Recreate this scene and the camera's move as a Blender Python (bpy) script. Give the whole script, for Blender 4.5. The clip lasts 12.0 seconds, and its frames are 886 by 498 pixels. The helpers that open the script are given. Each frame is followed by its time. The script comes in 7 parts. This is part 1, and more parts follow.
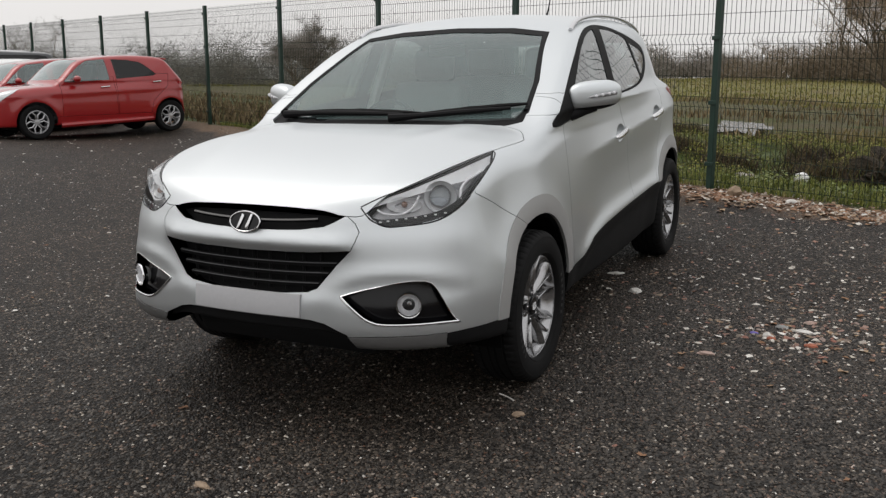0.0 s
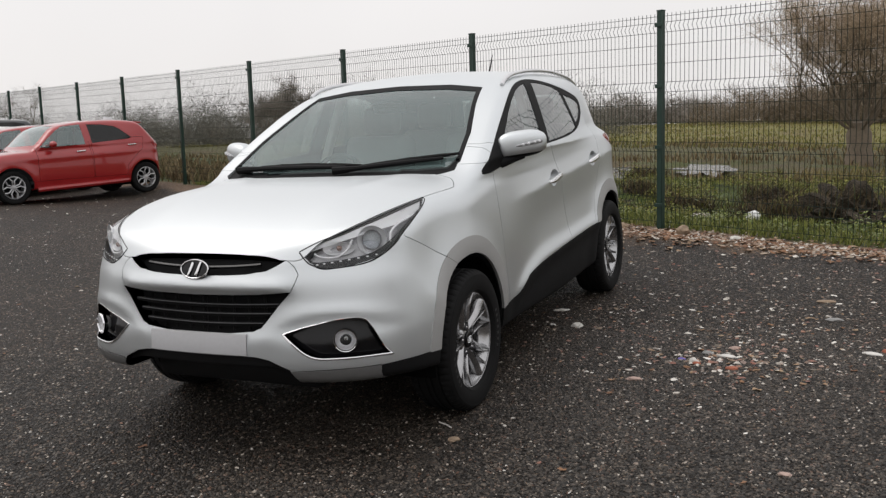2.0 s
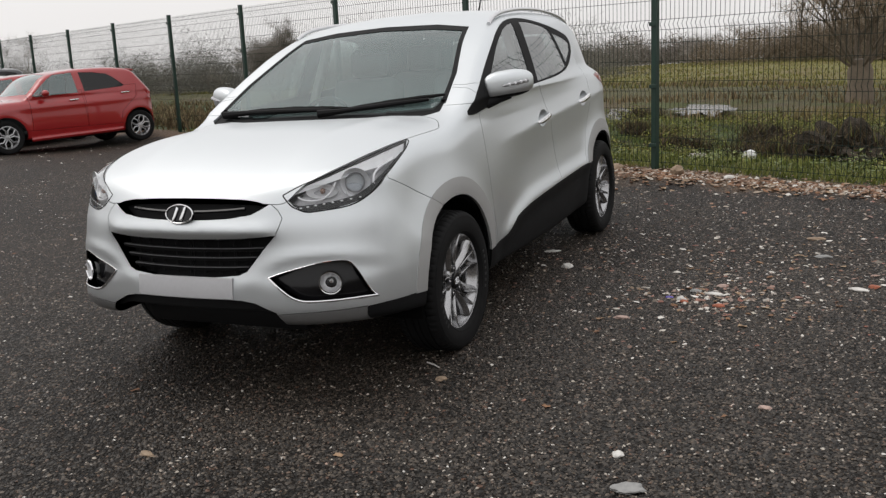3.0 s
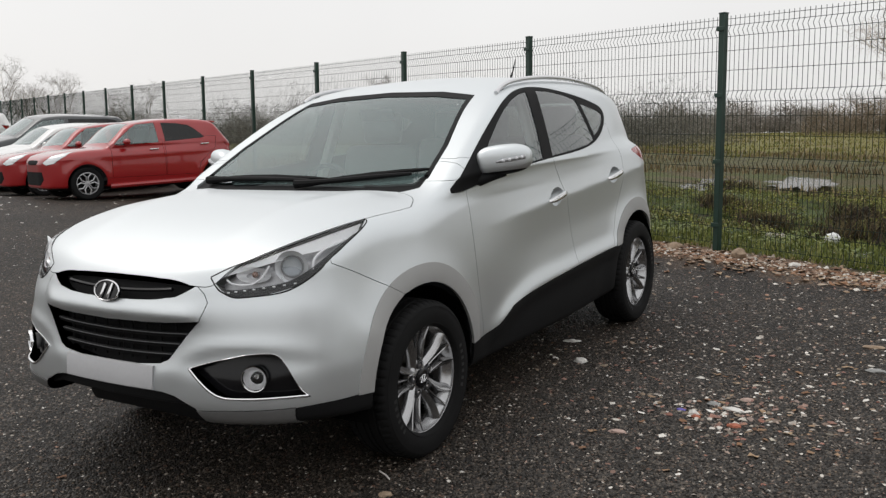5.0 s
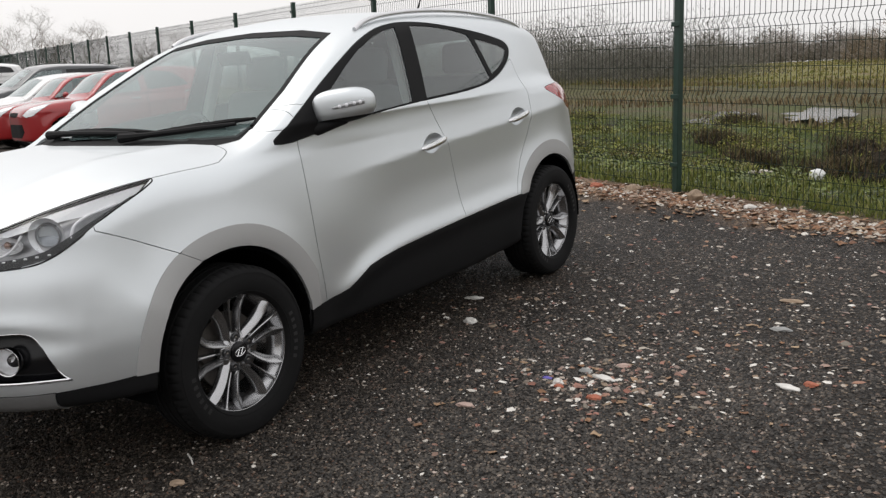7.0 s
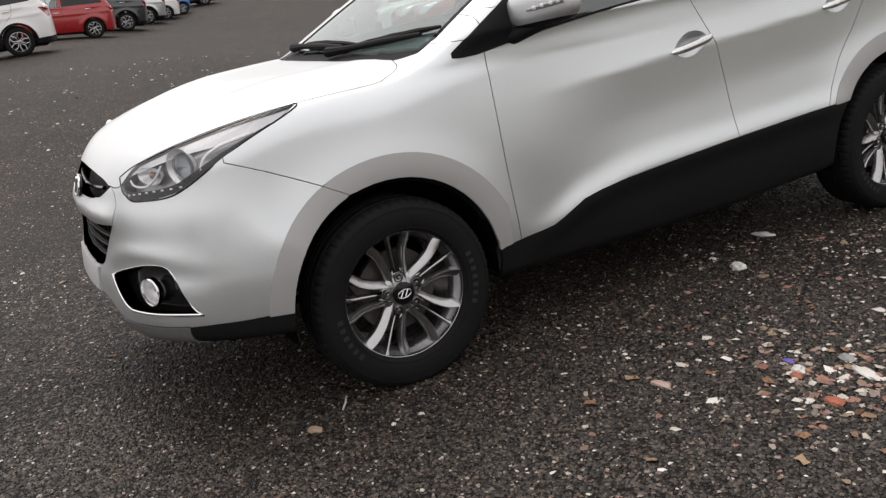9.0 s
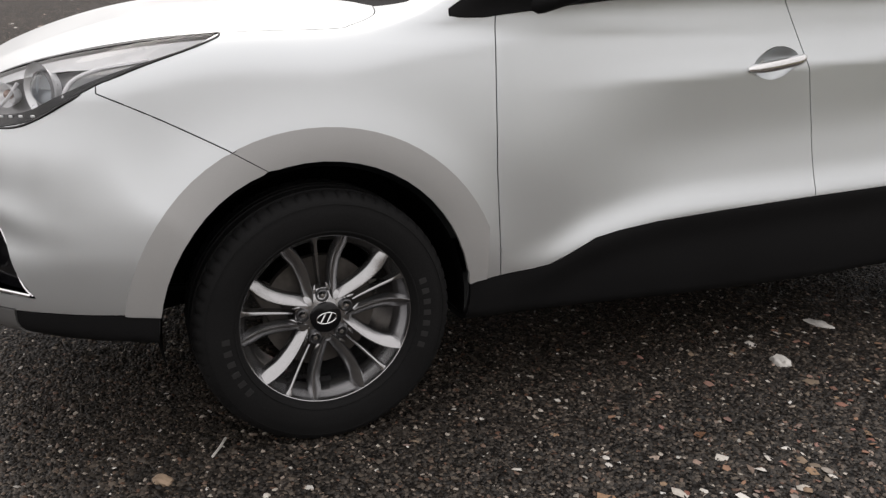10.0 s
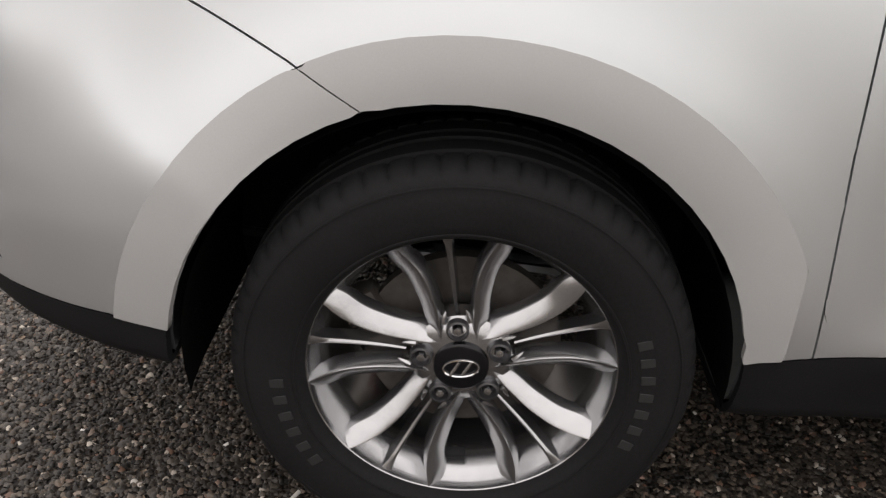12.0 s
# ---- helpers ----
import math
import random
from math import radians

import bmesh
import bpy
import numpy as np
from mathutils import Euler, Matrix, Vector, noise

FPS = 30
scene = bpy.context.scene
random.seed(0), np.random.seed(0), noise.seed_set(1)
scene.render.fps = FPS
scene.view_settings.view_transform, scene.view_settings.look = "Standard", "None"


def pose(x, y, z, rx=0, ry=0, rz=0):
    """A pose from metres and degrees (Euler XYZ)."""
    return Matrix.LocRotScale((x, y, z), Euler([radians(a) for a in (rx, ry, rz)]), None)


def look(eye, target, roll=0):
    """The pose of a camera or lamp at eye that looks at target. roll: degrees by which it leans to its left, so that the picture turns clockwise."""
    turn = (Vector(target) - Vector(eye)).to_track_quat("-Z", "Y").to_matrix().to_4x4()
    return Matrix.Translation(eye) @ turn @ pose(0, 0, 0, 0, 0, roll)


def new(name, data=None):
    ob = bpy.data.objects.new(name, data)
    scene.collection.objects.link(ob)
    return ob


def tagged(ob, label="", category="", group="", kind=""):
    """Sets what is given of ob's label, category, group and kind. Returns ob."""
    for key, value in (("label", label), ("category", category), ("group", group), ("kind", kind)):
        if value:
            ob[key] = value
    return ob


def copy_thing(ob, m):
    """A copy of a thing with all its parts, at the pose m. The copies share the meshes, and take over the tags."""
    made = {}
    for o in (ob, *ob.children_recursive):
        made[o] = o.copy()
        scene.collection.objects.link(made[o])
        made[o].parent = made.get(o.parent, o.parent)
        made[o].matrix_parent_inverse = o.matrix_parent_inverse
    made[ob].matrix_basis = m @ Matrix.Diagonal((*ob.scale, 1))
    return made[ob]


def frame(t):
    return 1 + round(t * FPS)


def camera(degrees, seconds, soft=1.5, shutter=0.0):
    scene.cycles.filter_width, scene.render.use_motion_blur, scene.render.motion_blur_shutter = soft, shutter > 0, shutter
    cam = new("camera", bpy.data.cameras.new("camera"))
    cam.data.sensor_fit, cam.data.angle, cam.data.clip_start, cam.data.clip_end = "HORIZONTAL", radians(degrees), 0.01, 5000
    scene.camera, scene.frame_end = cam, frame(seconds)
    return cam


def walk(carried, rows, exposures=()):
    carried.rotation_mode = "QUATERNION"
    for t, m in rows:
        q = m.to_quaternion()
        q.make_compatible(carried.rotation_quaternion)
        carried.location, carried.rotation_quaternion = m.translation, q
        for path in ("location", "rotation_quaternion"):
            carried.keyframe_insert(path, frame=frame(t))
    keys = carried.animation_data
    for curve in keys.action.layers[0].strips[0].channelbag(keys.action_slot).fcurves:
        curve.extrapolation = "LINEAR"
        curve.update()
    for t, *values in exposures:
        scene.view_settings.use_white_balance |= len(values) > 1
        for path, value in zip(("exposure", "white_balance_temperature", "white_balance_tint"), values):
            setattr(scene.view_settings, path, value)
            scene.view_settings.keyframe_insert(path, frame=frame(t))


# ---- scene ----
cam = camera(53.6, 12.0, soft=1.35)

# The car stands on a slight slope: SITE turns its own upright into the plumb line.
UP = Vector((0.028, 0.046, 1.0)).normalized()
SITE = UP.rotation_difference(Vector((0, 0, 1))).to_matrix().to_4x4()
PATH = [
    (0, (2.242, -3.579, 1.465), (1.356, -1.838, 1.034), -2.6),
    (0.5, (2.388, -3.671, 1.477), (1.625, -1.868, 1.07), -3.8),
    (1, (2.549, -3.759, 1.466), (1.708, -1.984, 1.087), -2.9),
    (1.5, (2.586, -3.779, 1.461), (1.691, -2.019, 1.14), -4.0),
    (2, (2.586, -3.777, 1.462), (1.728, -1.999, 1.145), -4.4),
    (2.5, (2.602, -3.763, 1.458), (1.752, -1.99, 1.095), -4.9),
    (3, (2.654, -3.754, 1.441), (1.794, -2.003, 1.002), -5.3),
    (3.2, (2.672, -3.732, 1.447), (1.804, -1.994, 0.971), -6.0),
    (4.8, (2.886, -3.127, 1.457), (1.893, -1.422, 1.129), -4.1),
    (5, (2.943, -3.043, 1.455), (1.883, -1.373, 1.159), -3.3),
    (5.5, (3.037, -2.889, 1.458), (1.975, -1.243, 1.052), -6.8),
    (6, (3.112, -2.642, 1.453), (2.073, -0.972, 1.088), -7.4),
    (6.5, (3.224, -2.424, 1.45), (2.229, -0.745, 1.011), -9.7),
    (6.7, (3.324, -2.339, 1.415), (2.29, -0.674, 1.016), -7.1),
    (8.3, (3.688, -1.568, 1.353), (2.147, -0.415, 0.808), -9.6),
    (8.5, (3.689, -1.427, 1.363), (2.054, -0.387, 0.87), -8.1),
    (9, (3.61, -1.142, 1.337), (1.88, -0.305, 0.783), -9.4),
    (9.5, (3.35, -0.845, 1.346), (1.603, -0.078, 0.746), -9.3),
    (10, (2.98, -0.578, 1.153), (1.215, 0.186, 0.606), 1.0),
    (10.5, (2.626, -0.384, 1.161), (0.786, -0.017, 0.468), 2.8),
    (11, (2.352, -0.251, 1.126), (0.535, 0.011, 0.334), 2.7),
    (11.5, (2.106, -0.081, 1.075), (0.306, 0.024, 0.21), 0.9),
    (12, (1.938, -0.008, 1.118), (0.177, -0.043, 0.17), 2.7),
]
walk(cam, [(t, SITE @ look(eye, target, roll)) for t, eye, target, roll in PATH],
     exposures=((0, 0.17, 6500, 10), (2.0, 0.25, 6500, 11), (5.0, 0.25, 6450, 9), (6.5, 0.34, 6450, 10), (8.5, 0.46, 6600, 12), (9.5, 0.52, 6650, 13), (10.5, 0.5, 6700, 13),
                (11.0, 0.96, 6750, 14), (12.0, 1.18, 6800, 14)))

# ---- daylight: low overcast ----
world = bpy.data.worlds.new("overcast")
scene.world = world
world.use_nodes = True
_n, _l = world.node_tree.nodes, world.node_tree.links
_sky = _n.new("ShaderNodeTexSky")
_sky.sky_type, _sky.sun_disc = "NISHITA", False
_sky.sun_elevation, _sky.sun_rotation = radians(57), radians(261)
_sky.air_density, _sky.dust_density, _sky.ozone_density = 1.0, 6.0, 0.6
_mix = _n.new("ShaderNodeMixRGB")
_mix.inputs["Fac"].default_value = 0.9
_tc, _sep, _ramp = _n.new("ShaderNodeTexCoord"), _n.new("ShaderNodeSeparateXYZ"), _n.new("ShaderNodeValToRGB")
_ramp.color_ramp.elements[0].position, _ramp.color_ramp.elements[0].color = 0.0, (0.80, 0.783, 0.772, 1)
_ramp.color_ramp.elements[1].position, _ramp.color_ramp.elements[1].color = 1.0, (1.02, 1.01, 1.007, 1)
_cloud = _n.new("ShaderNodeTexNoise")
_cloud.inputs["Scale"].default_value, _cloud.inputs["Detail"].default_value = 2.2, 4
_mul = _n.new("ShaderNodeVectorMath")
_mul.operation = "SCALE"
_gain = _n.new("ShaderNodeMapRange")
_gain.inputs["To Min"].default_value, _gain.inputs["To Max"].default_value = 9.0, 11.0
_l.new(_tc.outputs["Generated"], _sep.inputs[0])
_l.new(_sep.outputs["Z"], _ramp.inputs["Fac"])
_l.new(_tc.outputs["Generated"], _cloud.inputs["Vector"])
_l.new(_cloud.outputs["Fac"], _gain.inputs["Value"])
_l.new(_ramp.outputs["Color"], _mul.inputs[0])
_l.new(_gain.outputs[0], _mul.inputs["Scale"])
_l.new(_mul.outputs[0], _mix.inputs["Color2"])
_l.new(_sky.outputs["Color"], _mix.inputs["Color1"])
_l.new(_mix.outputs["Color"], _n["Background"].inputs["Color"])
_n["Background"].inputs["Strength"].default_value = 0.096
sun = new("sun", bpy.data.lights.new("sun", "SUN"))
sun.data.energy, sun.data.angle, sun.data.color = 0.52, radians(32), (1.0, 0.98, 0.95)
sun.matrix_world = look((-19.5, -3, 30), (0, 0, 0))

# ---- helpers for building ----
def part(name, bm, material, parent=None, label="", smooth=True, m=None):
    """One mesh object from a bmesh, under a thing or a part."""
    me = bpy.data.meshes.new(name)
    bm.to_mesh(me)
    bm.free()
    for mm in material if isinstance(material, (list, tuple)) else [material]:
        me.materials.append(mm)
    if smooth:
        me.shade_smooth()
        me.set_sharp_from_angle(angle=radians(38))
    ob = new(name, me)
    if parent is not None:
        ob.parent = parent
    if m is not None:
        ob.matrix_basis = m
    if label:
        tagged(ob, label=label)
    return ob


def again(ob, parent, m):
    """Another object on the same mesh, as a part of parent."""
    o = new(ob.name.split(".")[0], ob.data)
    o.parent = parent
    o.matrix_basis = m
    if "label" in ob:
        o["label"] = ob["label"]
    return o


def thing(name, label, category, group="", m=None, kind=""):
    ob = tagged(new(name), label, category, group, kind)
    if m is not None:
        ob.matrix_basis = m
    return ob


def add_box(bm, size, m=None, bevel=0.0, segs=2):
    r = bmesh.ops.create_cube(bm, size=1.0, matrix=(m or Matrix()) @ Matrix.Diagonal((*size, 1)))
    if bevel:
        es = list({e for v in r["verts"] for e in v.link_edges})
        bmesh.ops.bevel(bm, geom=es, offset=bevel, segments=segs, affect="EDGES", profile=0.5)


def add_cyl(bm, r1, r2, depth, m=None, segs=24, caps=True):
    return bmesh.ops.create_cone(bm, cap_ends=caps, segments=segs, radius1=r1, radius2=r2, depth=depth, matrix=m or Matrix())


def add_tube(bm, pts, radius, segs=8, closed=False, taper=None, caps=True):
    """A swept round bar through the points."""
    pts = [Vector(p) for p in pts]
    n, rings = len(pts), []
    for i, p in enumerate(pts):
        a = pts[(i - 1) % n] if closed or i else pts[0]
        b = pts[(i + 1) % n] if closed or i < n - 1 else pts[-1]
        d = (b - a).normalized()
        side = d.orthogonal() if not rings else d.cross(up0)
        side = side.normalized() if side.length > 1e-6 else d.orthogonal().normalized()
        up0 = side.cross(d).normalized()
        r = radius if taper is None else radius * taper[i]
        rings.append([bm.verts.new(p + (side * math.cos(2 * math.pi * k / segs) + up0 * math.sin(2 * math.pi * k / segs)) * r) for k in range(segs)])
    for i in range(n if closed else n - 1):
        q, s = rings[i], rings[(i + 1) % n]
        for k in range(segs):
            bm.faces.new((q[k], q[(k + 1) % segs], s[(k + 1) % segs], s[k]))
    if caps and not closed:
        bm.faces.new(rings[0][::-1])
        bm.faces.new(rings[-1])


def add_spin(bm, profile, segs=48, m=None):
    """A closed lathe of (radius, along) pairs round the x axis."""
    rings = []
    for k in range(segs):
        a = 2 * math.pi * k / segs
        rings.append([bm.verts.new((m or Matrix()) @ Vector((h, r * math.cos(a), r * math.sin(a)))) for r, h in profile])
    for k in range(segs):
        q, s = rings[k], rings[(k + 1) % segs]
        for i in range(len(profile) - 1):
            bm.faces.new((q[i], q[i + 1], s[i + 1], s[i]))


def add_prism(bm, poly, depth, m=None, bevel=0.0, segs=2):
    """A plate from a polygon in the local xy plane, from z = 0 to z = depth."""
    m = m or Matrix()
    lo = [bm.verts.new(m @ Vector((x, y, 0))) for x, y in poly]
    hi = [bm.verts.new(m @ Vector((x, y, depth))) for x, y in poly]
    n = len(poly)
    fs = [bm.faces.new(lo[::-1]), bm.faces.new(hi)]
    fs += [bm.faces.new((lo[i], lo[(i + 1) % n], hi[(i + 1) % n], hi[i])) for i in range(n)]
    if bevel:
        bmesh.ops.bevel(bm, geom=[e for e in fs[1].edges], offset=bevel, segments=segs, affect="EDGES", profile=0.5)


def spline(pts, per=6, closed=False):
    """A Catmull-Rom curve through points of any dimension."""
    P = [np.array(p, float) for p in pts]
    n, out = len(P), []
    for i in range(n if closed else n - 1):
        if closed:
            a, b, c, d = P[(i - 1) % n], P[i], P[(i + 1) % n], P[(i + 2) % n]
        else:
            a, b, c, d = P[max(i - 1, 0)], P[i], P[i + 1], P[min(i + 2, n - 1)]
        for k in range(per):
            t = k / per
            out.append(0.5 * (2 * b + (c - a) * t + (2 * a - 5 * b + 4 * c - d) * t * t + (3 * b - a - 3 * c + d) * t ** 3))
    if not closed:
        out.append(P[-1])
    return out


# ---- materials ----
def material(name, color, rough=0.6, metal=0.0, vary=0.12, scale=8.0, fine=60.0, bump=0.0, coat=0.0, color2=None, rand=0.0, spec=0.5, rough_vary=0.1, **inputs):
    """A principled surface with colour variation at two scales, uneven gloss and fine relief."""
    mt = bpy.data.materials.new(name)
    mt.use_nodes = True
    nt = mt.node_tree
    N, L = nt.nodes, nt.links
    bsdf = N["Principled BSDF"]
    tc = N.new("ShaderNodeTexCoord")
    n1 = N.new("ShaderNodeTexNoise")
    n1.inputs["Scale"].default_value, n1.inputs["Detail"].default_value = scale, 6
    n2 = N.new("ShaderNodeTexNoise")
    n2.inputs["Scale"].default_value, n2.inputs["Detail"].default_value = fine, 4
    for n in (n1, n2):
        L.new(tc.outputs["Object"], n.inputs["Vector"])
    add = N.new("ShaderNodeMath")
    add.operation = "ADD"
    L.new(n1.outputs["Fac"], add.inputs[0])
    L.new(n2.outputs["Fac"], add.inputs[1])
    fac = add.outputs[0]
    if rand:
        oi = N.new("ShaderNodeObjectInfo")
        ma = N.new("ShaderNodeMath")
        ma.operation = "MULTIPLY_ADD"
        L.new(oi.outputs["Random"], ma.inputs[0])
        ma.inputs[1].default_value = rand * 2
        L.new(fac, ma.inputs[2])
        sub = N.new("ShaderNodeMath")
        sub.operation = "SUBTRACT"
        L.new(ma.outputs[0], sub.inputs[0])
        sub.inputs[1].default_value = rand
        fac = sub.outputs[0]
    ramp = N.new("ShaderNodeMapRange")
    ramp.inputs["From Min"].default_value, ramp.inputs["From Max"].default_value = 0.6, 1.4
    L.new(fac, ramp.inputs["Value"])
    mix = N.new("ShaderNodeMixRGB")
    c = Vector(color)
    c2 = Vector(color2) if color2 else c * (1 + vary)
    lo = c if color2 else c * (1 - vary)
    mix.inputs["Color1"].default_value = (*lo, 1)
    mix.inputs["Color2"].default_value = (*c2, 1)
    L.new(ramp.outputs[0], mix.inputs["Fac"])
    L.new(mix.outputs[0], bsdf.inputs["Base Color"])
    rr = N.new("ShaderNodeMapRange")
    rr.inputs["To Min"].default_value, rr.inputs["To Max"].default_value = max(rough - rough_vary, 0.0), min(rough + rough_vary, 1)
    L.new(n1.outputs["Fac"], rr.inputs["Value"])
    L.new(rr.outputs[0], bsdf.inputs["Roughness"])
    bsdf.inputs["Metallic"].default_value = metal
    bsdf.inputs["Specular IOR Level"].default_value = spec
    bsdf.inputs["Coat Weight"].default_value = coat
    bsdf.inputs["Coat Roughness"].default_value = 0.04
    if bump:
        b = N.new("ShaderNodeBump")
        b.inputs["Strength"].default_value, b.inputs["Distance"].default_value = 1.0, bump
        L.new(n2.outputs["Fac"], b.inputs["Height"])
        L.new(b.outputs["Normal"], bsdf.inputs["Normal"])
    for key, value in inputs.items():
        bsdf.inputs[key.replace("_", " ")].default_value = value
    return mt


def glass(name, tint, gain=1.7, base=0.02, rough=0.0, mist=0.0):
    """Thin glazing: a clear tinted sheet under a mirror-like surface."""
    mt = bpy.data.materials.new(name)
    mt.use_nodes = True
    N, L = mt.node_tree.nodes, mt.node_tree.links
    N.remove(N["Principled BSDF"])
    tr, gl, mx, fr = N.new("ShaderNodeBsdfTransparent"), N.new("ShaderNodeBsdfGlossy"), N.new("ShaderNodeMixShader"), N.new("ShaderNodeLayerWeight")
    tr.inputs["Color"].default_value = (*tint, 1)
    gl.inputs["Roughness"].default_value = rough
    fr.inputs["Blend"].default_value = 0.5
    pw = N.new("ShaderNodeMath")
    pw.operation = "POWER"
    pw.inputs[1].default_value = 4.2
    L.new(fr.outputs["Facing"], pw.inputs[0])
    mr = N.new("ShaderNodeMath")
    mr.operation = "MULTIPLY_ADD"
    mr.use_clamp = True
    mr.inputs[1].default_value, mr.inputs[2].default_value = gain, 0.05 + base
    L.new(pw.outputs[0], mr.inputs[0])
    L.new(mr.outputs[0], mx.inputs["Fac"])
    L.new(tr.outputs[0], mx.inputs[1])
    L.new(gl.outputs[0], mx.inputs[2])
    L.new(mx.outputs[0], N["Material Output"].inputs["Surface"])
    if mist:
        # a film of damp on the pane, uneven
        df, m2, nz, mp = N.new("ShaderNodeBsdfDiffuse"), N.new("ShaderNodeMixShader"), N.new("ShaderNodeTexNoise"), N.new("ShaderNodeMapRange")
        df.inputs["Color"].default_value = (0.42, 0.61, 0.60, 1)
        nz.inputs["Scale"].default_value, nz.inputs["Detail"].default_value = 3.5, 6
        mp.inputs["From Min"].default_value, mp.inputs["From Max"].default_value = 0.3, 0.7
        mp.inputs["To Min"].default_value, mp.inputs["To Max"].default_value = mist * 0.75, mist * 1.25
        L.new(nz.outputs["Fac"], mp.inputs["Value"])
        L.new(mp.outputs[0], m2.inputs["Fac"])
        L.new(mx.outputs[0], m2.inputs[1])
        L.new(df.outputs[0], m2.inputs[2])
        L.new(m2.outputs[0], N["Material Output"].inputs["Surface"])
    return mt


SILVER = material("silver_paint", (0.675, 0.705, 0.718), 0.42, 0.92, vary=0.02, scale=2.0, fine=900, coat=0.25, rough_vary=0.03)
SILVER_MATT = material("satin_grey_cladding", (0.40, 0.40, 0.395), 0.5, 0.35, vary=0.04, scale=6, fine=400)
PLASTIC = material("black_plastic", (0.007, 0.007, 0.0075), 0.68, spec=0.18, vary=0.25, scale=5, fine=250, bump=0.0004)
GLOSS_BLACK = material("gloss_black", (0.006, 0.006, 0.007), 0.16, vary=0.1, coat=0.1, spec=0.3)
LINER = material("arch_liner_felt", (0.004, 0.004, 0.004), 0.95, spec=0.05, vary=0.3, scale=8, fine=200)
RUBBER = material("tyre_rubber", (0.0085, 0.0085, 0.0087), 0.75, vary=0.35, scale=9, fine=160, bump=0.0005, spec=0.18)
CHROME = material("chrome", (0.82, 0.82, 0.83), 0.08, 1.0, vary=0.03, rough_vary=0.03)

# ---- lie of the land ----
FENCE_0 = SITE @ Vector((0.707, 5.379, 0.049))
FENCE_DIR, FENCE_BACK = Vector((-0.919, 0.394, 0)).normalized(), Vector((0.394, 0.919, 0)).normalized()
BAY = 2.78
# pools behind the fence: along it, behind it, half length, half width
POOLS = ((9.0, 11.2, 3.3, 0.62), (7.7, 13.2, 3.1, 0.8))


def step(v, a, b):
    t = min(max((v - a) / (b - a), 0.0), 1.0)
    return t * t * (3 - 2 * t)


def fence_uv(x, y):
    d = Vector((x - FENCE_0.x, y - FENCE_0.y, 0))
    return d.dot(FENCE_DIR), d.dot(FENCE_BACK)


def ground_z(x, y):
    u, v = fence_uv(x, y)
    cx, cy = min(max(x, -16.0), 12.0), min(max(y, -14.0), 12.0)
    z = 0.028 * cx + 0.046 * cy
    z += 1.05 * step(-x, 2.5, 14.5) * (1 - 0.8 * step(y, 0, 9))
    z += 0.0157 * min(max(0.86 - x, 0.0), 4.5) + 0.037 * step(-x, 3.0, 8.0)
    z += 0.03 * min(max(-x - 14.0, 0.0), 16.0) + 0.062 * min(max(-x - 30.0, 0.0), 40.0)
    zf = 0.31 + 0.0207 * min(max(u, -8.0), 40.0)
    z += (zf - z) * step(v, -1.1, -0.1)
    for pu, pv, pl, pw in POOLS:
        a, c = ((u - pu) * 0.54 + (v - pv) * 0.84) / (pl * 1.25), ((u - pu) * 0.84 - (v - pv) * 0.54) / (pw * 1.5)
        z -= 0.16 * math.exp(-(a * a + c * c) ** 2)
    if v > 0.1:
        z += -0.17 * step(v, 0.3, 2.5) - 0.15 * step(v, 8, 13) + 0.12 * step(v, 17, 24) + 1.05 * step(v, 24, 130)
        z += 0.16 * step(v, 0.8, 4) * (1 - step(v, 40, 90)) * noise.fractal(Vector((x * 0.35, y * 0.35, 3.1)), 1.0, 2.0, 4) * (1 - 0.85 * step(v, 7.5, 9) * (1 - step(v, 16, 18)))
    else:
        z += 0.006 * noise.noise(Vector((x * 0.8, y * 0.8, 0)))
    return z


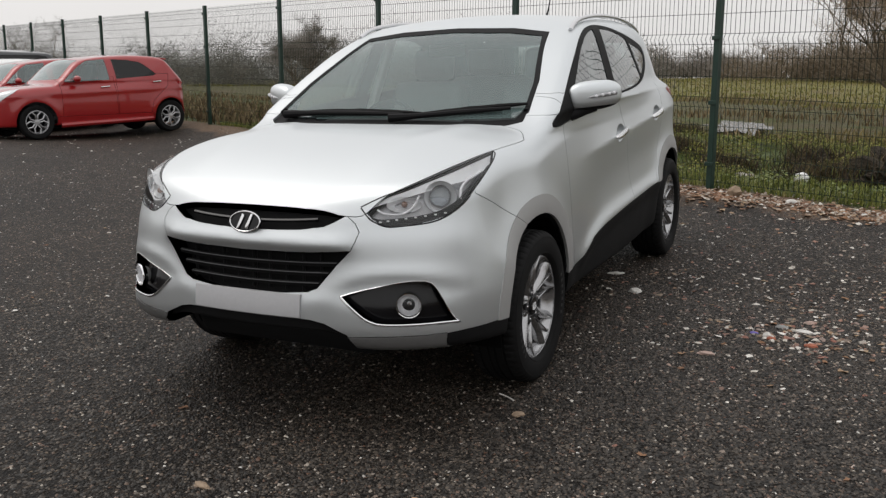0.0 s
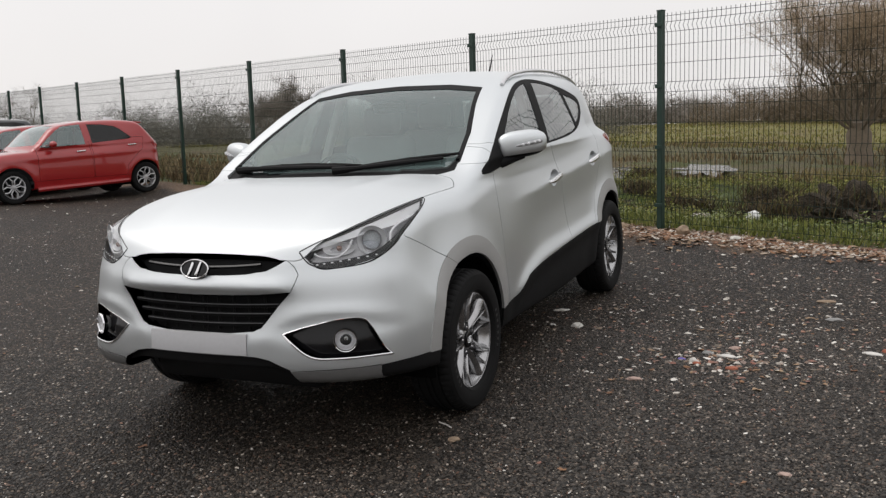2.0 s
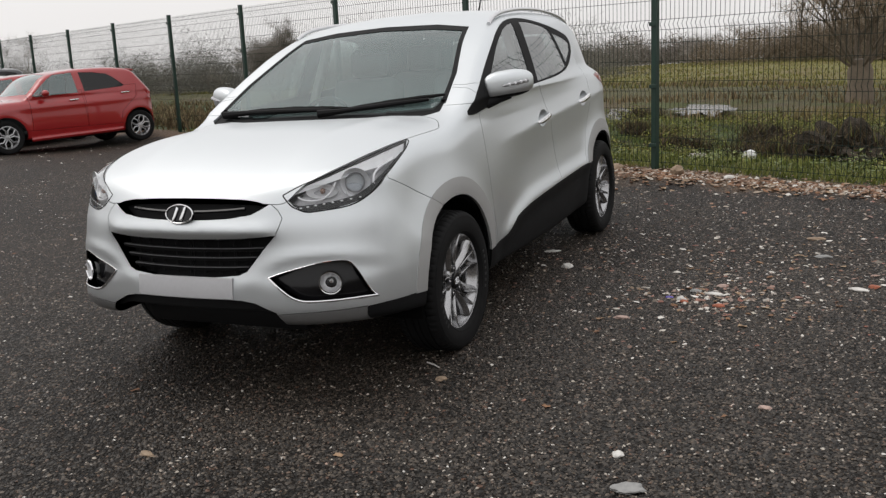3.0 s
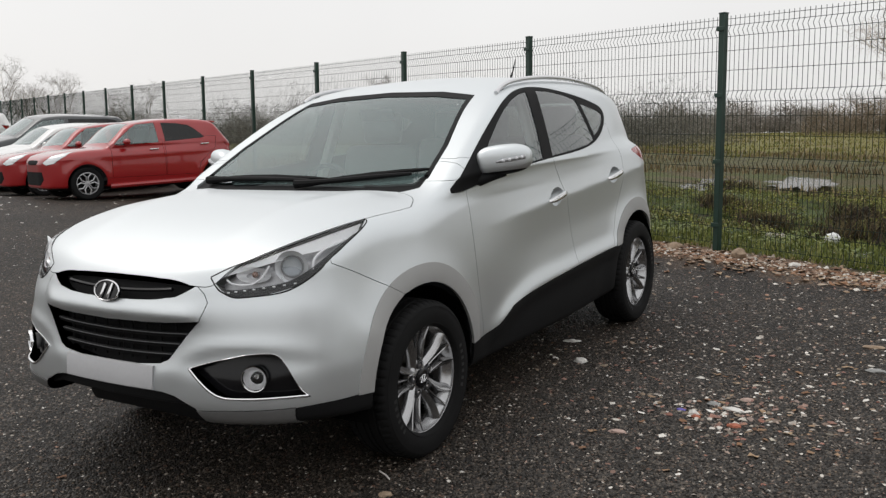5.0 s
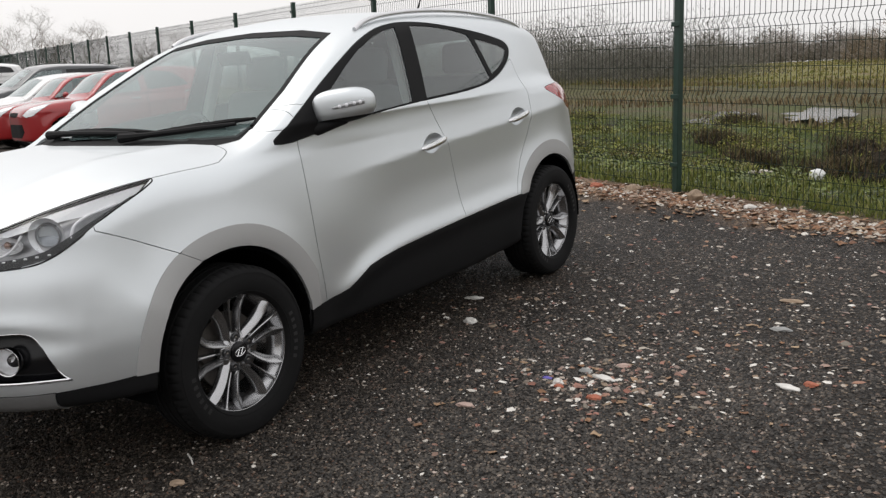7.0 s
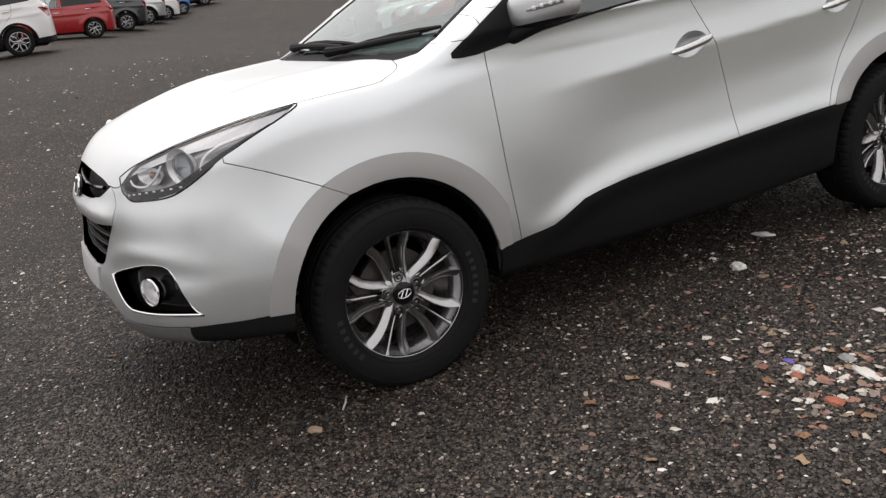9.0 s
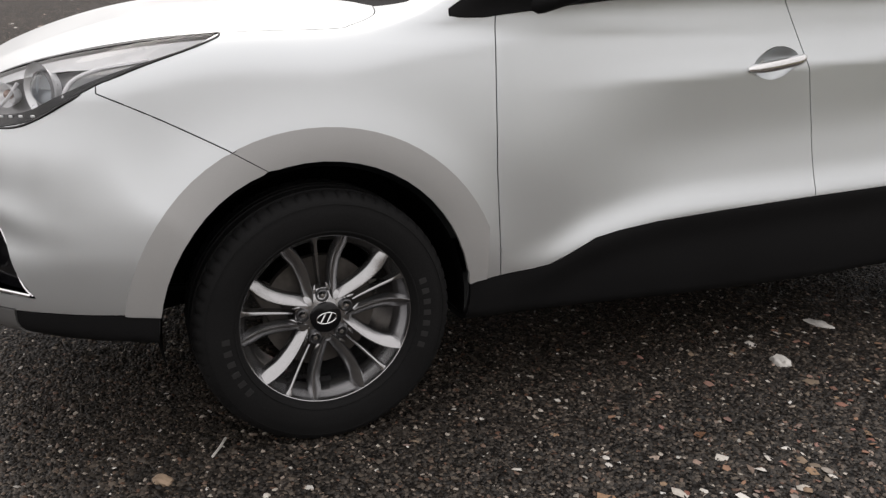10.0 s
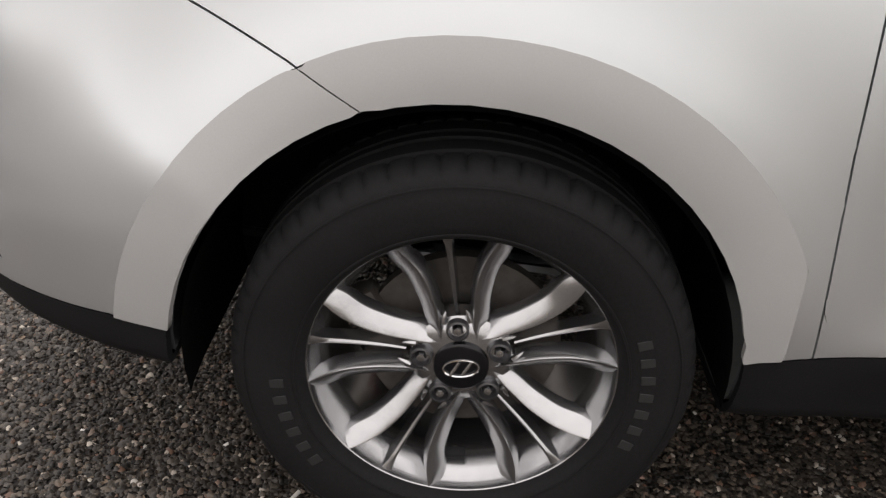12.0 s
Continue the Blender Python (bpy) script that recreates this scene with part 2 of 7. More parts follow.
def land_material():
    """Dark gravel on the car park side, a leaf-strewn kerb line, then wet rough grass behind the fence."""
    mt = bpy.data.materials.new("gravel_and_grass")
    mt.use_nodes = True
    N, L = mt.node_tree.nodes, mt.node_tree.links
    b = N["Principled BSDF"]
    geo = N.new("ShaderNodeTexCoord")

    def tex(kind, scale, detail=5):
        t = N.new(kind)
        t.inputs["Scale"].default_value = scale
        if kind == "ShaderNodeTexNoise":
            t.inputs["Detail"].default_value = detail
        L.new(geo.outputs["Object"], t.inputs["Vector"])
        return t

    def ramp(src, stops):
        r = N.new("ShaderNodeValToRGB")
        e = r.color_ramp.elements
        while len(e) < len(stops):
            e.new(0.5)
        for el, (pos, c) in zip(e, stops):
            el.position, el.color = pos, (*c, 1)
        L.new(src, r.inputs["Fac"])
        return r.outputs["Color"]

    def mixed(fac, a, c, mode="MIX"):
        m = N.new("ShaderNodeMixRGB")
        m.blend_type = mode
        for sock, v in ((m.inputs["Fac"], fac), (m.inputs["Color1"], a), (m.inputs["Color2"], c)):
            if isinstance(v, (int, float)):
                sock.default_value = v
            elif isinstance(v, tuple):
                sock.default_value = (*v, 1)
            else:
                L.new(v, sock)
        return m.outputs["Color"]

    def math_(op, a, c=0.0, clamp=False):
        m = N.new("ShaderNodeMath")
        m.operation, m.use_clamp = op, clamp
        for sock, v in zip(m.inputs, (a, c)):
            if isinstance(v, (int, float)):
                sock.default_value = v
            else:
                L.new(v, sock)
        return m.outputs[0]

    def range_(src, a, c):
        m = N.new("ShaderNodeMapRange")
        m.inputs["From Min"].default_value, m.inputs["From Max"].default_value = a, c
        L.new(src, m.inputs["Value"])
        return m.outputs[0]

    # gravel: chips of several greys with the odd pale or rusty one
    chip, chip2 = tex("ShaderNodeTexVoronoi", 95), tex("ShaderNodeTexVoronoi", 48)
    sep = N.new("ShaderNodeSeparateColor")
    L.new(chip.outputs["Color"], sep.inputs[0])
    grey = ramp(sep.outputs[0], [(0, (0.005, 0.0046, 0.0043)), (0.5, (0.014, 0.0127, 0.0117)), (0.8, (0.034, 0.031, 0.0285)), (0.95, (0.078, 0.071, 0.066)), (1, (0.34, 0.32, 0.295))])
    big = tex("ShaderNodeTexNoise", 0.45, 6)
    patch = tex("ShaderNodeTexNoise", 2.3, 5)
    grey = mixed(1.0, grey, ramp(big.outputs["Fac"], [(0.3, (0.75, 0.75, 0.76)), (0.7, (1.25, 1.2, 1.15))]), "MULTIPLY")
    grey = mixed(1.0, grey, ramp(patch.outputs["Fac"], [(0.3, (0.75, 0.74, 0.73)), (0.7, (1.2, 1.18, 1.15))]), "MULTIPLY")
    sp = N.new("ShaderNodeSeparateColor")
    L.new(chip2.outputs["Color"], sp.inputs[0])
    grey = mixed(1.0, grey, (0.95, 0.81, 0.67), "MULTIPLY")
    grey = mixed(math_("GREATER_THAN", sp.outputs[1], 0.994), grey, (0.12, 0.11, 0.1))
    # a broad patch before the parked car: its shade painted into the gravel
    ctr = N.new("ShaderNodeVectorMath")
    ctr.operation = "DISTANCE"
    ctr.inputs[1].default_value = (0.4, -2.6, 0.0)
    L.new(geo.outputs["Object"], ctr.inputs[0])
    front_shade = range_(math_("ADD", ctr.outputs["Value"], math_("MULTIPLY", patch.outputs["Fac"], 2.2)), 5.4, 2.4)
    grey = mixed(1.0, grey, ramp(front_shade, [(0, (1, 1, 1)), (1, (0.52, 0.51, 0.50))]), "MULTIPLY")
    # how far behind the fence
    dot = N.new("ShaderNodeVectorMath")
    dot.operation = "DOT_PRODUCT"
    dot.inputs[1].default_value = FENCE_BACK
    L.new(geo.outputs["Object"], dot.inputs[0])
    v = math_("SUBTRACT", dot.outputs["Value"], FENCE_0.x * FENCE_BACK.x + FENCE_0.y * FENCE_BACK.y)
    wob = tex("ShaderNodeTexNoise", 1.6, 5)
    v = math_("ADD", v, math_("MULTIPLY", math_("SUBTRACT", wob.outputs["Fac"], 0.5), 1.1))
    g1, g2, g3 = tex("ShaderNodeTexNoise", 0.5, 6), tex("ShaderNodeTexNoise", 4, 6), tex("ShaderNodeTexNoise", 38, 5)
    grass = ramp(g3.outputs["Fac"], [(0.25, (0.016, 0.022, 0.006)), (0.55, (0.06, 0.085, 0.018)), (0.8, (0.13, 0.15, 0.04))])
    dry = ramp(g3.outputs["Fac"], [(0.25, (0.035, 0.024, 0.012)), (0.6, (0.13, 0.095, 0.05)), (0.85, (0.23, 0.18, 0.10))])
    near = mixed(range_(g2.outputs["Fac"], 0.5, 0.68), grass, (0.022, 0.018, 0.012))
    far = mixed(range_(g1.outputs["Fac"], 0.42, 0.6), dry, mixed(0.35, grass, (0.10, 0.11, 0.03)))
    marsh = ramp(g2.outputs["Fac"], [(0.35, (0.05, 0.045, 0.022)), (0.55, (0.095, 0.088, 0.036)), (0.75, (0.125, 0.13, 0.04))])
    meadow_ = mixed(range_(g1.outputs["Fac"], 0.4, 0.62), (0.17, 0.165, 0.045), (0.15, 0.115, 0.05))
    far = mixed(range_(v, 15.0, 19.0), far, marsh)
    far = mixed(range_(v, 29.0, 34.0), far, meadow_)
    turf = mixed(range_(v, 7.0, 13.0), near, far)
    edge = ramp(g3.outputs["Fac"], [(0.3, (0.05, 0.03, 0.018)), (0.55, (0.16, 0.10, 0.06)), (0.75, (0.30, 0.22, 0.15))])
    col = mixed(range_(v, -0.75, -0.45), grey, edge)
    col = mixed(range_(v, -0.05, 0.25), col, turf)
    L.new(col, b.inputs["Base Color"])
    b.inputs["Roughness"].default_value = 0.62
    dull = range_(v, -0.2, 0.4)
    L.new(math_("SUBTRACT", 0.24, math_("MULTIPLY", dull, 0.16)), b.inputs["Specular IOR Level"])
    bp = N.new("ShaderNodeBump")
    bp.inputs["Distance"].default_value = 0.011
    L.new(math_("ADD", chip.outputs["Distance"], math_("MULTIPLY", g3.outputs["Fac"], 0.5)), bp.inputs["Height"])
    L.new(bp.outputs[0], b.inputs["Normal"])
    return mt


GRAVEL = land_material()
bm = bmesh.new()
xs = sorted({round(a, 3) for a in list(np.arange(-14, 10.01, 0.25)) + [s * (10 + 1.14 ** k * 3) for k in range(2, 42) for s in (-1, 1)]})
ys = sorted({round(a, 3) for a in list(np.arange(-8, 20.01, 0.25)) + [20 + 1.14 ** k * 2 for k in range(2, 44)] + [-8 - 1.2 ** k * 2 for k in range(2, 26)]})
rows_v = [[bm.verts.new((x, y, ground_z(x, y))) for x in xs] for y in ys]
for r0, r1 in zip(rows_v, rows_v[1:]):
    for i in range(len(xs) - 1):
        bm.faces.new((r0[i], r0[i + 1], r1[i + 1], r1[i]))
LAND_X, LAND_Y = np.array(xs), np.array(ys)
LAND_Z = np.array([[v.co.z for v in r] for r in rows_v])


def land_z(x, y):
    """The height of the ground sheet at many places at once."""
    i = np.clip(np.searchsorted(LAND_X, x) - 1, 0, len(LAND_X) - 2)
    j = np.clip(np.searchsorted(LAND_Y, y) - 1, 0, len(LAND_Y) - 2)
    a, b = (x - LAND_X[i]) / (LAND_X[i + 1] - LAND_X[i]), (y - LAND_Y[j]) / (LAND_Y[j + 1] - LAND_Y[j])
    return (LAND_Z[j, i] * (1 - a) + LAND_Z[j, i + 1] * a) * (1 - b) + (LAND_Z[j + 1, i] * (1 - a) + LAND_Z[j + 1, i + 1] * a) * b


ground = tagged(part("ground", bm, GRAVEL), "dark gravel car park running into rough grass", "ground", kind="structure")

# ---- the silver car's body as a smooth solid: x to its left, y to its rear from the front axle, z up ----
def curve(*knots):
    """A smooth function through (place, value) knots, straight beyond its ends."""
    xs, ys = np.array([k[0] for k in knots], float), np.array([k[1] for k in knots], float)
    d = np.diff(ys) / np.diff(xs)
    m = np.concatenate([[d[0]], (d[:-1] + d[1:]) / 2, [d[-1]]])

    def f(x):
        x = np.asarray(x, float)
        i = np.clip(np.searchsorted(xs, x) - 1, 0, len(xs) - 2)
        h = xs[i + 1] - xs[i]
        t = (x - xs[i]) / h
        u = np.clip(t, 0, 1)
        v = (2 * u ** 3 - 3 * u ** 2 + 1) * ys[i] + (u ** 3 - 2 * u ** 2 + u) * h * m[i] + (3 * u ** 2 - 2 * u ** 3) * ys[i + 1] + (u ** 3 - u ** 2) * h * m[i + 1]
        return v + np.where(t < 0, t * h * m[0], 0) + np.where(t > 1, (t - 1) * h * m[-1], 0)
    return f


def smax(a, b, k):
    h = np.maximum(k - np.abs(a - b), 0) / k
    return np.maximum(a, b) + h * h * k * 0.25


def bump_at(v, width):
    return np.exp(-(v / width) ** 2)


def ease(v, a, b):
    t = np.clip((v - a) / (b - a), 0, 1)
    return t * t * (3 - 2 * t)


WHEELBASE, HUB_Z = 2.64, 0.345
plan_side = curve((-0.9, 0.913), (-0.5, 0.915), (0, 0.915), (0.5, 0.905), (1.3, 0.906), (2.1, 0.91), (2.64, 0.918), (2.9, 0.898), (3.1, 0.835), (3.3, 0.75), (3.45, 0.65), (3.6, 0.5))
lean_side = curve((0.2, -0.05), (0.35, -0.015), (0.45, -0.004), (0.6, 0), (0.75, 0), (0.9, -0.008), (1.0, -0.017), (1.1, -0.029), (1.2, -0.05), (1.3, -0.09))
sill_line = curve((0.3, 0.39), (0.5, 0.413), (0.64, 0.42), (0.8, 0.478), (1.02, 0.528), (1.5, 0.556), (2.31, 0.59))
nose_rake = curve((0.15, -0.74), (0.25, -0.80), (0.33, -0.895), (0.41, -0.928), (0.5, -0.93), (0.55, -0.924), (0.6, -0.91), (0.7, -0.898), (0.79, -0.890), (0.85, -0.872), (0.9, -0.858), (1.0, -0.845), (1.1, -0.75))
nose_plan = curve((0, 0), (0.3, 0.018), (0.5, 0.06), (0.6, 0.092), (0.68, 0.133), (0.76, 0.188), (0.82, 0.252), (0.86, 0.315), (0.9, 0.42), (0.95, 0.65))
bonnet = curve((-1, 0.82), (-0.9, 0.882), (-0.82, 0.93), (-0.7, 0.992), (-0.5, 1.064), (-0.25, 1.118), (0, 1.136), (0.35, 1.148), (0.6, 1.178), (1, 1.205), (2, 1.24), (2.8, 1.25), (3.2, 1.18), (3.5, 1.1))
tail_rake = curve((0.2, 3.38), (0.35, 3.47), (0.5, 3.52), (0.8, 3.5), (1.0, 3.46), (1.2, 3.38))
cabin_plan = curve((0.2, 0.885), (0.5, 0.893), (1.2, 0.884), (2.0, 0.873), (2.6, 0.833), (3.0, 0.748), (3.3, 0.64), (3.5, 0.55))
roof_line = curve((0.8, 1.56), (1.05, 1.612), (1.3, 1.658), (1.8, 1.683), (2.4, 1.66), (2.9, 1.595), (3.25, 1.53), (3.6, 1.46))

floor_line = curve((-0.9, 0.365), (-0.6, 0.36), (-0.4, 0.34), (0.3, 0.285), (0.6, 0.272), (2.1, 0.275), (2.4, 0.32), (3.0, 0.43), (3.5, 0.47))


def body_field(p):
    """Below zero inside the car's body."""
    x, y, z = np.abs(p[..., 0]), p[..., 1], p[..., 2]
    w = plan_side(y) + lean_side(z) - 0.024 * (z - 0.1)
    waist = 0.93 + 0.058 * (y - 0.75)
    door = ease(y, 0.55, 1.2) * (1 - ease(y, 2.9, 3.2))
    w = w + door * (0.012 * np.exp(-np.sqrt((z - waist) ** 2 + 0.00012) / 0.055) - 0.013 * bump_at(z - waist + 0.2, 0.13))
    w = w + 0.040 * np.tanh((0.62 - z) / 0.18) * (1 - ease(y, -0.35, 0.1))
    w = w + ease(y, 0.45, 0.8) * (1 - ease(y, 2.1, 2.5)) * 0.022 * bump_at(z - sill_line(y), 0.06)
    for yc in (0.0, WHEELBASE):
        w = w + 0.014 * bump_at(np.hypot(y - yc, z - HUB_Z) - 0.45, 0.1)
    brow = np.hypot((x - 0.63) / 0.21, (z - 0.54) / 0.1)
    lip = 0.005 * bump_at(brow - 1.3, 0.28) * ease(z, 0.5, 0.6) * ease(-y, 0.35, 0.6) + 0.024 * np.tanh((0.74 - z) / 0.13) * ease(x, 0.28, 0.74) * ease(-y, 0.35, 0.55)
    side = x - w - 0.5 * lip
    ledge = 0.016 * bump_at(z - 0.775, 0.035) * (1 - ease(x, 0.38, 0.50))
    front = (nose_rake(z) + nose_plan(x) - lip - ledge - y) * 0.8
    rear = y - tail_rake(z) + 0.36 * x * x
    top = z - (bonnet(y) - 0.046 * (x / 0.77) ** 4 * (1 - 0.5 * ease(y, 0.0, 0.4)) - 0.6 * np.maximum(x - 0.7, 0) ** 2) - 0.008 * bump_at(x - 0.40 - 0.1 * (y + 0.8), 0.07) * ease(y, -0.8, -0.3) * (1 - ease(y, 0.1, 0.4))
    low = floor_line(y) + 0.03 * (1 - ease(x, 0.36, 0.50)) * ease(-y, 0.45, 0.75) - z
    body = smax(smax(side, front, 0.06), rear, 0.08)
    body = smax(smax(body, top, 0.075), low, 0.04)
    rise = np.maximum(z - 1.18, 0)
    cw = cabin_plan(y) - 0.27 * rise - 0.16 * rise ** 2 - 0.35 * np.maximum(1.18 - z, 0) - 0.024 * (z - 0.1)
    screen = (0.28 + 1.75 * (z - 1.17) + 0.35 * (z - 1.17) ** 2 + 0.11 * x * x - y) * 0.50
    roof = z - (roof_line(y) - 0.11 * x * x)
    hatch = (y - (3.37 - 0.34 * (z - 1.1) - 0.25 * x * x)) * 0.95
    cabin = smax(smax(x - cw, screen, 0.07), hatch, 0.1)
    cabin = smax(smax(cabin, roof, 0.08), 1.10 - z, 0.02)
    return -smax(-body, -cabin, 0.05)


def body_normal(p, field=None):
    field = field or body_field
    g = np.empty_like(p)
    for a in range(3):
        d = np.zeros(3)
        d[a] = 0.002
        g[..., a] = (field(p + d) - field(p - d)) / 0.004
    return g


def settle(p, rounds=4, field=None):
    """Slides points onto the body's surface."""
    field = field or body_field
    for _ in range(rounds):
        g = body_normal(p, field)
        p = p - g * (field(p) / np.maximum((g * g).sum(-1), 0.2))[..., None]
    return p


def skin(lo, hi, h, field=None):
    """Quads on the zero surface of the body, one vertex in each crossed cell."""
    ax = [np.arange(a, b + h / 2, h) for a, b in zip(lo, hi)]
    grid = np.stack(np.meshgrid(*ax, indexing="ij"), -1)
    field = field or body_field
    val = field(grid)
    ins = val < 0
    nx, ny, nz = (n - 1 for n in ins.shape)
    corner = lambda a, i, j, k: a[i:i + nx, j:j + ny, k:k + nz]
    tot = sum(corner(ins, i, j, k).astype(int) for i in (0, 1) for j in (0, 1) for k in (0, 1))
    act = (tot > 0) & (tot < 8)
    index = -np.ones(act.shape, int)
    index[act] = np.arange(act.sum())
    pos = np.zeros((*act.shape, 3))
    cnt = np.zeros(act.shape)
    for a in range(3):
        for s in (0, 1):
            for t in (0, 1):
                o = [0, 0, 0]
                o[(a + 1) % 3], o[(a + 2) % 3] = s, t
                e = list(o)
                e[a] = 1
                v0, v1 = corner(val, *o), corner(val, *e)
                cross = (v0 < 0) != (v1 < 0)
                tt = np.where(cross, v0 / np.where(cross, v0 - v1, 1), 0)
                off = np.array(o, float) * np.ones((*act.shape, 1))
                off[..., a] = tt
                pos += np.where(cross[..., None], off, 0)
                cnt += cross
    base = np.stack(np.meshgrid(*[b[:-1] for b in ax], indexing="ij"), -1)
    verts = (base + pos / np.maximum(cnt, 1)[..., None] * h)[act]
    quads = []
    for a in range(3):
        b, c = (a + 1) % 3, (a + 2) % 3
        shape = list(ins.shape)
        s0, s1 = [slice(None)] * 3, [slice(None)] * 3
        s0[a], s1[a] = slice(0, -1), slice(1, None)
        flip = ins[tuple(s0)] != ins[tuple(s1)]
        out = ins[tuple(s0)]
        for i, j, k in np.argwhere(flip):
            g = [i, j, k]
            if g[b] == 0 or g[c] == 0 or g[b] >= shape[b] - 1 or g[c] >= shape[c] - 1:
                continue
            cell = []
            for db, dc in ((1, 1), (0, 1), (0, 0), (1, 0)):
                q = list(g)
                q[b] -= db
                q[c] -= dc
                cell.append(index[tuple(q)])
            quads.append(cell if out[i, j, k] else cell[::-1])
    return settle(verts, 4, field), quads


# ---- cutting the skin into panels ----
AXES = {"side": (Vector((0, 1, 0)), Vector((0, 0, 1)), Vector((1, 0, 0))),
        "front": (Vector((1, 0, 0)), Vector((0, 0, 1)), Vector((0, 1, 0))),
        "top": (Vector((1, 0, 0)), Vector((0, 1, 0)), Vector((0, 0, 1))),
        "corner": (Vector((0.70711, 0.70711, 0)), Vector((0, 0, 1)), Vector((0.70711, -0.70711, 0)))}


def inside(poly, a, b):
    hit, j = False, len(poly) - 1
    for i in range(len(poly)):
        (xi, yi), (xj, yj) = poly[i], poly[j]
        if (yi > b) != (yj > b) and a < (xj - xi) * (b - yi) / (yj - yi) + xi:
            hit = not hit
        j = i
    return hit


def carve(bm, lay, view, poly, label, keep=lambda c, n: True, over=(0,)):
    """Splits the faces along the outline as seen in that view, and gives those within it the label."""
    U, V, _ = AXES[view]
    poly = [tuple(map(float, p)) for p in poly]
    lo = [min(p[k] for p in poly) - 0.03 for k in (0, 1)]
    hi = [max(p[k] for p in poly) + 0.03 for k in (0, 1)]
    cand = []
    for f in bm.faces:
        if f[lay] in over:
            c = f.calc_center_median()
            if lo[0] < c.dot(U) < hi[0] and lo[1] < c.dot(V) < hi[1] and keep(c, f.normal):
                cand.append(f)
    for (a0, a1), (b0, b1) in zip(poly, poly[1:] + poly[:1]):
        du, dv = b0 - a0, b1 - a1
        ln = math.hypot(du, dv)
        if ln < 1e-5:
            continue
        near = []
        for f in cand:
            us, vs_ = [v.co.dot(U) for v in f.verts], [v.co.dot(V) for v in f.verts]
            if max(us) < min(a0, b0) - 1e-4 or min(us) > max(a0, b0) + 1e-4 or max(vs_) < min(a1, b1) - 1e-4 or min(vs_) > max(a1, b1) + 1e-4:
                continue
            s = [(u - a0) * dv - (w - a1) * du for u, w in zip(us, vs_)]
            if min(s) < -1e-7 and max(s) > 1e-7:
                near.append(f)
        if not near:
            continue
        geom = list(near) + list({e for f in near for e in f.edges}) + list({v for f in near for v in f.verts})
        r = bmesh.ops.bisect_plane(bm, geom=geom, dist=2e-5, plane_co=U * a0 + V * a1, plane_no=(U * dv - V * du) / ln)
        old = set(cand)
        cand += [g for g in r["geom"] if isinstance(g, bmesh.types.BMFace) and g not in old]
    n = 0
    for f in cand:
        c = f.calc_center_median()
        if f[lay] in over and inside(poly, c.dot(U), c.dot(V)):
            f[lay] = label
            n += 1
    return n


def ring_poly(cy, cz, r, n=56, lo=0.0, hi=360.0):
    return [(cy + r * math.cos(radians(lo + (hi - lo) * k / n)), cz + r * math.sin(radians(lo + (hi - lo) * k / n))) for k in range(n + (hi - lo < 359))]


LABELS = ["body", "bonnet", "windscreen", "headlamp", "upper_grille", "lower_grille", "grille_surround", "fog_recess", "lower_intake", "window_trim",
          "door_glass", "rear_door_glass", "quarter_glass", "arch_trim", "rear_arch_trim", "sill_cladding", "front_door", "rear_door", "front_wing", "bumper",
          "skid_plate", "lower_trim", "rear_trim", "hole", "tail_lamp", "rear_screen", "cowl", "screen_border", "handle_scoop", "bumper_arch_trim"]
LAB = {n: i for i, n in enumerate(LABELS)}

bm = bmesh.new()
_vs, _qs = skin((-0.0667, -1.003, 0.1437), (1.02, 3.64, 1.78), 0.02)
_bv = [bm.verts.new(v) for v in _vs]
for q in _qs:
    if len(set(q)) == 4:
        bm.faces.new([_bv[i] for i in q])
bmesh.ops.bisect_plane(bm, geom=bm.verts[:] + bm.edges[:] + bm.faces[:], dist=1e-5, plane_co=(0, 0, 0), plane_no=(1, 0, 0), clear_inner=True)
lay = bm.faces.layers.int.new("lab")
bm.normal_update()
left_side = lambda c, n: c.x > 0.5
BONNET_EDGE = spline([(0.40, -0.82), (0.487, -0.797), (0.551, -0.745), (0.624, -0.672), (0.672, -0.597), (0.713, -0.5), (0.75, -0.385), (0.782, -0.222), (0.795, -0.08), (0.803, 0.064), (0.795, 0.1), (0.745, 0.18), (0.64, 0.212)], 4)
carve(bm, lay, "top", [(-0.1, -0.834), (0.25, -0.829)] + BONNET_EDGE + [(0.55, 0.19), (0.48, 0.15), (0.3, 0.125), (-0.1, 0.115)], LAB["bonnet"], lambda c, n: n.z > 0.1 and c.z > 0.86 and c.y < 0.55)
carve(bm, lay, "top", [(-0.1, 0.10), (0.3, 0.11), (0.48, 0.13), (0.63, 0.185), (0.72, 0.28), (0.71, 0.38), (0.4, 0.305), (-0.1, 0.28)], LAB["cowl"], lambda c, n: n.z > 0.25 and c.z > 1.05)
SCREEN = [(-0.1, 1.136), (0.35, 1.138), (0.655, 1.145), (0.722, 1.18), (0.685, 1.32), (0.613, 1.46), (0.567, 1.56), (0.35, 1.588), (-0.1, 1.602)]
carve(bm, lay, "front", SCREEN, LAB["screen_border"], lambda c, n: c.y < 1.4 and n.y < -0.3 and n.x < 0.75)
carve(bm, lay, "front", [(-0.1, 1.152), (0.4, 1.154), (0.668, 1.162), (0.69, 1.20), (0.66, 1.315), (0.59, 1.455), (0.547, 1.54), (0.35, 1.562), (-0.1, 1.578)], LAB["windscreen"], lambda c, n: c.y < 1.4 and n.y < -0.3, (LAB["screen_border"], LAB["cowl"]))
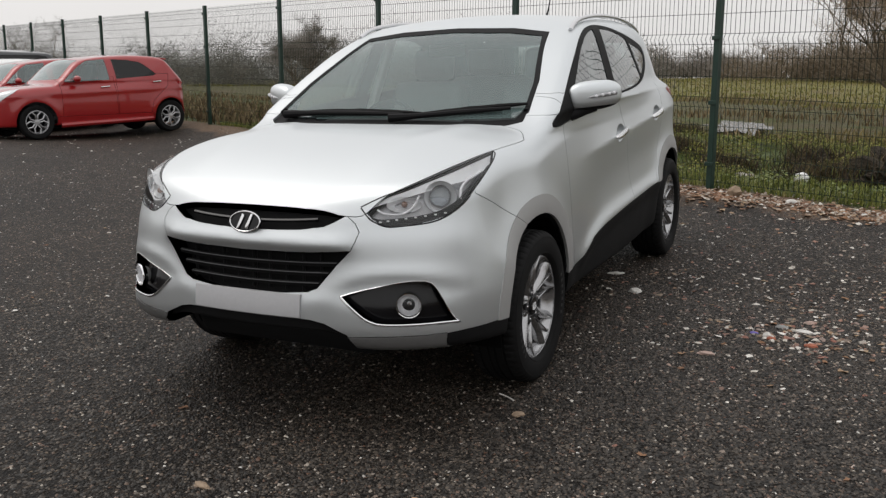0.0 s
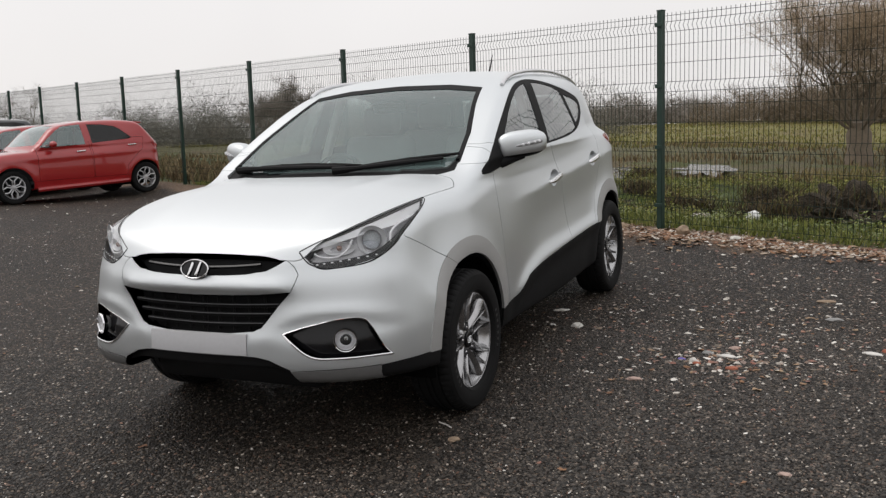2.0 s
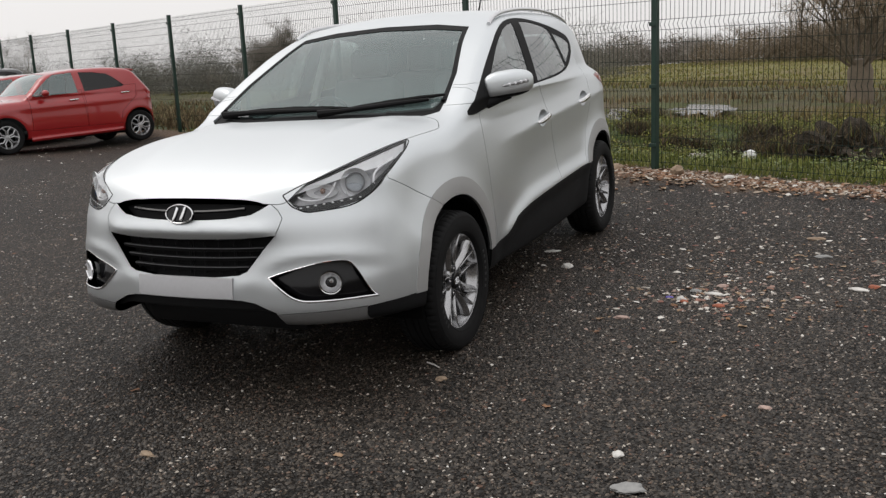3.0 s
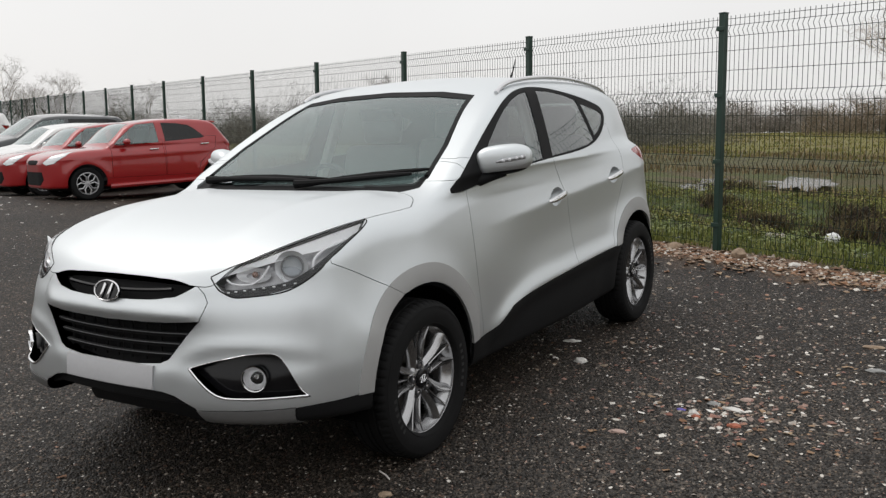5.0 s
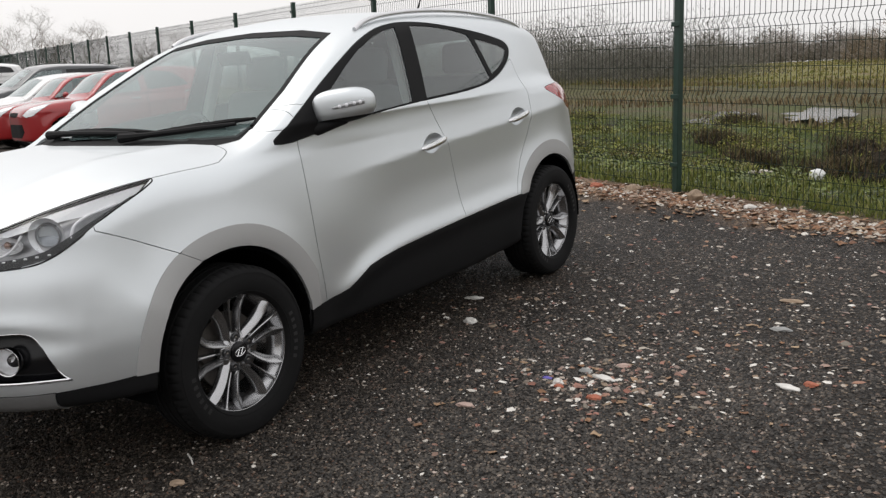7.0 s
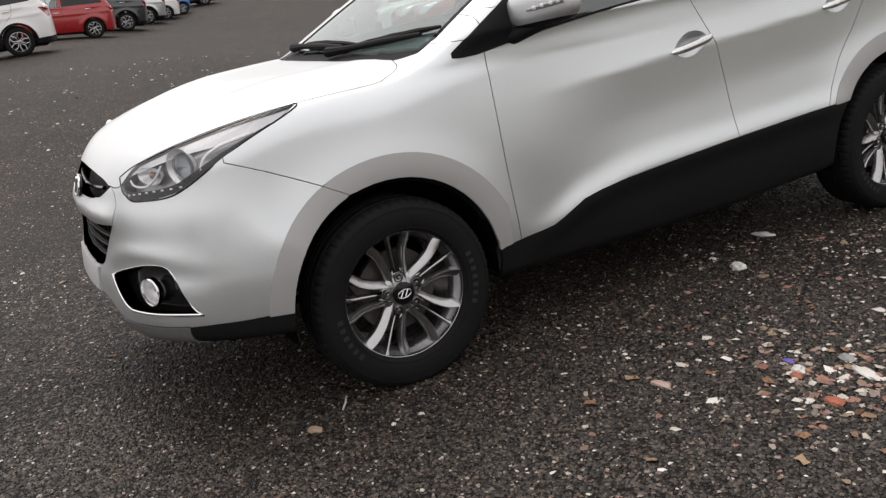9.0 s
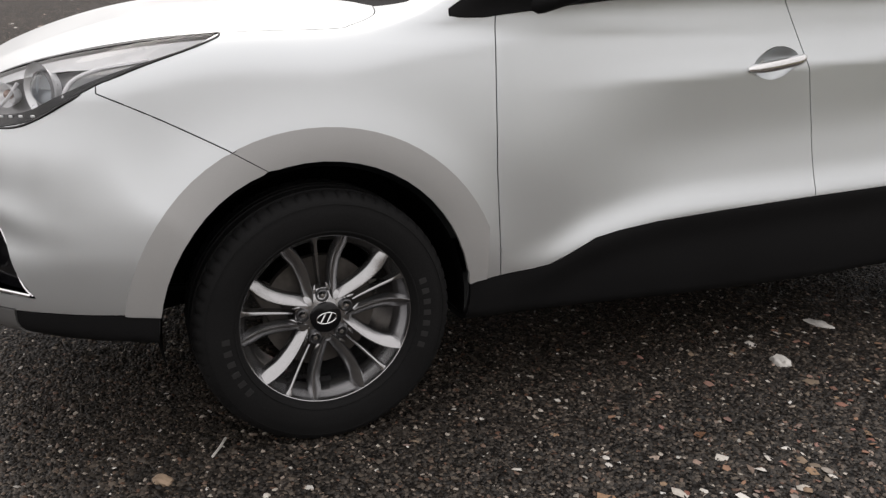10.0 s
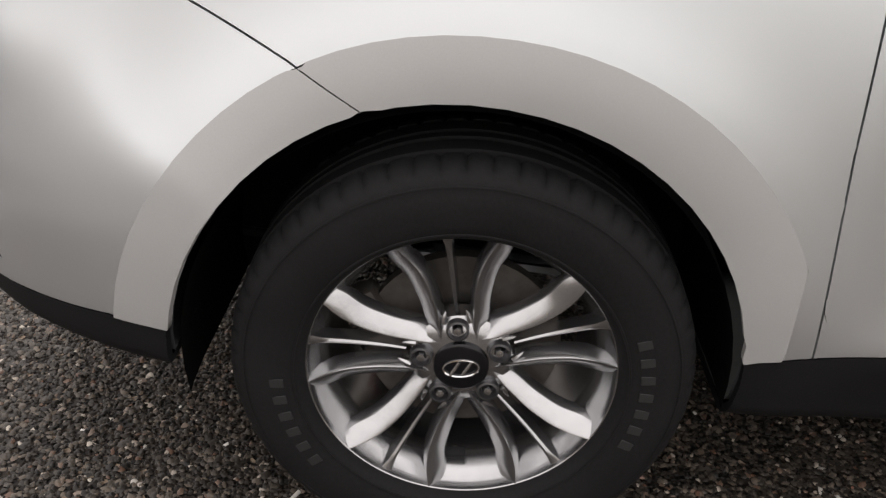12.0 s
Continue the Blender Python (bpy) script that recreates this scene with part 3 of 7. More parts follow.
LAMP = [(-0.217, 0.935), (-0.1, 1.0), (0.15, 1.07), (0.39, 1.10), (0.4, 1.07), (0.363, 1.031), (0.325, 1.01), (0.274, 0.983), (0.226, 0.953), (0.178, 0.92), (0.14, 0.894), (0.096, 0.874), (0.05, 0.861), (-0.01, 0.849), (-0.07, 0.841), (-0.12, 0.839), (-0.155, 0.847), (-0.185, 0.868), (-0.21, 0.902)]
carve(bm, lay, "corner", LAMP, LAB["headlamp"], lambda c, n: c.x > 0.4 and c.y < 0.1)
carve(bm, lay, "front", [(-0.1, 0.95), (0.3, 0.94), (0.428, 0.880), (0.388, 0.857), (0.345, 0.838), (0.25, 0.826), (0.124, 0.820), (-0.1, 0.819)], LAB["upper_grille"], lambda c, n: c.y < -0.6)
carve(bm, lay, "front", spline([(-0.3, 0.737), (0, 0.736), (0.275, 0.740), (0.457, 0.750), (0.412, 0.703), (0.365, 0.648), (0.325, 0.603), (0.29, 0.588), (0.153, 0.576), (-0.3, 0.572)], 1), LAB["lower_grille"], lambda c, n: c.y < -0.6)
carve(bm, lay, "front", [(-0.1, 0.97), (0.415, 0.892), (0.432, 0.878), (0.466, 0.852), (0.486, 0.82), (0.476, 0.788), (0.457, 0.747), (-0.1, 0.73)], LAB["grille_surround"], lambda c, n: c.y < -0.6)
FOG = [(0.42, 0.578), (0.5, 0.602), (0.575, 0.62), (0.642, 0.634), (0.70, 0.638), (0.74, 0.632), (0.765, 0.605), (0.788, 0.56), (0.812, 0.505), (0.836, 0.466), (0.717, 0.471), (0.61, 0.471), (0.56, 0.477), (0.518, 0.497), (0.47, 0.535)]
carve(bm, lay, "front", FOG, LAB["fog_recess"], lambda c, n: c.y < -0.35)
carve(bm, lay, "front", [(-0.1, 0.485), (0.2, 0.483), (0.3, 0.479), (0.36, 0.468), (0.41, 0.445), (0.45, 0.428), (0.475, 0.39), (0.49, 0.2), (-0.1, 0.2)], LAB["lower_intake"], lambda c, n: c.y < -0.55)
carve(bm, lay, "front", [(0.3, 0.47), (0.455, 0.420), (0.56, 0.428), (0.66, 0.431), (0.80, 0.432), (0.77, 0.2), (0.3, 0.2)], LAB["skid_plate"], lambda c, n: c.y < -0.47)
DLO = spline([(0.35, 1.13), (0.42, 1.11), (0.54, 1.124), (0.8, 1.157), (1.1, 1.184), (1.4, 1.2), (1.755, 1.213), (2.0, 1.232), (2.15, 1.258), (2.29, 1.303), (2.41, 1.362), (2.47, 1.42), (2.44, 1.463), (2.33, 1.492), (2.16, 1.525), (1.95, 1.556), (1.7, 1.586), (1.494, 1.595), (1.33, 1.582), (1.19, 1.552), (1.01, 1.487), (0.775, 1.374), (0.57, 1.263)], 3, True)
carve(bm, lay, "side", DLO, LAB["window_trim"], left_side)
carve(bm, lay, "side", [(0.58, 1.148), (0.645, 1.24), (0.74, 1.303), (0.90, 1.398), (1.04, 1.47), (1.19, 1.527), (1.3, 1.555), (1.395, 1.568), (1.39, 1.54), (1.318, 1.206), (1.05, 1.189), (0.8, 1.165)], LAB["door_glass"], left_side, (LAB["window_trim"],))
carve(bm, lay, "side", [(1.525, 1.574), (1.7, 1.567), (1.9, 1.542), (2.035, 1.513), (2.05, 1.49), (2.118, 1.267), (2.0, 1.243), (1.75, 1.225), (1.445, 1.212)], LAB["rear_door_glass"], left_side, (LAB["window_trim"],))
carve(bm, lay, "side", [(2.10, 1.49), (2.2, 1.472), (2.36, 1.44), (2.42, 1.415), (2.37, 1.37), (2.27, 1.325), (2.155, 1.288)], LAB["quarter_glass"], left_side, (LAB["window_trim"],))
for cy, nm, lo_y, hi_y in ((0.0, "arch_trim", -0.6, 0.468), (WHEELBASE, "rear_arch_trim", 2.2, 3.3)):
    carve(bm, lay, "side", ring_poly(cy - 0.004, HUB_Z + 0.01, 0.414), LAB["hole"], left_side)
    carve(bm, lay, "side", [p for p in ring_poly(cy + 0.004, HUB_Z + 0.002, 0.5, 72) if lo_y < p[0] < hi_y], LAB[nm], left_side)
carve(bm, lay, "side", [(-0.86, 0.426), (-0.66, 0.431), (-0.5, 0.425), (-0.38, 0.413), (-0.3, 0.413), (-0.3, 0.15), (-0.86, 0.15)], LAB["lower_trim"], lambda c, n: True, (0, LAB["arch_trim"]))
SILL = [(0.3, 0.396), (0.41, 0.403), (0.5, 0.414), (0.6, 0.421), (0.655, 0.43), (0.70, 0.449), (0.75, 0.474), (0.80, 0.498), (0.88, 0.514), (1.01, 0.53), (1.3, 0.548), (1.59, 0.563), (2.3, 0.592), (2.45, 0.6), (2.45, 0.15), (0.3, 0.15)]
carve(bm, lay, "side", SILL, LAB["sill_cladding"], lambda c, n: True, (0, LAB["arch_trim"], LAB["rear_arch_trim"]))
carve(bm, lay, "side", [(2.85, 0.56), (3.02, 0.60), (3.3, 0.64), (3.64, 0.66), (3.64, 0.2), (2.75, 0.2)], LAB["rear_trim"], lambda c, n: True, (0, LAB["rear_arch_trim"]))
carve(bm, lay, "side", [(-0.75, 0.2), (-0.75, 1.05), (-0.368, 0.87), (-0.233, 0.801), (-0.12, 0.735), (0.0, 0.665), (0.0, 0.2)], LAB["bumper_arch_trim"], left_side, (LAB["arch_trim"],))
B_SEAM = [(1.42, 1.25), (1.44, 1.18), (1.5, 1.08), (1.56, 0.96), (1.60, 0.8), (1.62, 0.65), (1.63, 0.3)]
carve(bm, lay, "side", [(0.478, 1.3), (0.478, 0.94), (0.483, 0.72), (0.497, 0.5), (0.508, 0.3)] + B_SEAM[::-1], LAB["front_door"], lambda c, n: c.x > 0.5 and c.z < 1.26)
carve(bm, lay, "side", B_SEAM + [(2.1, 0.3), (2.15, 0.56), (2.2, 0.65), (2.28, 0.78), (2.38, 0.9), (2.455, 1.02), (2.475, 1.15), (2.44, 1.36), (2.0, 1.25)], LAB["rear_door"], left_side)
HANDLES = ((1.425, 0.985), (2.30, 1.032))
SCOOP = [(0.078 * math.cos(a) * (1 + 0.12 * math.cos(2 * a)), 0.047 * math.sin(a)) for a in np.linspace(0, 2 * math.pi, 24, endpoint=False)]
for hy, hz in HANDLES:
    carve(bm, lay, "side", [(hy + u, hz + v + 0.16 * u) for u, v in SCOOP], LAB["handle_scoop"], left_side, (LAB["front_door"], LAB["rear_door"]))
carve(bm, lay, "side", [(-0.51, 0.935), (-0.44, 0.904), (-0.368, 0.87), (-0.233, 0.801), (-0.12, 0.735), (-0.1, 0.3), (0.508, 0.3), (0.497, 0.5), (0.483, 0.72), (0.478, 1.13), (0.40, 1.168), (0.2, 1.172), (-0.5, 1.2)], LAB["front_wing"], lambda c, n: c.x > 0.4)
carve(bm, lay, "side", [(-1.1, 0.2), (0.1, 0.2), (0.1, 1.3), (-1.1, 1.3)], LAB["bumper"])
carve(bm, lay, "side", spline([(2.71, 1.168), (2.85, 1.182), (3.02, 1.182), (3.2, 1.14), (3.3, 1.0), (3.12, 1.01), (2.95, 1.07), (2.80, 1.125)], 3, True), LAB["tail_lamp"], lambda c, n: c.x > 0.45)
carve(bm, lay, "front", [(-0.1, 1.16), (0.52, 1.17), (0.48, 1.5), (-0.1, 1.52)], LAB["rear_screen"], lambda c, n: c.y > 2.8)
bmesh.ops.remove_doubles(bm, verts=bm.verts[:], dist=4e-5)
bmesh.ops.dissolve_degenerate(bm, edges=bm.edges[:], dist=4e-5)
bm.verts.index_update()
CO = np.array([v.co[:] for v in bm.verts])
_mid = np.abs(CO[:, 0]) < 1e-4
CO = settle(CO, 2)
CO[_mid, 0] = 0
NO = body_normal(CO)
NO /= np.linalg.norm(NO, axis=1)[:, None]
BY_LABEL = {n: [] for n in LABELS}
for f in bm.faces:
    _lab = LABELS[f[lay]]
    BY_LABEL[_lab].append([v.index for v in f.verts])
bm.free()


def panel_mesh(name, faces, mats, both, gap=0.0016, depth=0.014, shift=0.0, mirror=False, co=None, no=None):
    """A panel of the skin with turned-in edges, and both halves in one where it spans the middle."""
    used = sorted({i for f in faces for i in f})
    ix = {i: k for k, i in enumerate(used)}
    F = [[ix[i] for i in f] for f in faces]
    P, N_ = (CO if co is None else co)[used].copy(), (NO if no is None else no)[used].copy()
    count = {}
    for f in F:
        for a, b in zip(f, f[1:] + f[:1]):
            count[(a, b)] = count.get((a, b), 0) + 1
    rim = [(a, b) for (a, b) in count if (b, a) not in count]
    rim = [(a, b) for a, b in rim if not (both and abs(P[a, 0]) < 1e-4 and abs(P[b, 0]) < 1e-4)]
    push = np.zeros_like(P)
    for a, b in rim:
        e = P[b] - P[a]
        d = np.cross((N_[a] + N_[b]) / 2, e)
        ln = np.linalg.norm(d)
        if ln > 1e-9:
            push[a] += d / ln
            push[b] += d / ln
    ln = np.linalg.norm(push, axis=1)
    if both:
        push[np.abs(P[:, 0]) < 1e-4, 0] = 0
    on = ln > 1e-6
    push[on] /= ln[on][:, None]
    P[on] += push[on] * (gap(P[on])[:, None] if callable(gap) else gap)
    P -= N_ * shift
    V, NN, FF, wall = list(P), list(N_), list(F), {}
    for a, b in rim:
        for i in (a, b):
            if i not in wall:
                wall[i] = len(V)
                V += [P[i], P[i] - N_[i] * depth]
                w = -push[i] if on[i] else N_[i]
                NN += [w, w]
        FF.append([wall[b], wall[a], wall[a] + 1, wall[b] + 1])
    V, NN = np.array(V), np.array(NN)
    if both or mirror:
        M, MN = V * (-1, 1, 1), NN * (-1, 1, 1)
        MF = [f[::-1] for f in FF]
        if both:
            n = len(V)
            same = {i: i for i in range(n) if abs(V[i, 0]) < 1e-4}
            FF = FF + [[same.get(i, i + n) for i in f] for f in MF]
            V, NN = np.vstack([V, M]), np.vstack([NN, MN])
        else:
            V, NN, FF = M, MN, MF
    keep = sorted({i for f in FF for i in f})
    re = {i: k for k, i in enumerate(keep)}
    me = bpy.data.meshes.new(name)
    me.from_pydata([tuple(V[i]) for i in keep], [], [[re[i] for i in f] for f in FF])
    for m_ in mats:
        me.materials.append(m_)
    me.shade_smooth()
    free = me.attributes.new("custom_normal", "FLOAT_VECTOR", "POINT")
    out_ = NN[keep] / np.maximum(np.linalg.norm(NN[keep], axis=1), 1e-9)[:, None]
    free.data.foreach_set("vector", out_.astype(np.float32).ravel())
    me.update()
    return me


# the gravel rises under its far side, so that it leans a little
LEAN_CAR = Matrix.Translation((0.847, 0, 0)) @ Matrix.Rotation(radians(0.9), 4, "Y") @ Matrix.Translation((-0.86, 0, 0))
CAR = thing("car", "silver compact SUV with roof rails parked on dark gravel", "car", m=SITE @ LEAN_CAR)


def trim_gap(P):
    """Laps over the painted panels, but leaves the bumper's seam open."""
    return np.where(np.abs(P[:, 2] - 0.735 + 0.585 * (P[:, 1] + 0.12)) < 0.012, 0.0011, -0.0022)


def pieces(faces):
    """The connected pieces of a set of faces, the largest first."""
    root = {}

    def find(i):
        while root.setdefault(i, i) != i:
            root[i] = root[root[i]]
            i = root[i]
        return i
    for fc in faces:
        for i in fc[1:]:
            root[find(i)] = find(fc[0])
    sets = {}
    for fc in faces:
        sets.setdefault(find(fc[0]), []).append(fc)
    return sorted((q for q in sets.values() if len(q) > 3), key=len, reverse=True)


def panel(label, name, mat_, both=False, text="", faces=None, **kw):
    obs = []
    for mir in ((False,) if both else (False, True)):
        ob = new(name, panel_mesh(name, faces or BY_LABEL[label], [mat_], both, mirror=mir, **kw))
        ob.parent = CAR
        if text:
            tagged(ob, label=text)
        obs.append(ob)
    return obs


SCREEN_GLASS = glass("windscreen_glass", (0.84, 0.94, 0.91), 1.1, 0.05, 0.0, 0.13)
SIDE_GLASS = glass("window_glass", (0.62, 0.70, 0.69), 1.2, 0.08, 0.0, 0.04)
LAMP_GLASS = glass("lamp_lens", (0.97, 0.975, 0.98), 0.8, -0.02)
TAIL_RED = material("red_lens", (0.35, 0.01, 0.012), 0.12, vary=0.2, coat=0.6)
panel("body", "body", SILVER, True)
panel("bonnet", "bonnet", SILVER, True)
panel("bumper", "front_bumper", SILVER, True)
panel("grille_surround", "grille_surround", SILVER, True, depth=0.03)
panel("front_wing", "front_wing", SILVER)
FRONT_DOORS = panel("front_door", "front_door", SILVER)
REAR_DOORS = panel("rear_door", "rear_door", SILVER)
panel("arch_trim", "wheel_arch_trim", SILVER_MATT, text="matt grey wheel arch cladding", shift=-0.003, gap=trim_gap)
panel("bumper_arch_trim", "wheel_arch_trim", SILVER_MATT, text="matt grey wheel arch cladding", shift=-0.003, gap=trim_gap)
panel("rear_arch_trim", "wheel_arch_trim", SILVER_MATT, text="matt grey wheel arch cladding", shift=-0.003, gap=-0.004)
panel("sill_cladding", "sill_cladding", PLASTIC, True, "black plastic sill cladding")
for _faces in pieces(BY_LABEL["lower_trim"]):
    panel("lower_trim", "lower_bumper_trim", PLASTIC, any(abs(CO[i][0]) < 1e-4 for f in _faces for i in f), "black plastic lower bumper trim", faces=_faces)
panel("rear_trim", "rear_bumper_trim", PLASTIC, True, "black plastic rear bumper")
panel("skid_plate", "skid_plate", material("satin_skid", (0.17, 0.17, 0.168), 0.45, 0.4, vary=0.05), text="satin dark grey lower bumper lip", shift=-0.003)
panel("window_trim", "window_frame", PLASTIC, text="black window surround")
panel("screen_border", "windscreen_border", PLASTIC, True, "black windscreen edge")
panel("cowl", "cowl", PLASTIC, True, "black plastic scuttle", shift=0.012)
panel("tail_lamp", "tail_lamp", TAIL_RED, text="red tail lamp")
for lb, nm, gm, bo in (("windscreen", "windscreen", SCREEN_GLASS, True), ("door_glass", "side_window", SIDE_GLASS, False), ("rear_door_glass", "side_window", SIDE_GLASS, False),
                       ("quarter_glass", "quarter_window", SIDE_GLASS, False), ("rear_screen", "rear_screen", SIDE_GLASS, True)):
    for ob in panel(lb, nm, gm, bo, gap=0.0, depth=0.001, shift=0.003):
        ob.visible_shadow = False

# inner skins: dark under the seams and behind the openings
under = bpy.data.meshes.new("inner_shell")
_fs = [f for n in LABELS if n not in ("hole", "windscreen", "door_glass", "rear_door_glass", "quarter_glass", "rear_screen", "headlamp", "fog_recess", "upper_grille", "lower_grille", "lower_intake", "handle_scoop") for f in BY_LABEL[n]]
_us = sorted({i for f in _fs for i in f})
_ix = {i: k for k, i in enumerate(_us)}
_P = CO[_us] - NO[_us] * 0.02
_n = len(_us)
under.from_pydata([tuple(p) for p in _P] + [(-p[0], p[1], p[2]) for p in _P], [], [[_ix[i] for i in f] for f in _fs] + [[_ix[i] + _n for i in f][::-1] for f in _fs])
TRIM_DARK = material("cabin_trim", (0.03, 0.031, 0.033), 0.75, vary=0.2, scale=6, fine=120)
under.materials.append(TRIM_DARK)
under.shade_smooth()
_sh = new("inner_shell", under)
_sh.parent = CAR
tagged(_sh, label="dark inner shell and lining")


def on_skin(pts, out=0.0):
    """Points slid onto the skin and lifted from it."""
    p = settle(np.array(pts, float), 5)
    n = body_normal(p)
    return p + n / np.linalg.norm(n, axis=1)[:, None] * out


def march(pts, way, out=0.0):
    """Points brought onto the skin along one horizontal direction, and lifted from it."""
    p, d = np.array(pts, float), np.array(way, float)
    t = np.linspace(0.3, -0.3, 241)
    val = body_field(p[:, None] + d * t[None, :, None])
    i = np.clip(np.argmax(val < 0, axis=1), 1, 240)
    k = np.arange(len(p))
    a, b = val[k, i - 1], val[k, i]
    q = p + d * (t[i - 1] + (t[i] - t[i - 1]) * a / np.where(np.abs(a - b) > 1e-9, a - b, 1))[:, None]
    n = body_normal(q)
    return q + n / np.linalg.norm(n, axis=1)[:, None] * out


def on_lamp(pts, out=0.0):
    return march(pts, (0.70711, -0.70711, 0), out)


def on_front(pts, out=0.0):
    return march(pts, (0, -1, 0), out)


# ---- grilles ----
def recess(label, name, depth, mat_, both, text=""):
    """The floor and walls of an opening in the nose."""
    panel(label, name, mat_, both, text, shift=depth, gap=0.0, depth=-depth)


recess("upper_grille", "upper_grille", 0.05, PLASTIC, True, "black upper grille opening")
recess("lower_grille", "lower_grille", 0.07, PLASTIC, True, "black slatted lower grille")
recess("lower_intake", "lower_intake", 0.03, PLASTIC, True, "black lower air intake")
recess("fog_recess", "fog_lamp_recess", 0.045, GLOSS_BLACK, False, "gloss black fog lamp surround")
GREY_EDGE = material("grey_slat_edge", (0.09, 0.09, 0.093), 0.35, 0.4)
for zz, hw in ((0.697, 0.395), (0.658, 0.36), (0.618, 0.32)):
    path = on_front([(x, -0.88, zz - 0.006 * (1 - (x / hw) ** 2)) for x in np.linspace(-hw, hw, 25)], -0.022)
    bm = bmesh.new()
    add_tube(bm, [(p[0], p[1] + 0.012, p[2] - 0.004) for p in path], 0.011, 6)
    slat = part("slat", bm, PLASTIC, CAR)
    bm = bmesh.new()
    add_tube(bm, [(p[0], p[1] - 0.001, p[2] + 0.003) for p in path], 0.0019, 5)
    part("slat_edge", bm, GREY_EDGE, slat, "thin grey slat edge")
for k in range(9):
    bm = bmesh.new()
    xx = -0.32 + 0.08 * k
    pts = on_front([(xx, -0.88, z) for z in np.linspace(0.59, 0.725, 5)], -0.05)
    add_tube(bm, pts, 0.006, 5)
    part("grille_rib", bm, PLASTIC, CAR)
path = on_front([(x, -0.86, 0.856 + 0.012 * (x / 0.3) ** 2) for x in np.linspace(-0.31, 0.31, 21)], -0.02)
bm = bmesh.new()
add_tube(bm, path, 0.008, 6)
part("slat", bm, GLOSS_BLACK, CAR)
# emblem: an oval chrome ring round slanted strokes
eb = on_front([(0, -0.87, 0.846)], 0.014)[0]
tilt = pose(0, eb[1] - 0.004, 0.846, 74, 0, 0)
bm = bmesh.new()
add_tube(bm, [tilt @ Vector((0.073 * math.cos(a), 0.04 * math.sin(a), 0)) for a in np.linspace(0, 2 * math.pi, 40, endpoint=False)], 0.0036, 8, True)
emblem = part("emblem", bm, CHROME, CAR, "oval chrome emblem")
bm = bmesh.new()
add_cyl(bm, 1, 1, 1, tilt @ pose(0, 0, -0.006) @ Matrix.Diagonal((0.075, 0.042, 0.008, 1)), 40)
part("emblem_disc", bm, GLOSS_BLACK, emblem, "black emblem backing")
bm = bmesh.new()
for s in (-1, 1):
    add_prism(bm, [(s * 0.021 - 0.017, -0.029 + 0.004 * s), (s * 0.021 - 0.004, -0.031), (s * 0.021 + 0.019, 0.029 + 0.004 * s), (s * 0.021 + 0.007, 0.032)], 0.005, tilt, 0.002)
part("emblem_stroke", bm, CHROME, emblem)
# blank plate
PLATE = material("blank_plate", (0.40, 0.40, 0.41), 0.45, vary=0.05)
bm = bmesh.new()
cols = []
for x in np.linspace(-0.26, 0.26, 13):
    cols.append([bm.verts.new((x, -0.928 + 0.16 * x * x + dy, z)) for dy, z in ((-0.006, 0.484), (-0.01, 0.488), (0.002, 0.572), (0.006, 0.576), (0.018, 0.576), (0.01, 0.484))])
for a, b in zip(cols, cols[1:]):
    for i in range(6):
        bm.faces.new((a[i], b[i], b[(i + 1) % 6], a[(i + 1) % 6]))
bm.faces.new(cols[0]), bm.faces.new(cols[-1][::-1])
bmesh.ops.recalc_face_normals(bm, faces=bm.faces[:])
part("number_plate", bm, PLATE, CAR, "plain pale grey number plate")

# ---- headlamps and fog lamps ----
REFLECTOR = material("lamp_reflector", (0.85, 0.86, 0.87), 0.3, 0.35, vary=0.05)
LAMP_GREY = material("lamp_housing", (0.40, 0.40, 0.41), 0.35, 0.7, vary=0.15)
LAMP_DARK = material("lamp_dark_floor", (0.07, 0.071, 0.073), 0.35, 0.4, vary=0.15)
LAMP_WHITE_BAND = material("lamp_white_band", (0.92, 0.93, 0.94), 0.3, 0.0, vary=0.03)
FOG_BOWL = material("fog_reflector", (0.86, 0.86, 0.87), 0.4, 0.5, vary=0.1, scale=30)
LENS = glass("projector_lens", (0.90, 0.93, 0.95))
AMBER = material("amber_bulb", (0.30, 0.20, 0.16), 0.25, 0.3)
LED = material("led_pearl", (0.72, 0.72, 0.74), 0.2)
for ob in panel("headlamp", "headlamp_lens", LAMP_GLASS, text="clear headlamp lens", gap=0.001, depth=0.002):
    ob.visible_shadow = False
panel("headlamp", "headlamp_housing", LAMP_GREY, text="grey headlamp housing", shift=0.045, gap=0.004, depth=-0.04)
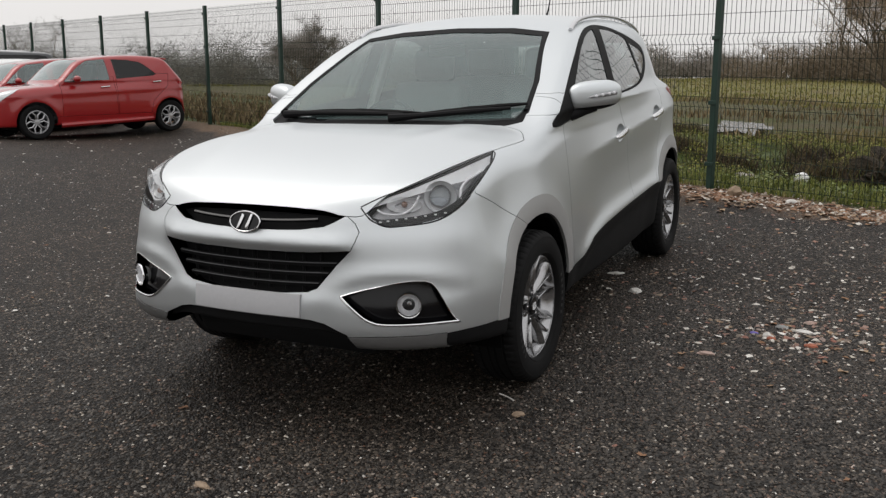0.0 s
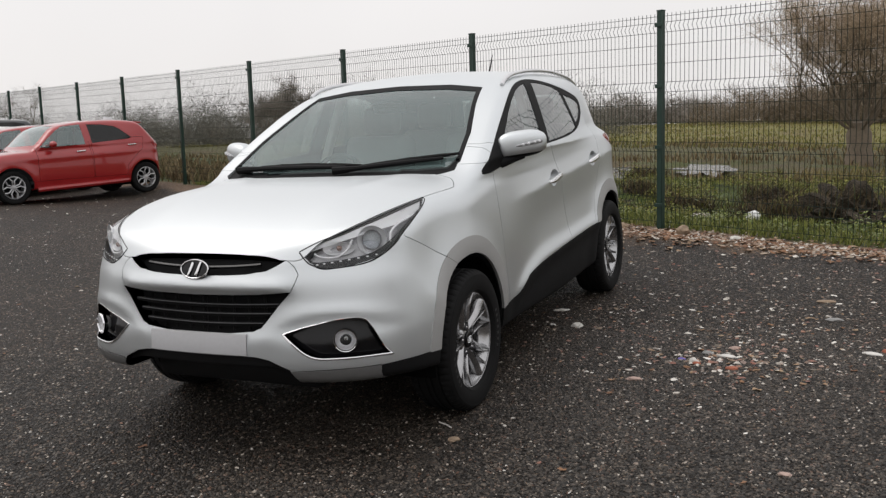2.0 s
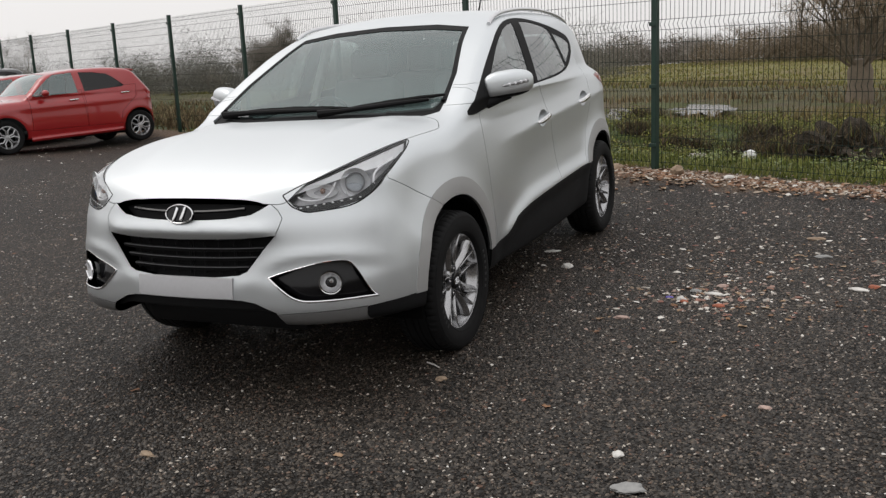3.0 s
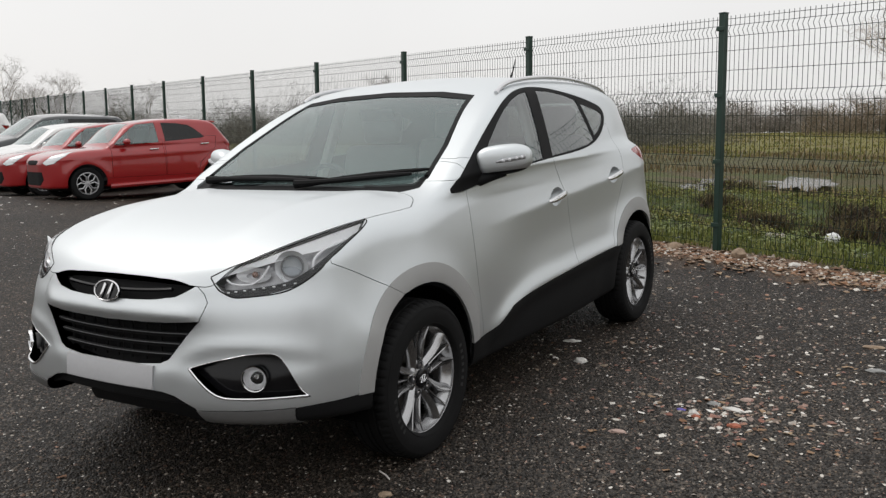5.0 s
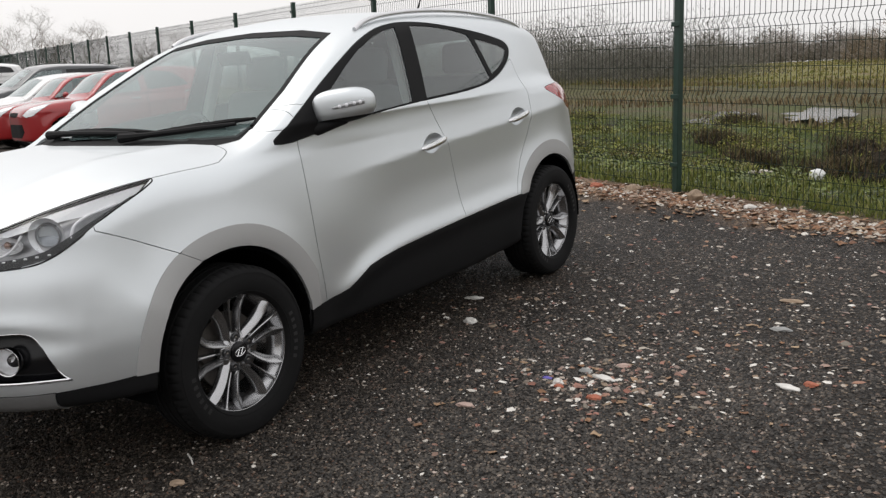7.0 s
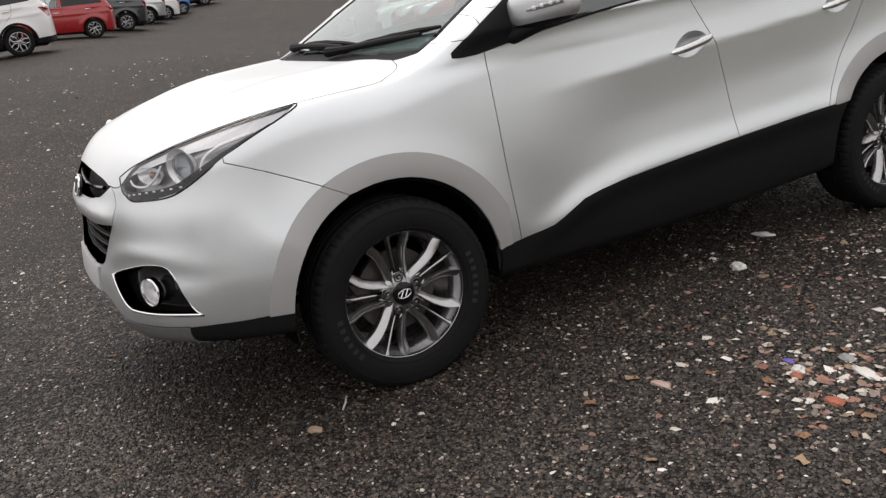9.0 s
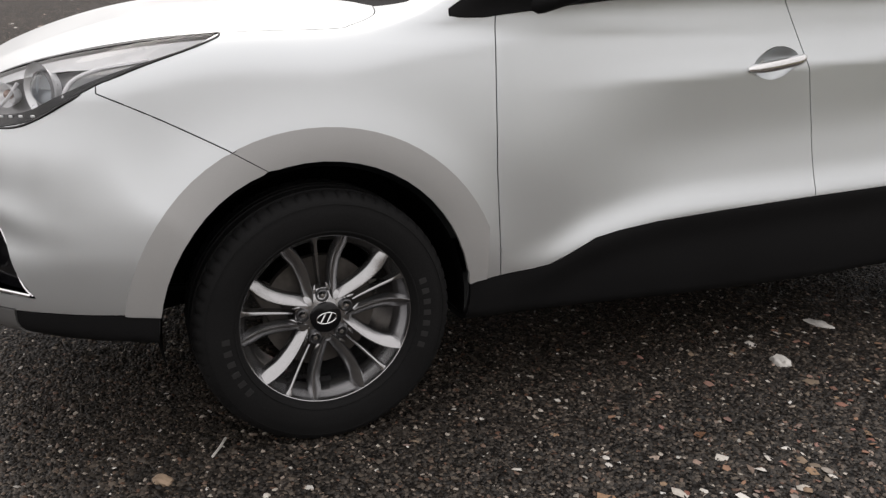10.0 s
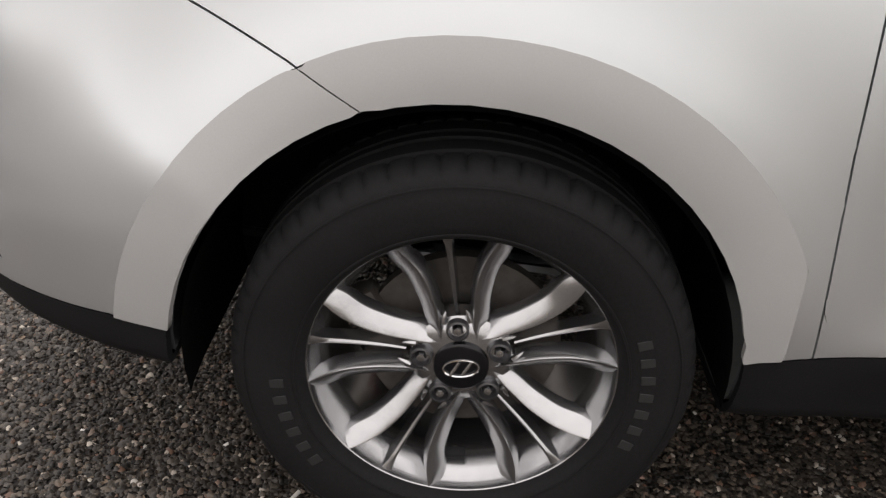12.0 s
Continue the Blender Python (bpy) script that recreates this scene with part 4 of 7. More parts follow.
for s in (1, -1):
    def flip(pts):
        return [(p[0] * s, p[1], p[2]) for p in pts]
    face = lambda c, deg: Matrix.Translation((c[0] * s, c[1], c[2])) @ Euler((0, 0, radians(-90 + deg * s))).to_matrix().to_4x4()
    def strip(nm, up, dn, out, mt, text, host=None):
        """A curved band between two lines under the lens."""
        A, B = spline(on_lamp(up, out), 5), spline(on_lamp(dn, out), 5)
        b_ = bmesh.new()
        ra, rb = [b_.verts.new(p) for p in flip(A)], [b_.verts.new(p) for p in flip(B)]
        for i in range(min(len(ra), len(rb)) - 1):
            b_.faces.new((ra[i], ra[i + 1], rb[i + 1], rb[i]))
        bmesh.ops.solidify(b_, geom=b_.faces[:], thickness=0.002)
        bmesh.ops.recalc_face_normals(b_, faces=b_.faces[:])
        return part(nm, b_, mt, host or CAR, text)
    strip("lamp_brow", [(0.50, -0.793, 0.910), (0.556, -0.745, 0.941), (0.624, -0.68, 0.970), (0.674, -0.597, 0.998), (0.717, -0.5, 1.020), (0.754, -0.385, 1.041), (0.785, -0.25, 1.058)],
          [(0.506, -0.796, 0.900), (0.565, -0.767, 0.921), (0.642, -0.722, 0.944), (0.712, -0.664, 0.966), (0.772, -0.588, 0.984), (0.815, -0.49, 0.994), (0.824, -0.33, 1.021)], -0.008, LAMP_WHITE_BAND, "bright white upper band of the headlamp")
    strip("lamp_floor", [(0.515, -0.797, 0.885), (0.56, -0.795, 0.868), (0.612, -0.775, 0.868), (0.70, -0.725, 0.876), (0.76, -0.665, 0.892), (0.80, -0.60, 0.925), (0.822, -0.50, 0.972), (0.815, -0.34, 1.025)],
          [(0.50, -0.797, 0.895), (0.554, -0.805, 0.853), (0.611, -0.784, 0.838), (0.732, -0.713, 0.848), (0.791, -0.655, 0.872), (0.836, -0.584, 0.918), (0.845, -0.458, 0.982), (0.826, -0.312, 1.031)], -0.006, LAMP_DARK, "dark grey lower edge of the headlamp")
    c1 = on_lamp([(0.757, -0.648, 0.951)], -0.03)[0]
    bm = bmesh.new()
    add_spin(bm, [(0.062, 0.012), (0.057, 0.004), (0.045, -0.004), (0.042, -0.02)], 40, face(c1, 32))
    bowl = part("headlamp_bowl", bm, REFLECTOR, CAR, "chrome projector surround")
    bm = bmesh.new()
    add_spin(bm, [(0.039, -0.012), (0.038, 0.002), (0.031, 0.015), (0.017, 0.023), (0.0005, 0.025)], 32, face(c1, 32))
    part("projector", bm, LENS, bowl, "glass projector lens")
    bm = bmesh.new()
    add_spin(bm, [(0.042, -0.006), (0.042, 0.006), (0.0385, 0.006)], 32, face(c1, 32))
    part("projector_ring", bm, LAMP_GREY, bowl)
    bm = bmesh.new()
    add_spin(bm, [(0.037, -0.014), (0.001, -0.016)], 24, face(c1, 32))
    part("projector_back", bm, REFLECTOR, bowl)
    # inner reflector with its bulb
    c2 = on_lamp([(0.645, -0.737, 0.925)], -0.03)[0]
    bm = bmesh.new()
    add_spin(bm, [(0.05, 0.014), (0.043, 0.0), (0.032, -0.014), (0.0005, -0.022)], 28, face(c2, 24) @ Matrix.Diagonal((1, 1.35, 0.6, 1)))
    bowl = part("indicator_bowl", bm, REFLECTOR, CAR, "mirrored indicator reflector")
    bm = bmesh.new()
    bmesh.ops.create_uvsphere(bm, u_segments=14, v_segments=10, radius=0.012, matrix=face(c2, 24))
    part("bulb", bm, AMBER, bowl, "amber indicator bulb")
    # the hook round the indicator, the blade outside the projector
    for nm, pts, rr, mt in (
            ("light_guide", [(0.557, -0.789, 0.903), (0.58, -0.788, 0.89), (0.609, -0.776, 0.884), (0.64, -0.764, 0.884), (0.662, -0.754, 0.889), (0.684, -0.73, 0.911), (0.69, -0.697, 0.952)], 0.0042, LED),
            ("light_blade", [(0.822, -0.60, 0.915), (0.813, -0.585, 0.945), (0.806, -0.56, 0.972), (0.808, -0.50, 0.995), (0.822, -0.40, 1.013)], 0.005, LED)):
        bm = bmesh.new()
        add_tube(bm, flip(spline(on_lamp(pts, -0.012), 6)), rr, 8)
        part(nm, bm, mt, CAR, "bright headlamp strip")
    for k in range(8):
        t = k / 7
        q = on_lamp([(0.575 + 0.215 * t, -0.8 + 0.13 * t ** 1.4, 0.856 + 0.024 * t)], -0.003)[0]
        bm = bmesh.new()
        add_box(bm, (0.011, 0.005, 0.006), pose(q[0] * s, q[1], q[2], 0, 0, s * (20 + 30 * t)), 0.0015, 1)
        part("running_light", bm, REFLECTOR, CAR)
    # dark rim round the lamp
    rim = [(0.489, -0.796, 0.907), (0.52, -0.802, 0.875), (0.554, -0.805, 0.856), (0.611, -0.784, 0.838), (0.732, -0.713, 0.848), (0.791, -0.655, 0.872), (0.836, -0.584, 0.918), (0.845, -0.458, 0.982), (0.826, -0.312, 1.031), (0.80, -0.235, 1.056), (0.785, -0.222, 1.066)]
    bm = bmesh.new()
    add_tube(bm, flip(spline(on_lamp(rim, -0.001), 6)), 0.0035, 6)
    add_tube(bm, flip(spline(on_lamp([(0.489, -0.797, 0.910), (0.551, -0.747, 0.945), (0.624, -0.674, 0.976), (0.673, -0.598, 1.001), (0.714, -0.5, 1.024), (0.751, -0.385, 1.046), (0.783, -0.224, 1.067)], -0.001), 5)), 0.003, 6)
    part("headlamp_seal", bm, GLOSS_BLACK, CAR, "black headlamp edge")
    # fog lamp
    c3 = on_front([(0.683, -0.74, 0.551)], -0.012)[0]
    bm = bmesh.new()
    add_spin(bm, [(0.047, -0.012), (0.0505, 0.006), (0.0485, 0.013), (0.0455, 0.012), (0.0435, 0.004)], 36, face(c3, 25))
    fog = part("fog_lamp", bm, CHROME, CAR, "round fog lamp with chrome ring")
    bm = bmesh.new()
    add_spin(bm, [(0.0435, 0.004), (0.040, -0.012), (0.030, -0.03), (0.014, -0.039), (0.0005, -0.041)], 32, face(c3, 25))
    part("reflector", bm, FOG_BOWL, fog, "mirrored reflector")
    bm = bmesh.new()
    add_spin(bm, [(0.008, -0.03), (0.009, -0.014), (0.006, -0.009), (0.0005, -0.008)], 20, face(c3, 25))
    part("bulb_shield", bm, CHROME, fog)
    bm = bmesh.new()
    add_spin(bm, [(0.04, 0.006), (0.025, 0.012), (0.0005, 0.015)], 28, face(c3, 25))
    part("lens", bm, LAMP_GLASS, fog, "clear fog lamp lens")
    bm = bmesh.new()
    add_tube(bm, flip(spline(on_front([(0.425, -0.86, 0.576), (0.47, -0.85, 0.537), (0.518, -0.84, 0.5), (0.56, -0.82, 0.481), (0.61, -0.80, 0.475), (0.717, -0.72, 0.474), (0.83, -0.60, 0.470)], 0.001), 6)), 0.0055, 8)
    part("chrome_strip", bm, CHROME, CAR, "chrome strip under the fog lamp")
    bm = bmesh.new()
    add_tube(bm, flip(spline(on_front([(0.425, -0.86, 0.578), (0.5, -0.84, 0.601), (0.575, -0.8, 0.619), (0.642, -0.755, 0.633), (0.70, -0.71, 0.637), (0.74, -0.68, 0.631), (0.765, -0.66, 0.604), (0.812, -0.62, 0.505), (0.832, -0.6, 0.47)], -0.002), 5)), 0.0028, 6)
    part("fog_lamp_trim", bm, CHROME, CAR, "thin chrome edge over the fog lamp")

# ---- wheels ----
ALLOY = material("alloy_grey", (0.42, 0.42, 0.425), 0.22, 0.95, vary=0.06, rough_vary=0.05)
ALLOY_DARK = material("alloy_barrel", (0.14, 0.14, 0.145), 0.35, 0.8, vary=0.1)
IRON = material("brake_iron", (0.12, 0.11, 0.10), 0.5, 0.6, vary=0.3, scale=20)
RUBBER_MARK = material("tyre_marking", (0.022, 0.022, 0.022), 0.6, vary=0.1, spec=0.3)
bm = bmesh.new()
add_spin(bm, [(0.192, -0.1), (0.193, -0.03), (0.194, 0.022), (0.199, 0.04), (0.2085, 0.058), (0.2175, 0.072), (0.2205, 0.08), (0.2215, 0.0865), (0.2245, 0.089), (0.2275, 0.0865), (0.2275, 0.078)], 96)
WHEEL = part("wheel", bm, ALLOY, CAR, "grey alloy wheel with ten spokes")
bm = bmesh.new()
prof = [(0.229, 0.083), (0.234, 0.097), (0.239, 0.104), (0.245, 0.108), (0.262, 0.112), (0.285, 0.114), (0.303, 0.113), (0.312, 0.1105), (0.316, 0.1105), (0.326, 0.106), (0.334, 0.099), (0.340, 0.090), (0.3435, 0.078), (0.3445, 0.062), (0.337, 0.060), (0.337, 0.053), (0.345, 0.051), (0.3455, 0.02), (0.337, 0.018), (0.337, 0.010), (0.346, 0.008)]
prof = prof + [(r, -h) for r, h in prof[::-1]]
segs, rings = 300, []
for k in range(segs):
    a = 2 * math.pi * k / segs
    sipe = 0.0055 if k % 5 == 0 else 0.0
    ring = []
    for r, h in prof:
        rr = r - (sipe if r > 0.333 and abs(h) > 0.052 else 0)
        ring.append(bm.verts.new((h, rr * math.cos(a), rr * math.sin(a))))
    rings.append(ring)
for k in range(segs):
    q, s = rings[k], rings[(k + 1) % segs]
    for i in range(len(prof) - 1):
        bm.faces.new((q[i], q[i + 1], s[i + 1], s[i]))
bmesh.ops.recalc_face_normals(bm, faces=bm.faces[:])
part("tyre", bm, RUBBER, WHEEL, "black rubber tyre")


def polar(r, deg, h):
    return Vector((h, r * math.cos(radians(deg)), r * math.sin(radians(deg))))


ridge_angle = curve((0.045, 33), (0.065, 22), (0.1, 15.2), (0.15, 13.4), (0.19, 15.2), (0.222, 18.2))
blade_width = curve((0.045, 0.010), (0.075, 0.021), (0.12, 0.024), (0.17, 0.026), (0.2, 0.028), (0.222, 0.022))
blade_face = curve((0.045, 0.058), (0.08, 0.063), (0.13, 0.072), (0.18, 0.080), (0.222, 0.0875))
for side in (-1, 1):
    # a blade: sharp ridge beside the slot, broad face falling to the window
    bm = bmesh.new()
    loops = []
    for t in np.linspace(0, 1, 21):
        r = 0.045 + 0.177 * t
        half, wd, fh = float(ridge_angle(r)), float(blade_width(r)), float(blade_face(r))
        deep = 0.034 - 0.012 * max(0.0, t - 0.8) / 0.2
        loops.append([bm.verts.new(polar(r, side * (half + math.degrees(q / r)), fh - d)) for q, d in ((-0.0065, deep), (-0.0035, 0.005), (0.0, 0.0), (0.0022, 0.0006), (0.4 * wd, 0.006), (0.93 * wd, 0.0165), (wd, 0.019), (wd + 0.003, deep + 0.004))])
    for p, q in zip(loops, loops[1:]):
        for i in range(7):
            bm.faces.new((p[i], p[i + 1], q[i + 1], q[i]))
        bm.faces.new((p[7], p[0], q[0], q[7]))
    bm.faces.new(loops[0][::-1]), bm.faces.new(loops[-1])
    bmesh.ops.recalc_face_normals(bm, faces=bm.faces[:])
    first = part("spoke", bm, ALLOY, WHEEL, m=pose(0, 0, 0, 90, 0, 0))
    for k in range(1, 5):
        again(first, WHEEL, pose(0, 0, 0, 90 + 72 * k, 0, 0))
# the thin rib in the slot between each pair of blades
bm = bmesh.new()
loops = []
for t in np.linspace(0, 1, 11):
    r = 0.083 + 0.138 * t
    half = 0.0022 + 0.0022 * t + 0.004 * max(0.0, t - 0.88) / 0.12
    h = 0.052 + 0.012 * t + 0.018 * t * t
    loops.append([bm.verts.new(polar(r, math.degrees(q / r), h - d)) for q, d in ((-1.8 * half, 0.026), (-half, 0.002), (0.0, 0.0), (half, 0.002), (1.8 * half, 0.026))])
for p, q in zip(loops, loops[1:]):
    for i in range(5):
        bm.faces.new((p[i], p[(i + 1) % 5], q[(i + 1) % 5], q[i]))
bm.faces.new(loops[0][::-1]), bm.faces.new(loops[-1])
bmesh.ops.recalc_face_normals(bm, faces=bm.faces[:])
first = part("rib", bm, ALLOY, WHEEL, m=pose(0, 0, 0, 90, 0, 0))
# pointed collar over each nut
for k in (-1, 1):
    bm = bmesh.new()
    add_tube(bm, [polar(0.074 + 0.018 * t, k * (15 - 6 * t), 0.060 - 0.002 * t) for t in (0, 0.35, 0.7, 1.0)], 0.0045, 6, taper=[1, 1, 0.7, 0.15])
    collar = part("nut_collar", bm, ALLOY, WHEEL, m=pose(0, 0, 0, 90, 0, 0))
    for j in range(1, 5):
        again(collar, WHEEL, pose(0, 0, 0, 90 + 72 * j, 0, 0))
bm = bmesh.new()
add_spin(bm, [(0.017, 0.055), (0.0165, 0.066), (0.0135, 0.067), (0.0125, 0.054), (0.0005, 0.053)], 20)
boss = part("nut_recess", bm, ALLOY_DARK, WHEEL, m=pose(0, 0, 0, 90, 0, 0) @ pose(0, 0.06, 0))
bm = bmesh.new()
add_spin(bm, [(0.009, 0.05), (0.009, 0.062), (0.006, 0.067), (0.0005, 0.068)], 6)
nut = part("wheel_nut", bm, CHROME, WHEEL, "bright wheel nut", m=pose(0, 0, 0, 90, 0, 0) @ pose(0, 0.06, 0))
for k in range(1, 5):
    again(first, WHEEL, pose(0, 0, 0, 90 + 72 * k, 0, 0))
    for o in (boss, nut):
        again(o, WHEEL, pose(0, 0, 0, 90 + 72 * k, 0, 0) @ pose(0, 0.06, 0))
bm = bmesh.new()
add_spin(bm, [(0.078, 0.018), (0.075, 0.046), (0.066, 0.054), (0.05, 0.058), (0.034, 0.062), (0.032, 0.058)], 48)
part("hub", bm, ALLOY, WHEEL)
bm = bmesh.new()
add_spin(bm, [(0.041, 0.055), (0.040, 0.068), (0.036, 0.0705), (0.0005, 0.071)], 36)
cap = part("hub_cap", bm, GLOSS_BLACK, WHEEL, "black hub cap with chrome mark")
bm = bmesh.new()
add_tube(bm, [(0.072, 0.026 * math.cos(a), 0.0145 * math.sin(a)) for a in np.linspace(0, 2 * math.pi, 28, endpoint=False)], 0.0017, 6, True)
for s in (-1, 1):
    add_tube(bm, [(0.072, s * 0.009 - 0.008, -0.0115), (0.072, s * 0.009 + 0.008, 0.0115)], 0.0026, 6)
part("hub_mark", bm, CHROME, cap, "chrome oval mark")
bm = bmesh.new()
add_spin(bm, [(0.07, -0.02), (0.148, -0.02), (0.148, 0.002), (0.07, 0.002)], 48)
part("brake_disc", bm, IRON, WHEEL, "dull iron brake disc")
bm = bmesh.new()
add_box(bm, (0.05, 0.05, 0.12), pose(-0.005, -0.125, 0.045, 20, 0, 0), 0.012)
part("brake_caliper", bm, IRON, WHEEL)
bm = bmesh.new()
seat_m = Matrix.Translation(polar(0.19, -98, 0.038)) @ Euler((radians(-98 + 90), 0, 0)).to_matrix().to_4x4() @ Euler((0, radians(-52), 0)).to_matrix().to_4x4()
add_box(bm, (0.034, 0.034, 0.016), seat_m, 0.003)
weight = part("valve_block", bm, PLASTIC, WHEEL, "black valve sensor block")
bm = bmesh.new()
add_cyl(bm, 0.006, 0.005, 0.008, seat_m @ pose(0, 0, 0.007), 12)
part("screw", bm, IRON, weight)
for lo_a, n in ((-28, 7), (176, 6)):
    for k in range(n):
        bm = bmesh.new()
        a = lo_a + k * 6.6
        m_ = Matrix.Translation(polar(0.272, a, 0.1125)) @ Euler((radians(a - 90), 0, 0)).to_matrix().to_4x4()
        add_box(bm, (0.0022, 0.015, 0.024), m_, 0.0006, 1)
        part("tyre_marking", bm, RUBBER_MARK, WHEEL, "raised sidewall bars")
bm = bmesh.new()
add_spin(bm, [(0.316, 0.1108), (0.3165, 0.1118), (0.3185, 0.111), (0.319, 0.1095)], 120)
add_spin(bm, [(0.2435, 0.1075), (0.244, 0.1095), (0.2465, 0.1098), (0.2475, 0.1085)], 120)
part("tyre_rib", bm, RUBBER, WHEEL)
TRACK = 0.803
GROW = Matrix.Diagonal((1, 1.035, 1.035, 1))
WHEEL.data.transform(GROW)
for o in WHEEL.children:
    if not o.name.startswith("tyre"):
        o.matrix_basis = GROW @ o.matrix_basis
WHEEL.matrix_basis = pose(TRACK, 0.006, HUB_Z - 0.004, 7.5)
copy_thing(WHEEL, pose(TRACK, WHEELBASE, HUB_Z, 31))
copy_thing(WHEEL, pose(-TRACK, 0, HUB_Z, 0, 0, 180))
copy_thing(WHEEL, pose(-TRACK, WHEELBASE, HUB_Z, 0, 0, 180))
for cy in (0.0, WHEELBASE):
    for s in (-1, 1):
        bm = bmesh.new()
        prev = None
        for k in range(33):
            a = radians(-6 + 196 * k / 32)
            row = [bm.verts.new((s * x, cy - 0.005 + r * math.cos(a), HUB_Z + r * math.sin(a))) for x, r in ((0.50, 0.05), (0.50, 0.408), (0.80, 0.411), (0.86, 0.408), (0.885, 0.405))]
            if prev:
                for i in range(4):
                    bm.faces.new((prev[i], prev[i + 1], row[i + 1], row[i]))
            prev = row
        part("wheel_arch_liner", bm, LINER, CAR, "black wheel arch liner")
bm = bmesh.new()
add_box(bm, (0.94, 3.9, 0.14), pose(0, 1.25, 0.34), 0.05)
add_box(bm, (1.66, 1.5, 0.12), pose(0, 1.32, 0.355), 0.04)
part("underbody", bm, PLASTIC, CAR, "dark underbody")

# ---- mirrors, handles, wipers, rails, aerial ----
HANDLE_TRIM = material("bright_handle_trim", (0.80, 0.80, 0.80), 0.2, 0.95, vary=0.03)
RAIL = material("satin_rail", (0.66, 0.66, 0.67), 0.3, 0.9, vary=0.04)
for s in (1, -1):
    bm = bmesh.new()
    r = bmesh.ops.create_uvsphere(bm, u_segments=36, v_segments=24, radius=1.0)
    for v in bm.verts:
        x, y, z = v.co
        e = lambda c, p: math.copysign(abs(c) ** p, c)
        x, y, z = e(x, 0.56), e(y, 0.8), e(z, 0.6)
        grow = 1 - 0.22 * (x > 0) * x * x
        X = 0.942 + 0.118 * x
        Y = 0.695 + 0.072 * y * grow + 0.05 * x
        Z = 1.234 + (0.080 if z > 0 else 0.064) * z * grow + 0.010 * x
        v.co = (s * X, Y, Z)
    bmesh.ops.bisect_plane(bm, geom=bm.verts[:] + bm.edges[:] + bm.faces[:], dist=1e-5, plane_co=(0.925 * s, 0, 1.187), plane_no=Vector((-0.1 * s, 0, 1)).normalized())
    lowset = [f for f in bm.faces if (f.calc_center_median() - Vector((0.925 * s, 0, 1.187))).dot(Vector((-0.1 * s, 0, 1))) < 0 or f.calc_center_median().y > 0.75 + 0.05 * (s * f.calc_center_median().x - 0.925) / 0.112]
    low = bm.copy()
    ids = {f.index for f in lowset} if bm.faces.index_update() is None else set()
    low.faces.ensure_lookup_table()
    bm.faces.ensure_lookup_table()
    bmesh.ops.delete(low, geom=[f for f in low.faces if f.index not in ids], context="FACES")
    bmesh.ops.delete(bm, geom=[f for f in bm.faces if f.index in ids], context="FACES")
    if s < 0:
        for b_ in (bm, low):
            bmesh.ops.reverse_faces(b_, faces=b_.faces[:])
    shell = [v.co.copy() for v in bm.verts]
    cap = part("wing_mirror", bm, SILVER, CAR, "silver wing mirror cap")
    part("mirror_housing", low, PLASTIC, cap, "black lower mirror housing")
    bm = bmesh.new()
    add_tube(bm, [(s * 0.80, 0.57, 1.142), (s * 0.845, 0.61, 1.148), (s * 0.90, 0.66, 1.168), (s * 0.95, 0.69, 1.18)], 0.03, 12, taper=[1.3, 1.0, 0.8, 0.6])
    part("mirror_arm", bm, PLASTIC, cap, "black mirror arm")
    bm = bmesh.new()
    add_box(bm, (0.014, 0.16, 0.10), pose(s * 0.812, 0.55, 1.148, 0, 0, 0), 0.006)
    part("mirror_base", bm, PLASTIC, cap)
    bm = bmesh.new()
    pts = []
    for u in np.linspace(0.0, 1.0, 14):
        xx, zz = 0.93 + 0.118 * u, 1.232 + 0.022 * u
        near_ = sorted(shell, key=lambda c: (abs(c.x) - xx) ** 2 + (c.z - zz) ** 2 + (0.02 if c.y > 0.715 else 0))[:4]
        pts.append((s * xx, sum(c.y for c in near_) / 4 - 0.001, zz))
    for i in range(2):
        pts = [pts[0]] + [(p[0], (o[1] + p[1] + q[1]) / 3, p[2]) for o, p, q in zip(pts, pts[1:], pts[2:])] + [pts[-1]]
    add_tube(bm, pts, 0.011, 8, taper=[0.25, 0.45, 0.6, 0.7, 0.8, 0.9] + [1] * 8)
    strip = part("repeater_lamp", bm, LAMP_GREY, cap, "clear indicator strip")
    for u in (4, 7, 10, 12):
        bm = bmesh.new()
        bmesh.ops.create_uvsphere(bm, u_segments=12, v_segments=8, radius=0.0085, matrix=Matrix.Translation(Vector(pts[u]) + Vector((s * 0.003, -0.007, 0))))
        part("led", bm, LED, strip)
    # door handles over their hollowed scoops
    for door_ob, (hy, hz) in ((FRONT_DOORS, HANDLES[0]), (REAR_DOORS, HANDLES[1])):
        host = door_ob[0 if s > 0 else 1]
        bm = bmesh.new()
        rings_ = []
        for q in (1.03, 0.97, 0.85, 0.65, 0.42, 0.2):
            pts = on_skin([(0.88, hy + q * u, hz + q * v + 0.16 * q * u) for u, v in SCOOP], -0.0005)
            rings_.append([bm.verts.new((s * (p[0] - 0.034 * (1 - min(q, 1.0) ** 2.4)), p[1], p[2])) for p in pts])
        for p, q in zip(rings_, rings_[1:]):
            for i in range(len(p)):
                bm.faces.new((p[i], p[(i + 1) % len(p)], q[(i + 1) % len(p)], q[i]))
        bm.faces.new(rings_[-1])
        bmesh.ops.recalc_face_normals(bm, faces=bm.faces[:])
        if sum(f.normal.x * s for f in bm.faces) < 0:
            bmesh.ops.reverse_faces(bm, faces=bm.faces[:])
        part("handle_scoop", bm, SILVER, host, "hollow behind the handle")
